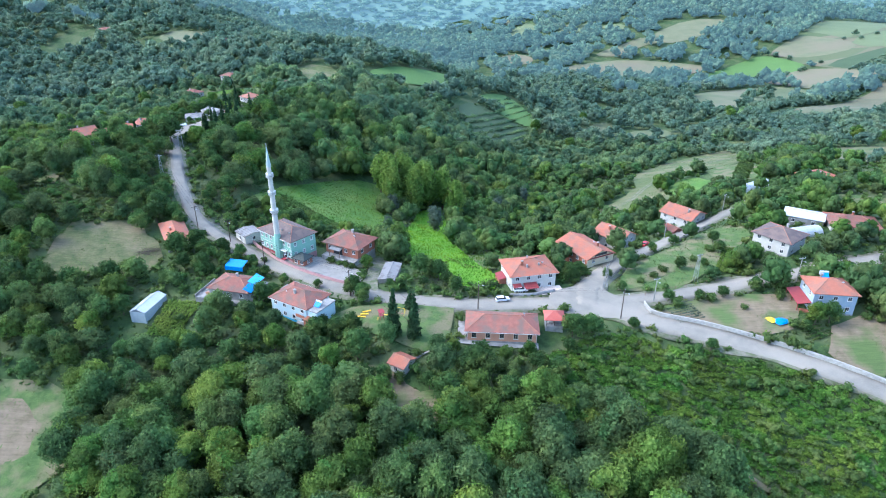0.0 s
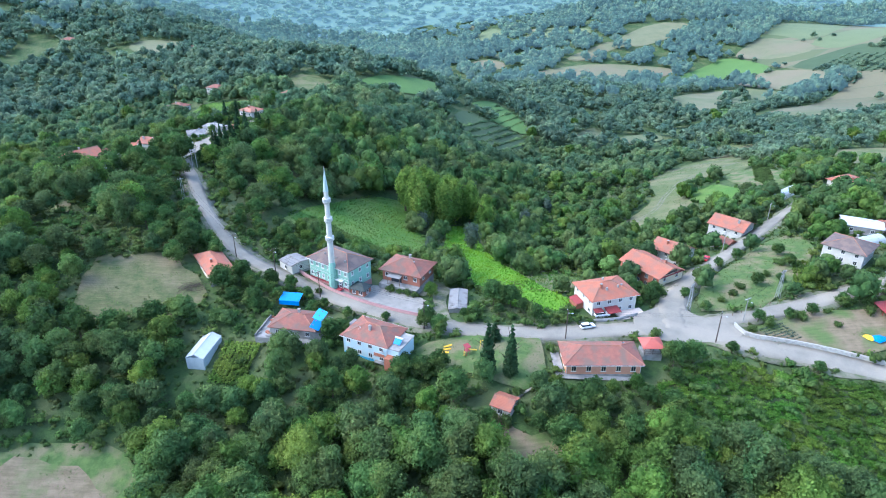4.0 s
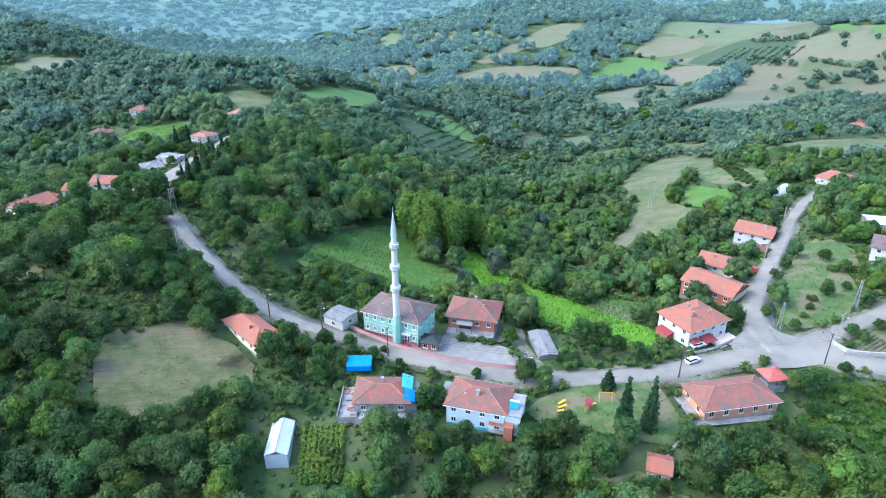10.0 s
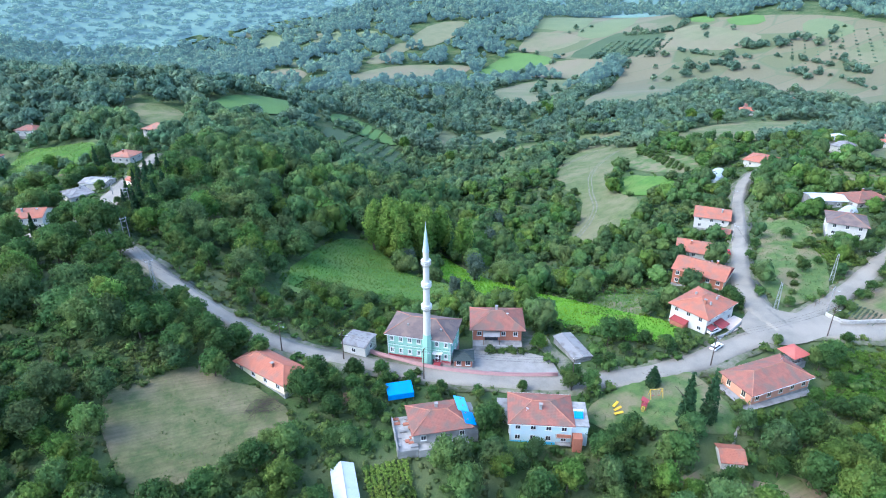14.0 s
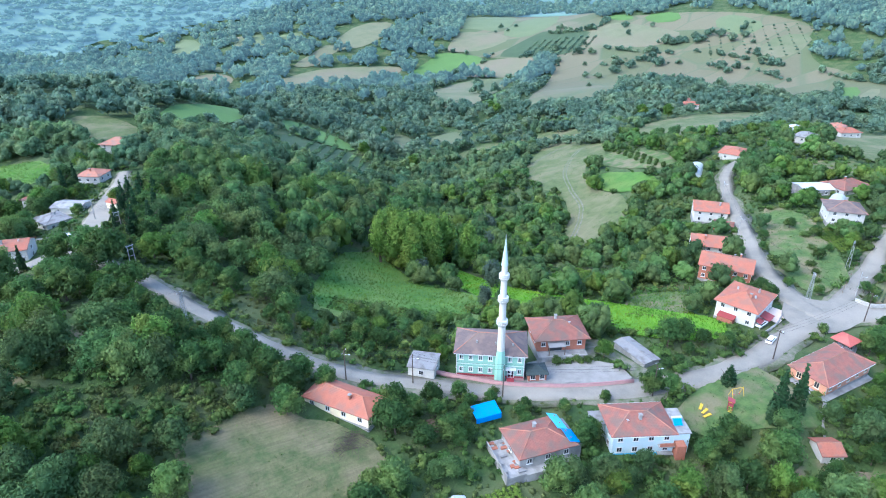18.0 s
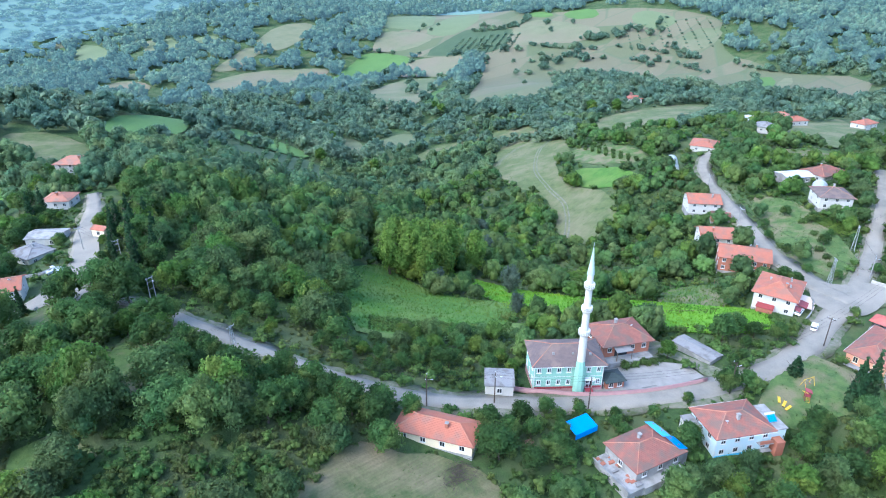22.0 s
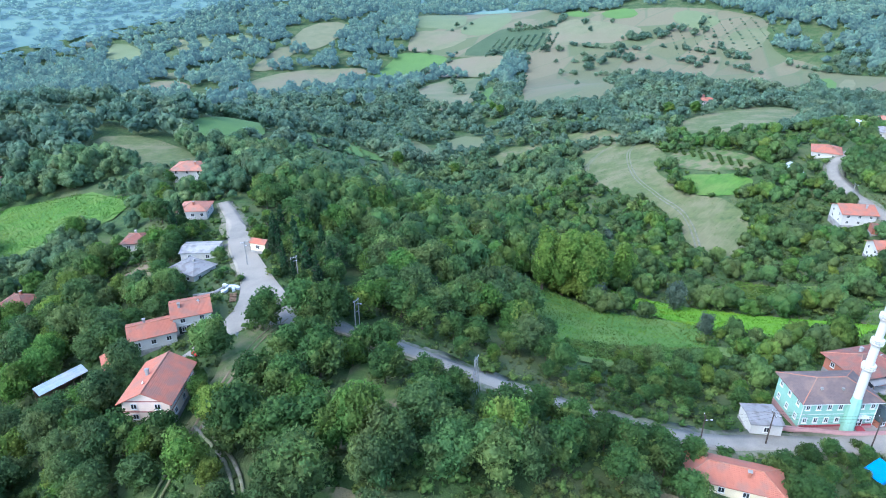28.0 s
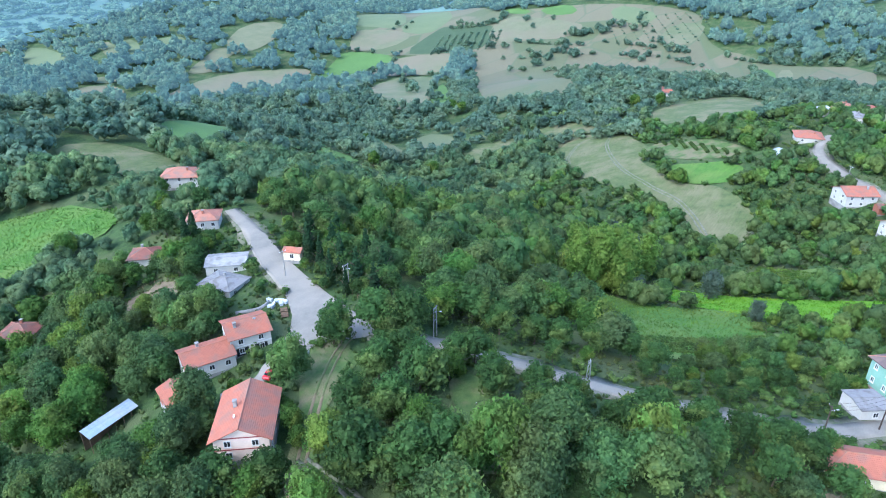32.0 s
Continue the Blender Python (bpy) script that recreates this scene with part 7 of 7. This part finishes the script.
# garden house: lean-to, solar heater
plate("lean_to", [(-5.75, -4.6, 2.9), (-9.4, -4.6, 2.3), (-9.4, 5.0, 2.3), (-5.75, 5.0, 2.9)], 0.12, "red_metal", garden_house, "maroon porch roof")
for py in (-4.2, 0.2, 4.6):
    bar("post", (-9.1, py, -2.4), (-9.1, py, 2.22), 0.1, "red_paint", garden_house)
block("porch_floor", (-9.4, -5.75, -4.6, 5.0, -2.5, -0.1), "brick", garden_house)
plate("solar_panel", [(-2.2, 1.0, 8.2), (-0.2, 1.0, 8.2), (-0.2, 2.4, 9.2), (-2.2, 2.4, 9.2)], 0.08, "tarp", garden_house, "blue solar panel on the roof")
block("tank", (-2.4, 0.0, 2.45, 3.0, 8.4, 9.5), "metal_white", garden_house)
block("blue_fence", (-4.5, 5.5, 16.0, 16.1, 0.6, 2.0), "tarp", garden_house, "bright blue sheet fence")

# ---- hamlet details ----
# The wall is closed; dark sheets imitate the shade of two open bays.
for u in (-2.1, 2.1):
    block("garage_opening", (u - 1.4, u + 1.4, -4.53, -4.504, -0.6, 2.0), "glass", hamlet_farm, "dark panel imitating a shaded ground floor bay")
block("eave_band", (-4.52, 4.52, -4.56, -4.504, 2.3, 2.5), "frame", hamlet_farm)
# ---- brick house porch ----
block("terrace", (-6.6, 6.6, -7.6, -5.08, -2.0, -0.2), "concrete", brick_house, "raised concrete terrace")
# Porch shade as a dark sheet on the solid front wall.
block("porch_opening", (-3.4, 0.2, -5.06, -5.004, 0.0, 2.4), "glass", brick_house, "dark panel imitating a shaded porch")
plate("porch_roof", [(-3.9, -5.01, 3.0), (-3.9, -7.2, 2.5), (0.7, -7.2, 2.5), (0.7, -5.01, 3.0)], 0.1, "sheet", brick_house, "grey sheet porch roof")
for px in (-3.7, 0.5):
    bar("post", (px, -7.0, -0.2), (px, -7.0, 2.45), 0.09, "wood", brick_house)
block("porch", (6.32, 8.2, -3.4, 3.4, -3.0, 0.0), "concrete", hamlet_house)
plate("porch_roof", [(6.3, -3.6, 2.7), (8.4, -3.6, 2.2), (8.4, 3.6, 2.2), (6.3, 3.6, 2.7)], 0.1, "tile_old", hamlet_house)
block("band", (-6.34, 6.32, -4.74, -4.704, 2.4, 2.6), "red_metal", hamlet_house, "thin red band between storeys")
block("band", (-6.36, -6.304, -4.7, 4.7, 2.4, 2.6), "red_metal", hamlet_house, "thin red band between storeys")
block("band", (-6.36, -6.304, -4.7, 4.7, 4.9, 5.1), "red_metal", hamlet_house, "thin red band under the gable")


open_shed = thing("shed", -178.4, 318.4, gz(-178.4, 318.4), 14, "long low open shed with pale blue sheet roof", "shed")
for k in range(6):
    u = -5.7 + 1.9 * k
    plate("roof_sheet", [(u + 0.01, -1.4, 2.6), (u + 1.89, -1.4, 2.6), (u + 1.89, 1.4, 3.5), (u + 0.01, 1.4, 3.5)], 0.05, "sheet_blue", open_shed)
    for py, pz in ((-1.3, 2.6), (1.3, 3.4)):
        bar("post", (u + 0.1, py, -1.5), (u + 0.1, py, pz), 0.07, "wood", open_shed)
block("back_wall", (-5.6, 5.6, 1.28, 1.38, -1.5, 3.3), "wood", open_shed)


def cut_stones(x, y):
    rng = random.Random(9)
    for k in range(9):
        px, py = x + rng.uniform(-2.2, 2.2), y + rng.uniform(-2.4, 2.4)
        t = thing("stone_block", px, py, gz(px, py) + 0.2, rng.uniform(0, 180), "pale cut stone slab stacked by the lane", "stone", "stacked stone slabs")
        bm = boxes((-0.8, 0.8, -0.45, 0.45, -0.3, 0.5))
        bmesh.ops.bevel(bm, geom=bm.edges[:], offset=0.06, segments=1, affect="EDGES")
        part("slab", bm, MAT["metal_white"], t)


cut_stones(-133.2, 325)


def log_pile(x, y, turn, n, label, name="log_pile", spread=2.2):
    rng = random.Random(int(x * 3))
    t = thing(name, x, y, gz(x, y), turn, label, "wood pile")
    for k in range(n):
        row = 0 if k < n * 0.5 else 1 if k < n * 0.8 else 2
        u = rng.uniform(-spread, spread) * (1 - 0.25 * row)
        a = rng.uniform(-0.5, 0.5)
        bar("log", (u - math.sin(a), -0.9 * math.cos(a), 0.14 + row * 0.27), (u + math.sin(a), 0.9 * math.cos(a), 0.14 + row * 0.27), rng.uniform(0.1, 0.17), "wood", t)


log_pile(-134.8, 318.4, 60, 22, "heap of brown firewood logs by the lane")
brush = thing("brush_pile", -96.5, 188.5, gz(-96.5, 188.5), 20, "heap of dark cut brushwood at the field edge", "wood pile")
for k in range(90):
    rng = random.Random(500 + k)
    u, v = rng.gauss(0, 2.1), rng.gauss(0, 1.4)
    a, r = rng.uniform(0, 3.14), rng.uniform(0.9, 1.9)
    h = 0.2 + 0.9 * max(0, 1 - math.hypot(u, v) / 3.6) * rng.random()
    bar("branch", (u - r * math.cos(a), v - r * math.sin(a), h + rng.uniform(-0.15, 0.2)), (u + r * math.cos(a), v + r * math.sin(a), h + rng.uniform(-0.1, 0.4)), rng.uniform(0.03, 0.07), "dark_wood", brush, 0.02, "", 4)
log_pile(-77.5, 184.5, 70, 18, "loose pile of timber and rubble among trees", "timber_pile", 2.6)


# ---- cars ----
def car(x, y, turn, paint, label, estate=True, length=4.3):
    z = gz(x, y) + 0.2
    t = thing("car", x, y, z, turn, label, "car")
    L = length / 2
    prof = [(-L, 0.35), (-L, 0.80), (-L + 0.15, 0.98), (L * 0.42, 1.0), (L - 0.15, 0.86), (L, 0.7), (L, 0.35)]
    bm = bmesh.new()
    sides = [[bm.verts.new((px, s * 0.84, pz)) for px, pz in prof] for s in (-1, 1)]
    for k in range(len(prof)):
        j = (k + 1) % len(prof)
        bm.faces.new((sides[0][k], sides[0][j], sides[1][j], sides[1][k]))
    bm.faces.new(sides[0][::-1])
    bm.faces.new(sides[1])
    bmesh.ops.recalc_face_normals(bm, faces=bm.faces)
    bmesh.ops.bevel(bm, geom=bm.edges[:], offset=0.06, segments=2, affect="EDGES")
    body = part("body", bm, MAT[paint], t)
    back = -L + (0.2 if estate else 0.8)
    bm = bmesh.new()
    lo = [bm.verts.new(p) for p in ((back - 0.08, -0.76, 0.99), (L * 0.45, -0.76, 0.99), (L * 0.45, 0.76, 0.99), (back - 0.08, 0.76, 0.99))]
    hi = [bm.verts.new(p) for p in ((back + 0.15, -0.62, 1.44), (L * 0.12, -0.62, 1.44), (L * 0.12, 0.62, 1.44), (back + 0.15, 0.62, 1.44))]
    for i in range(4):
        j = (i + 1) % 4
        bm.faces.new((lo[i], lo[j], hi[j], hi[i]))
    bm.faces.new(hi)
    bm.faces.new(lo[::-1])
    part("cabin_glass", bm, MAT["glass"], t, "dark car glass")
    bm = boxes((back + 0.1, L * 0.15, -0.65, 0.65, 1.444, 1.5))
    bmesh.ops.bevel(bm, geom=bm.edges[:], offset=0.025, segments=1, affect="EDGES")
    part("roof", bm, MAT[paint], t)
    for wx in (-L * 0.6, L * 0.62):
        for s in (-1, 1):
            bm = bmesh.new()
            tube(bm, (wx, s * 0.66, 0.31), (wx, s * 0.87, 0.31), 0.31, None, 14)
            wheel = part("wheel", bm, MAT["rubber"], t)
            bm = bmesh.new()
            tube(bm, (wx, s * 0.86, 0.31), (wx, s * 0.885, 0.31), 0.19, None, 12)
            part("rim", bm, MAT["steel"], wheel)
    for s in (-1, 1):
        block("headlight", (L - 0.03, L + 0.015, s * 0.62 - 0.16, s * 0.62 + 0.16, 0.58, 0.74), "frame", body)
        block("tail_light", (-L - 0.012, -L + 0.03, s * 0.68 - 0.1, s * 0.68 + 0.1, 0.6, 0.85), "red_paint", body)


car(18.8, 162.3, 12, "car_white", "white estate car parked beside the road")
car(24.9, 168.6, 5, "car_white", "white van parked under the maroon awning", True, 4.5)
car(-152.2, 299.0, 25, "car_red", "red hatchback parked on the hamlet lane", False, 3.9)
car(75.0, 207.4, 50, "car_red", "rusty red pick-up beside the lane", False, 4.2)
car(106, 176.5, 60, "car_white", "grey-white car under the house on pillars", True, 4.2)


# ---- poles and cables ----
TOPS = {}


def pole(key, x, y, kind, h=9.0, turn=0):
    z = gz(x, y)
    mat = {"wood": "dark_wood", "concrete": "concrete", "lattice": "steel", "frame": "concrete"}[kind]
    label = {"wood": "dark wooden utility pole with a crossarm", "concrete": "grey concrete utility pole with a crossarm", "lattice": "grey steel lattice power mast", "frame": "pale double-post power frame"}[kind]
    t = thing("utility_pole", x, y, z, turn, label, "utility pole", "power line poles")
    if kind == "lattice":
        w0, w1 = 0.55, 0.2
        for sx in (-1, 1):
            for sy in (-1, 1):
                bar("leg", (sx * w0, sy * w0, -0.3), (sx * w1, sy * w1, h), 0.06, mat, t)
        for k in range(7):
            a, b = k / 7, (k + 1) / 7
            wa, wb = w0 + (w1 - w0) * a, w0 + (w1 - w0) * b
            for s in (-1, 1):
                f = 1 if k % 2 else -1
                bar("brace", (-f * wa, s * wa, h * a), (f * wb, s * wb, h * b), 0.035, mat, t, None, "", 4)
                bar("brace", (s * wa, -f * wa, h * a), (s * wb, f * wb, h * b), 0.035, mat, t, None, "", 4)
    elif kind == "frame":
        for sx in (-0.9, 0.9):
            bar("post", (sx, 0, -0.3), (sx * 0.85, 0, h), 0.16, mat, t, 0.11)
        for zz in (h * 0.55, h * 0.8):
            block("rail", (-0.95, 0.95, -0.05, 0.05, zz, zz + 0.14), mat, t)
    else:
        bar("post", (0, 0, -0.3), (0, 0, h), 0.17, mat, t, 0.11, "", 8)
    arm = block("crossarm", (-1.1, 1.1, -0.06, 0.06, h - 0.5, h - 0.36), "steel" if kind != "wood" else "dark_wood", t)
    pts = []
    for px in (-1.0, 0.0, 1.0):
        bm = bmesh.new()
        lathe(bm, [(0.03, h - 0.36), (0.09, h - 0.3), (0.05, h - 0.24), (0.09, h - 0.18), (0.04, h - 0.1)], 8, (px, 0))
        part("insulator", bm, MAT["metal_white"], arm)
        pts.append(t.matrix_world @ Vector((px, 0, h - 0.12)))
    if kind != "lattice":
        bar("lamp_arm", (0, 0, h - 1.2), (0.0, -1.1, h - 0.9), 0.03, "steel", t)
        block("lamp", (-0.12, 0.12, -1.55, -1.08, h - 0.97, h - 0.87), "metal_white", t, "street lamp head")
    TOPS[key] = pts


for key, x, y, kind, h, turn in (("mos", -57.4, 184.6, "wood", 9, 45), ("play", -26.9, 165.2, "wood", 9, 60), ("sch", 11.2, 157.2, "wood", 9, 85), ("junc", 51.8, 153.2, "wood", 9.5, 60), ("gard", 63.6, 161.4, "concrete", 8, 20), ("mast", 79.4, 171.6, "lattice", 9.5, 20), ("cor", 51.0, 169.2, "lattice", 9, 45), ("lane1", 84, 213.5, "concrete", 8, 45), ("lane2", 118, 243, "concrete", 8, 45), ("bend", -113.4, 246.4, "lattice", 9, 20), ("cot", -86.8, 208.0, "wood", 8.5, 40), ("shed", -73.0, 199.9, "wood", 8.5, 45), ("hill", -142.2, 251.6, "wood", 9.5, 60), ("fork", -118.8, 282.6, "frame", 8, 20), ("ham", -117.4, 315, "frame", 8, 5), ("top", -122.4, 335.2, "concrete", 8, -5), ("right", 109, 168.4, "concrete", 8, 15)):
    pole(key, x, y, kind, h, turn)


def cables(a, b, sag=0.9):
    for k, (p, q) in enumerate(zip(TOPS[a], TOPS[b])):
        bm = bmesh.new()
        pts = []
        for i in range(13):
            s = i / 12
            c = p.lerp(q, s)
            c.z -= sag * 4 * s * (1 - s)
            pts.append(c)
        rings = []
        for c in pts:
            rings.append([bm.verts.new(c + Vector((0.018 * math.cos(t) , 0.018 * math.cos(t), 0.018 * math.sin(t)))) for t in (0, 2.1, 4.2)])
        for r0, r1 in zip(rings, rings[1:]):
            for i in range(3):
                bm.faces.new((r0[i], r0[(i + 1) % 3], r1[(i + 1) % 3], r1[i]))
        me = bpy.data.meshes.new("cable")
        bm.to_mesh(me)
        bm.free()
        me.materials.append(MAT["rubber"])
        tagged(new("cable", me), "thin dark overhead power cable", "cable", "power line cables")


for a, b in (("mos", "play"), ("play", "sch"), ("sch", "junc"), ("junc", "gard"), ("gard", "mast"), ("mast", "right"), ("junc", "cor"), ("cor", "lane1"), ("lane1", "lane2"), ("mos", "shed"), ("shed", "cot"), ("cot", "bend"), ("bend", "fork"), ("bend", "hill"), ("fork", "ham"), ("ham", "top")):
    cables(a, b)


# ---- playground ----
slide = thing("playground_slide", -16.4, 151.6, gz(-16.4, 151.6) + 0.12, 30, "red and yellow children's slide on trodden grass", "slide")
for px in (-0.5, 0.5):
    for py in (-0.5, 0.5):
        bar("post", (px, py, -0.2), (px, py, 2.6), 0.06, "red_paint", slide)
block("platform", (-0.6, 0.6, -0.6, 0.6, 1.3, 1.4), "red_paint", slide)
plate("chute", [(0.6, -0.35, 1.45), (3.2, -0.35, 0.25), (3.2, 0.35, 0.25), (0.6, 0.35, 1.45)], 0.08, "yellow_paint", slide, "yellow chute")
plate("roof", [(-0.8, -0.8, 2.5), (0.8, -0.8, 2.5), (0.8, 0.8, 2.9), (-0.8, 0.8, 2.9)], 0.1, "red_paint", slide)
for k in range(5):
    bar("rung", (-0.62 - 0.12 * (5 - k), -0.4, 0.2 + 0.24 * k), (-0.62 - 0.12 * (5 - k), 0.4, 0.2 + 0.24 * k), 0.03, "yellow_paint", slide)
swing = thing("swing_set", -11.2, 153.4, gz(-11.2, 153.4) + 0.12, 70, "yellow steel swing frame on grass", "swing")
for py in (-1.5, 1.5):
    for s in (-1, 1):
        bar("leg", (s * 0.9, py, -0.2), (0, py, 2.3), 0.05, "yellow_paint", swing)
bar("beam", (0, -1.6, 2.3), (0, 1.6, 2.3), 0.05, "yellow_paint", swing)
for py in (-0.7, 0.7):
    seat = block("seat", (-0.12, 0.12, py - 0.25, py + 0.25, 0.5, 0.55), "red_paint", swing)
    for d in (-0.2, 0.2):
        bar("chain", (0, py + d, 0.55), (0, py + d, 2.28), 0.015, "steel", seat)
for px, py, turn in ((-21.5, 154.6, 8), (-21.0, 156.0, 24), (-22.2, 153.4, -6)):
    b = thing("bench", px, py, gz(px, py) + 0.1, turn, "low bench of faded yellow planks on the playground", "bench", "playground benches")
    for k in range(3):
        block("plank", (-1.2, 1.2, -0.3 + k * 0.21, -0.12 + k * 0.21, 0.34 + 0.01 * k, 0.39 + 0.01 * k), "yellow_paint", b)
    for sx in (-0.9, 0.9):
        block("leg", (sx - 0.05, sx + 0.05, -0.26, 0.26, -0.1, 0.336), "wood", b)
for px, py, turn, n in ((-23.5, 148.6, 15, 5), (-19.6, 146.0, 70, 4)):
    heap = thing("timber_pile", px, py, gz(px, py) + 0.1, turn, "few weathered boards lying loose on the grass", "wood pile")
    for k in range(n):
        bar("board", (-1.3 + 0.2 * k, -0.5 + 0.27 * k, 0.05), (1.2 + 0.1 * k, -0.35 + 0.22 * k, 0.12), 0.07, "wood", heap)
draped("pavement", [(4.6, 140.6), (26.4, 138.9), (26.6, 141.6), (7.2, 143.2), (7.6, 150.6), (5.4, 150.8)], MAT["concrete"], "worn concrete apron along the school front", 0.2, 1.5, "pavement", smooth_edge=0)
wood_sign = thing("notice_board", -143.5, 297.2, gz(-143.5, 297.2), 30, "small white notice board on a post", "sign")
bar("post", (0, 0, -0.2), (0, 0, 1.6), 0.05, "steel", wood_sign)
block("board", (-0.5, 0.5, -0.03, 0.03, 1.0, 1.7), "frame", wood_sign)

gazebo = thing("gazebo", 31.9, 149.4, gz(31.9, 149.4), -4, "open timber gazebo with red tiled roof beside the school", "gazebo")
GAZ = max(0.0, 4.0 - gz(31.9, 149.4))
block("floor_slab", (-2.4, 2.4, -2.2, 2.2, -1.5, GAZ + 0.1), "concrete", gazebo)
for px in (-2.1, 0.0, 2.1):
    for py in (-1.9, 1.9):
        bar("post", (px, py, GAZ + 0.1), (px, py, GAZ + 2.45), 0.08, "dark_wood", gazebo)
for py in (-1.9, 1.9):
    for h in (0.45, 0.9):
        bar("rail", (-2.1, py, GAZ + h), (2.1, py, GAZ + h), 0.05, "dark_wood", gazebo, None, "", 4)
for px in (-2.1, 2.1):
    bar("rail", (px, -1.9, GAZ + 0.9), (px, 1.9, GAZ + 0.9), 0.05, "dark_wood", gazebo, None, "", 4)
block("table", (-0.8, 0.8, -0.4, 0.4, GAZ + 0.78, GAZ + 0.84), "wood", gazebo)
block("table_leg", (-0.1, 0.1, -0.1, 0.1, GAZ + 0.1, GAZ + 0.776), "wood", gazebo)
E_ROOF, A_ROOF = GAZ + 2.4, GAZ + 3.9
for quad in ([(-2.9, -2.7, E_ROOF), (2.9, -2.7, E_ROOF), (0.3, 0, A_ROOF), (-0.3, 0, A_ROOF)], [(2.9, 2.7, E_ROOF), (-2.9, 2.7, E_ROOF), (-0.3, 0, A_ROOF), (0.3, 0, A_ROOF)],
             [(2.9, -2.7, E_ROOF), (2.9, 2.7, E_ROOF), (0.3, 0.01, A_ROOF), (0.3, -0.01, A_ROOF)], [(-2.9, 2.7, E_ROOF), (-2.9, -2.7, E_ROOF), (-0.3, -0.01, A_ROOF), (-0.3, 0.01, A_ROOF)]):
    plate("roof_slope", quad, 0.12, "tile_red", gazebo)

# fences of posts and wire
def fence(pts, label, gap=3.0, h=1.2):
    L = smooth_line(pts, gap)
    t = tagged(new("fence"), label, "fence")
    t.matrix_world = pose(float(L[0][0]), float(L[0][1]), gz(*L[0]))
    inv = t.matrix_world.inverted()
    at = [inv @ Vector((x, y, gz(x, y))) for x, y in L]
    for p in at:
        bar("post", p - Vector((0, 0, 0.2)), p + Vector((0, 0, h)), 0.06, "wood", t)
    for a, b in zip(at, at[1:]):
        bar("rail", a + Vector((0, 0, h * 0.85)), b + Vector((0, 0, h * 0.85)), 0.025, "wood", t, None, "", 4)


fence([(2, 198), (11, 187), (22, 189), (33, 200), (19, 213)], "thin post and wire fence round the small meadow")
fence([(62, 164.5), (72, 167.5), (86, 171)], "low post fence beside the side road")
fence([(-119, 307), (-115, 322), (-112, 338)], "low fence along the wood edge")
fence([(-158, 371), (-147, 371), (-138, 366)], "old fence round vegetable plots")

# garden crops and orchard rows
def crop_rows(name, x, y, turn, rows, length, gap, mat, label, size=0.45, seed=1, step=0.6):
    rng = np.random.default_rng(seed)
    c, s = math.cos(math.radians(turn)), math.sin(math.radians(turn))
    u = np.arange(-length / 2, length / 2, step)
    U, W = np.meshgrid(u, (np.arange(rows) - rows / 2) * gap)
    U, W = U.ravel() + rng.uniform(-0.1, 0.1, U.size), W.ravel()
    X, Y = x + U * c - W * s, y + U * s + W * c
    wood_mesh(name, bush_crowns, X, Y, rng.uniform(0.6, 1.2, len(X)) * size, rng.uniform(0.7, 1.3, len(X)), rng.uniform(0, 6.28, len(X)), MAT[mat], label, "crop")


crop_rows("vegetable_rows", 71, 155.6, 15, 7, 8, 1.1, "leaf_grey", "rows of grey-green cabbages in the garden", 0.22, 2, 0.7)
crop_rows("vegetable_rows", 103.5, 147, 20, 6, 7, 1.2, "leaf_vine", "rows of leafy vegetables by the blue house", 0.25, 3, 0.7)
crop_rows("vegetable_rows", -148, 362, -20, 6, 9, 1.6, "leaf_vine", "rows of beans below the hamlet", 0.3, 4, 0.7)
crop_rows("maize_rows", -78, 157, 80, 8, 14, 1.2, "leaf_lime", "yellowing maize beside the white shed", 0.42, 5, 0.6)
crop_rows("maize_rows", -52, 240, -38, 7, 44, 1.8, "leaf_vine", "standing maize below the meadow", 0.42, 6, 1.3)
crop_rows("maize_rows", 27, 240, 75, 8, 30, 1.8, "leaf_lime", "pale maize in the valley", 0.45, 7, 1.1)
crop_rows("orchard_rows", 62, 578, 62, 5, 84, 8, "leaf_hill", "rows of young orchard trees on the slope", 1.0, 8, 6)
crop_rows("orchard_rows", 45, 502, 55, 7, 84, 8, "leaf_hill", "rows of dark orchard trees on the slope", 1.3, 14, 5)
crop_rows("orchard_rows", 172, 227, -40, 6, 34, 6, "leaf_wood", "rows of young olive-sized trees", 0.8, 9, 5)
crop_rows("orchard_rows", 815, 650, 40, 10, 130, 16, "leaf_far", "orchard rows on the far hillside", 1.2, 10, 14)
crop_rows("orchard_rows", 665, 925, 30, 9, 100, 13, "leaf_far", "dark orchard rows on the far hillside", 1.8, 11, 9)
crop_rows("maize_rows", 96, 184, 60, 7, 20, 1.3, "leaf_lime", "strip of yellowing maize in the paddock", 0.4, 12, 0.8)
stones_on_wall()
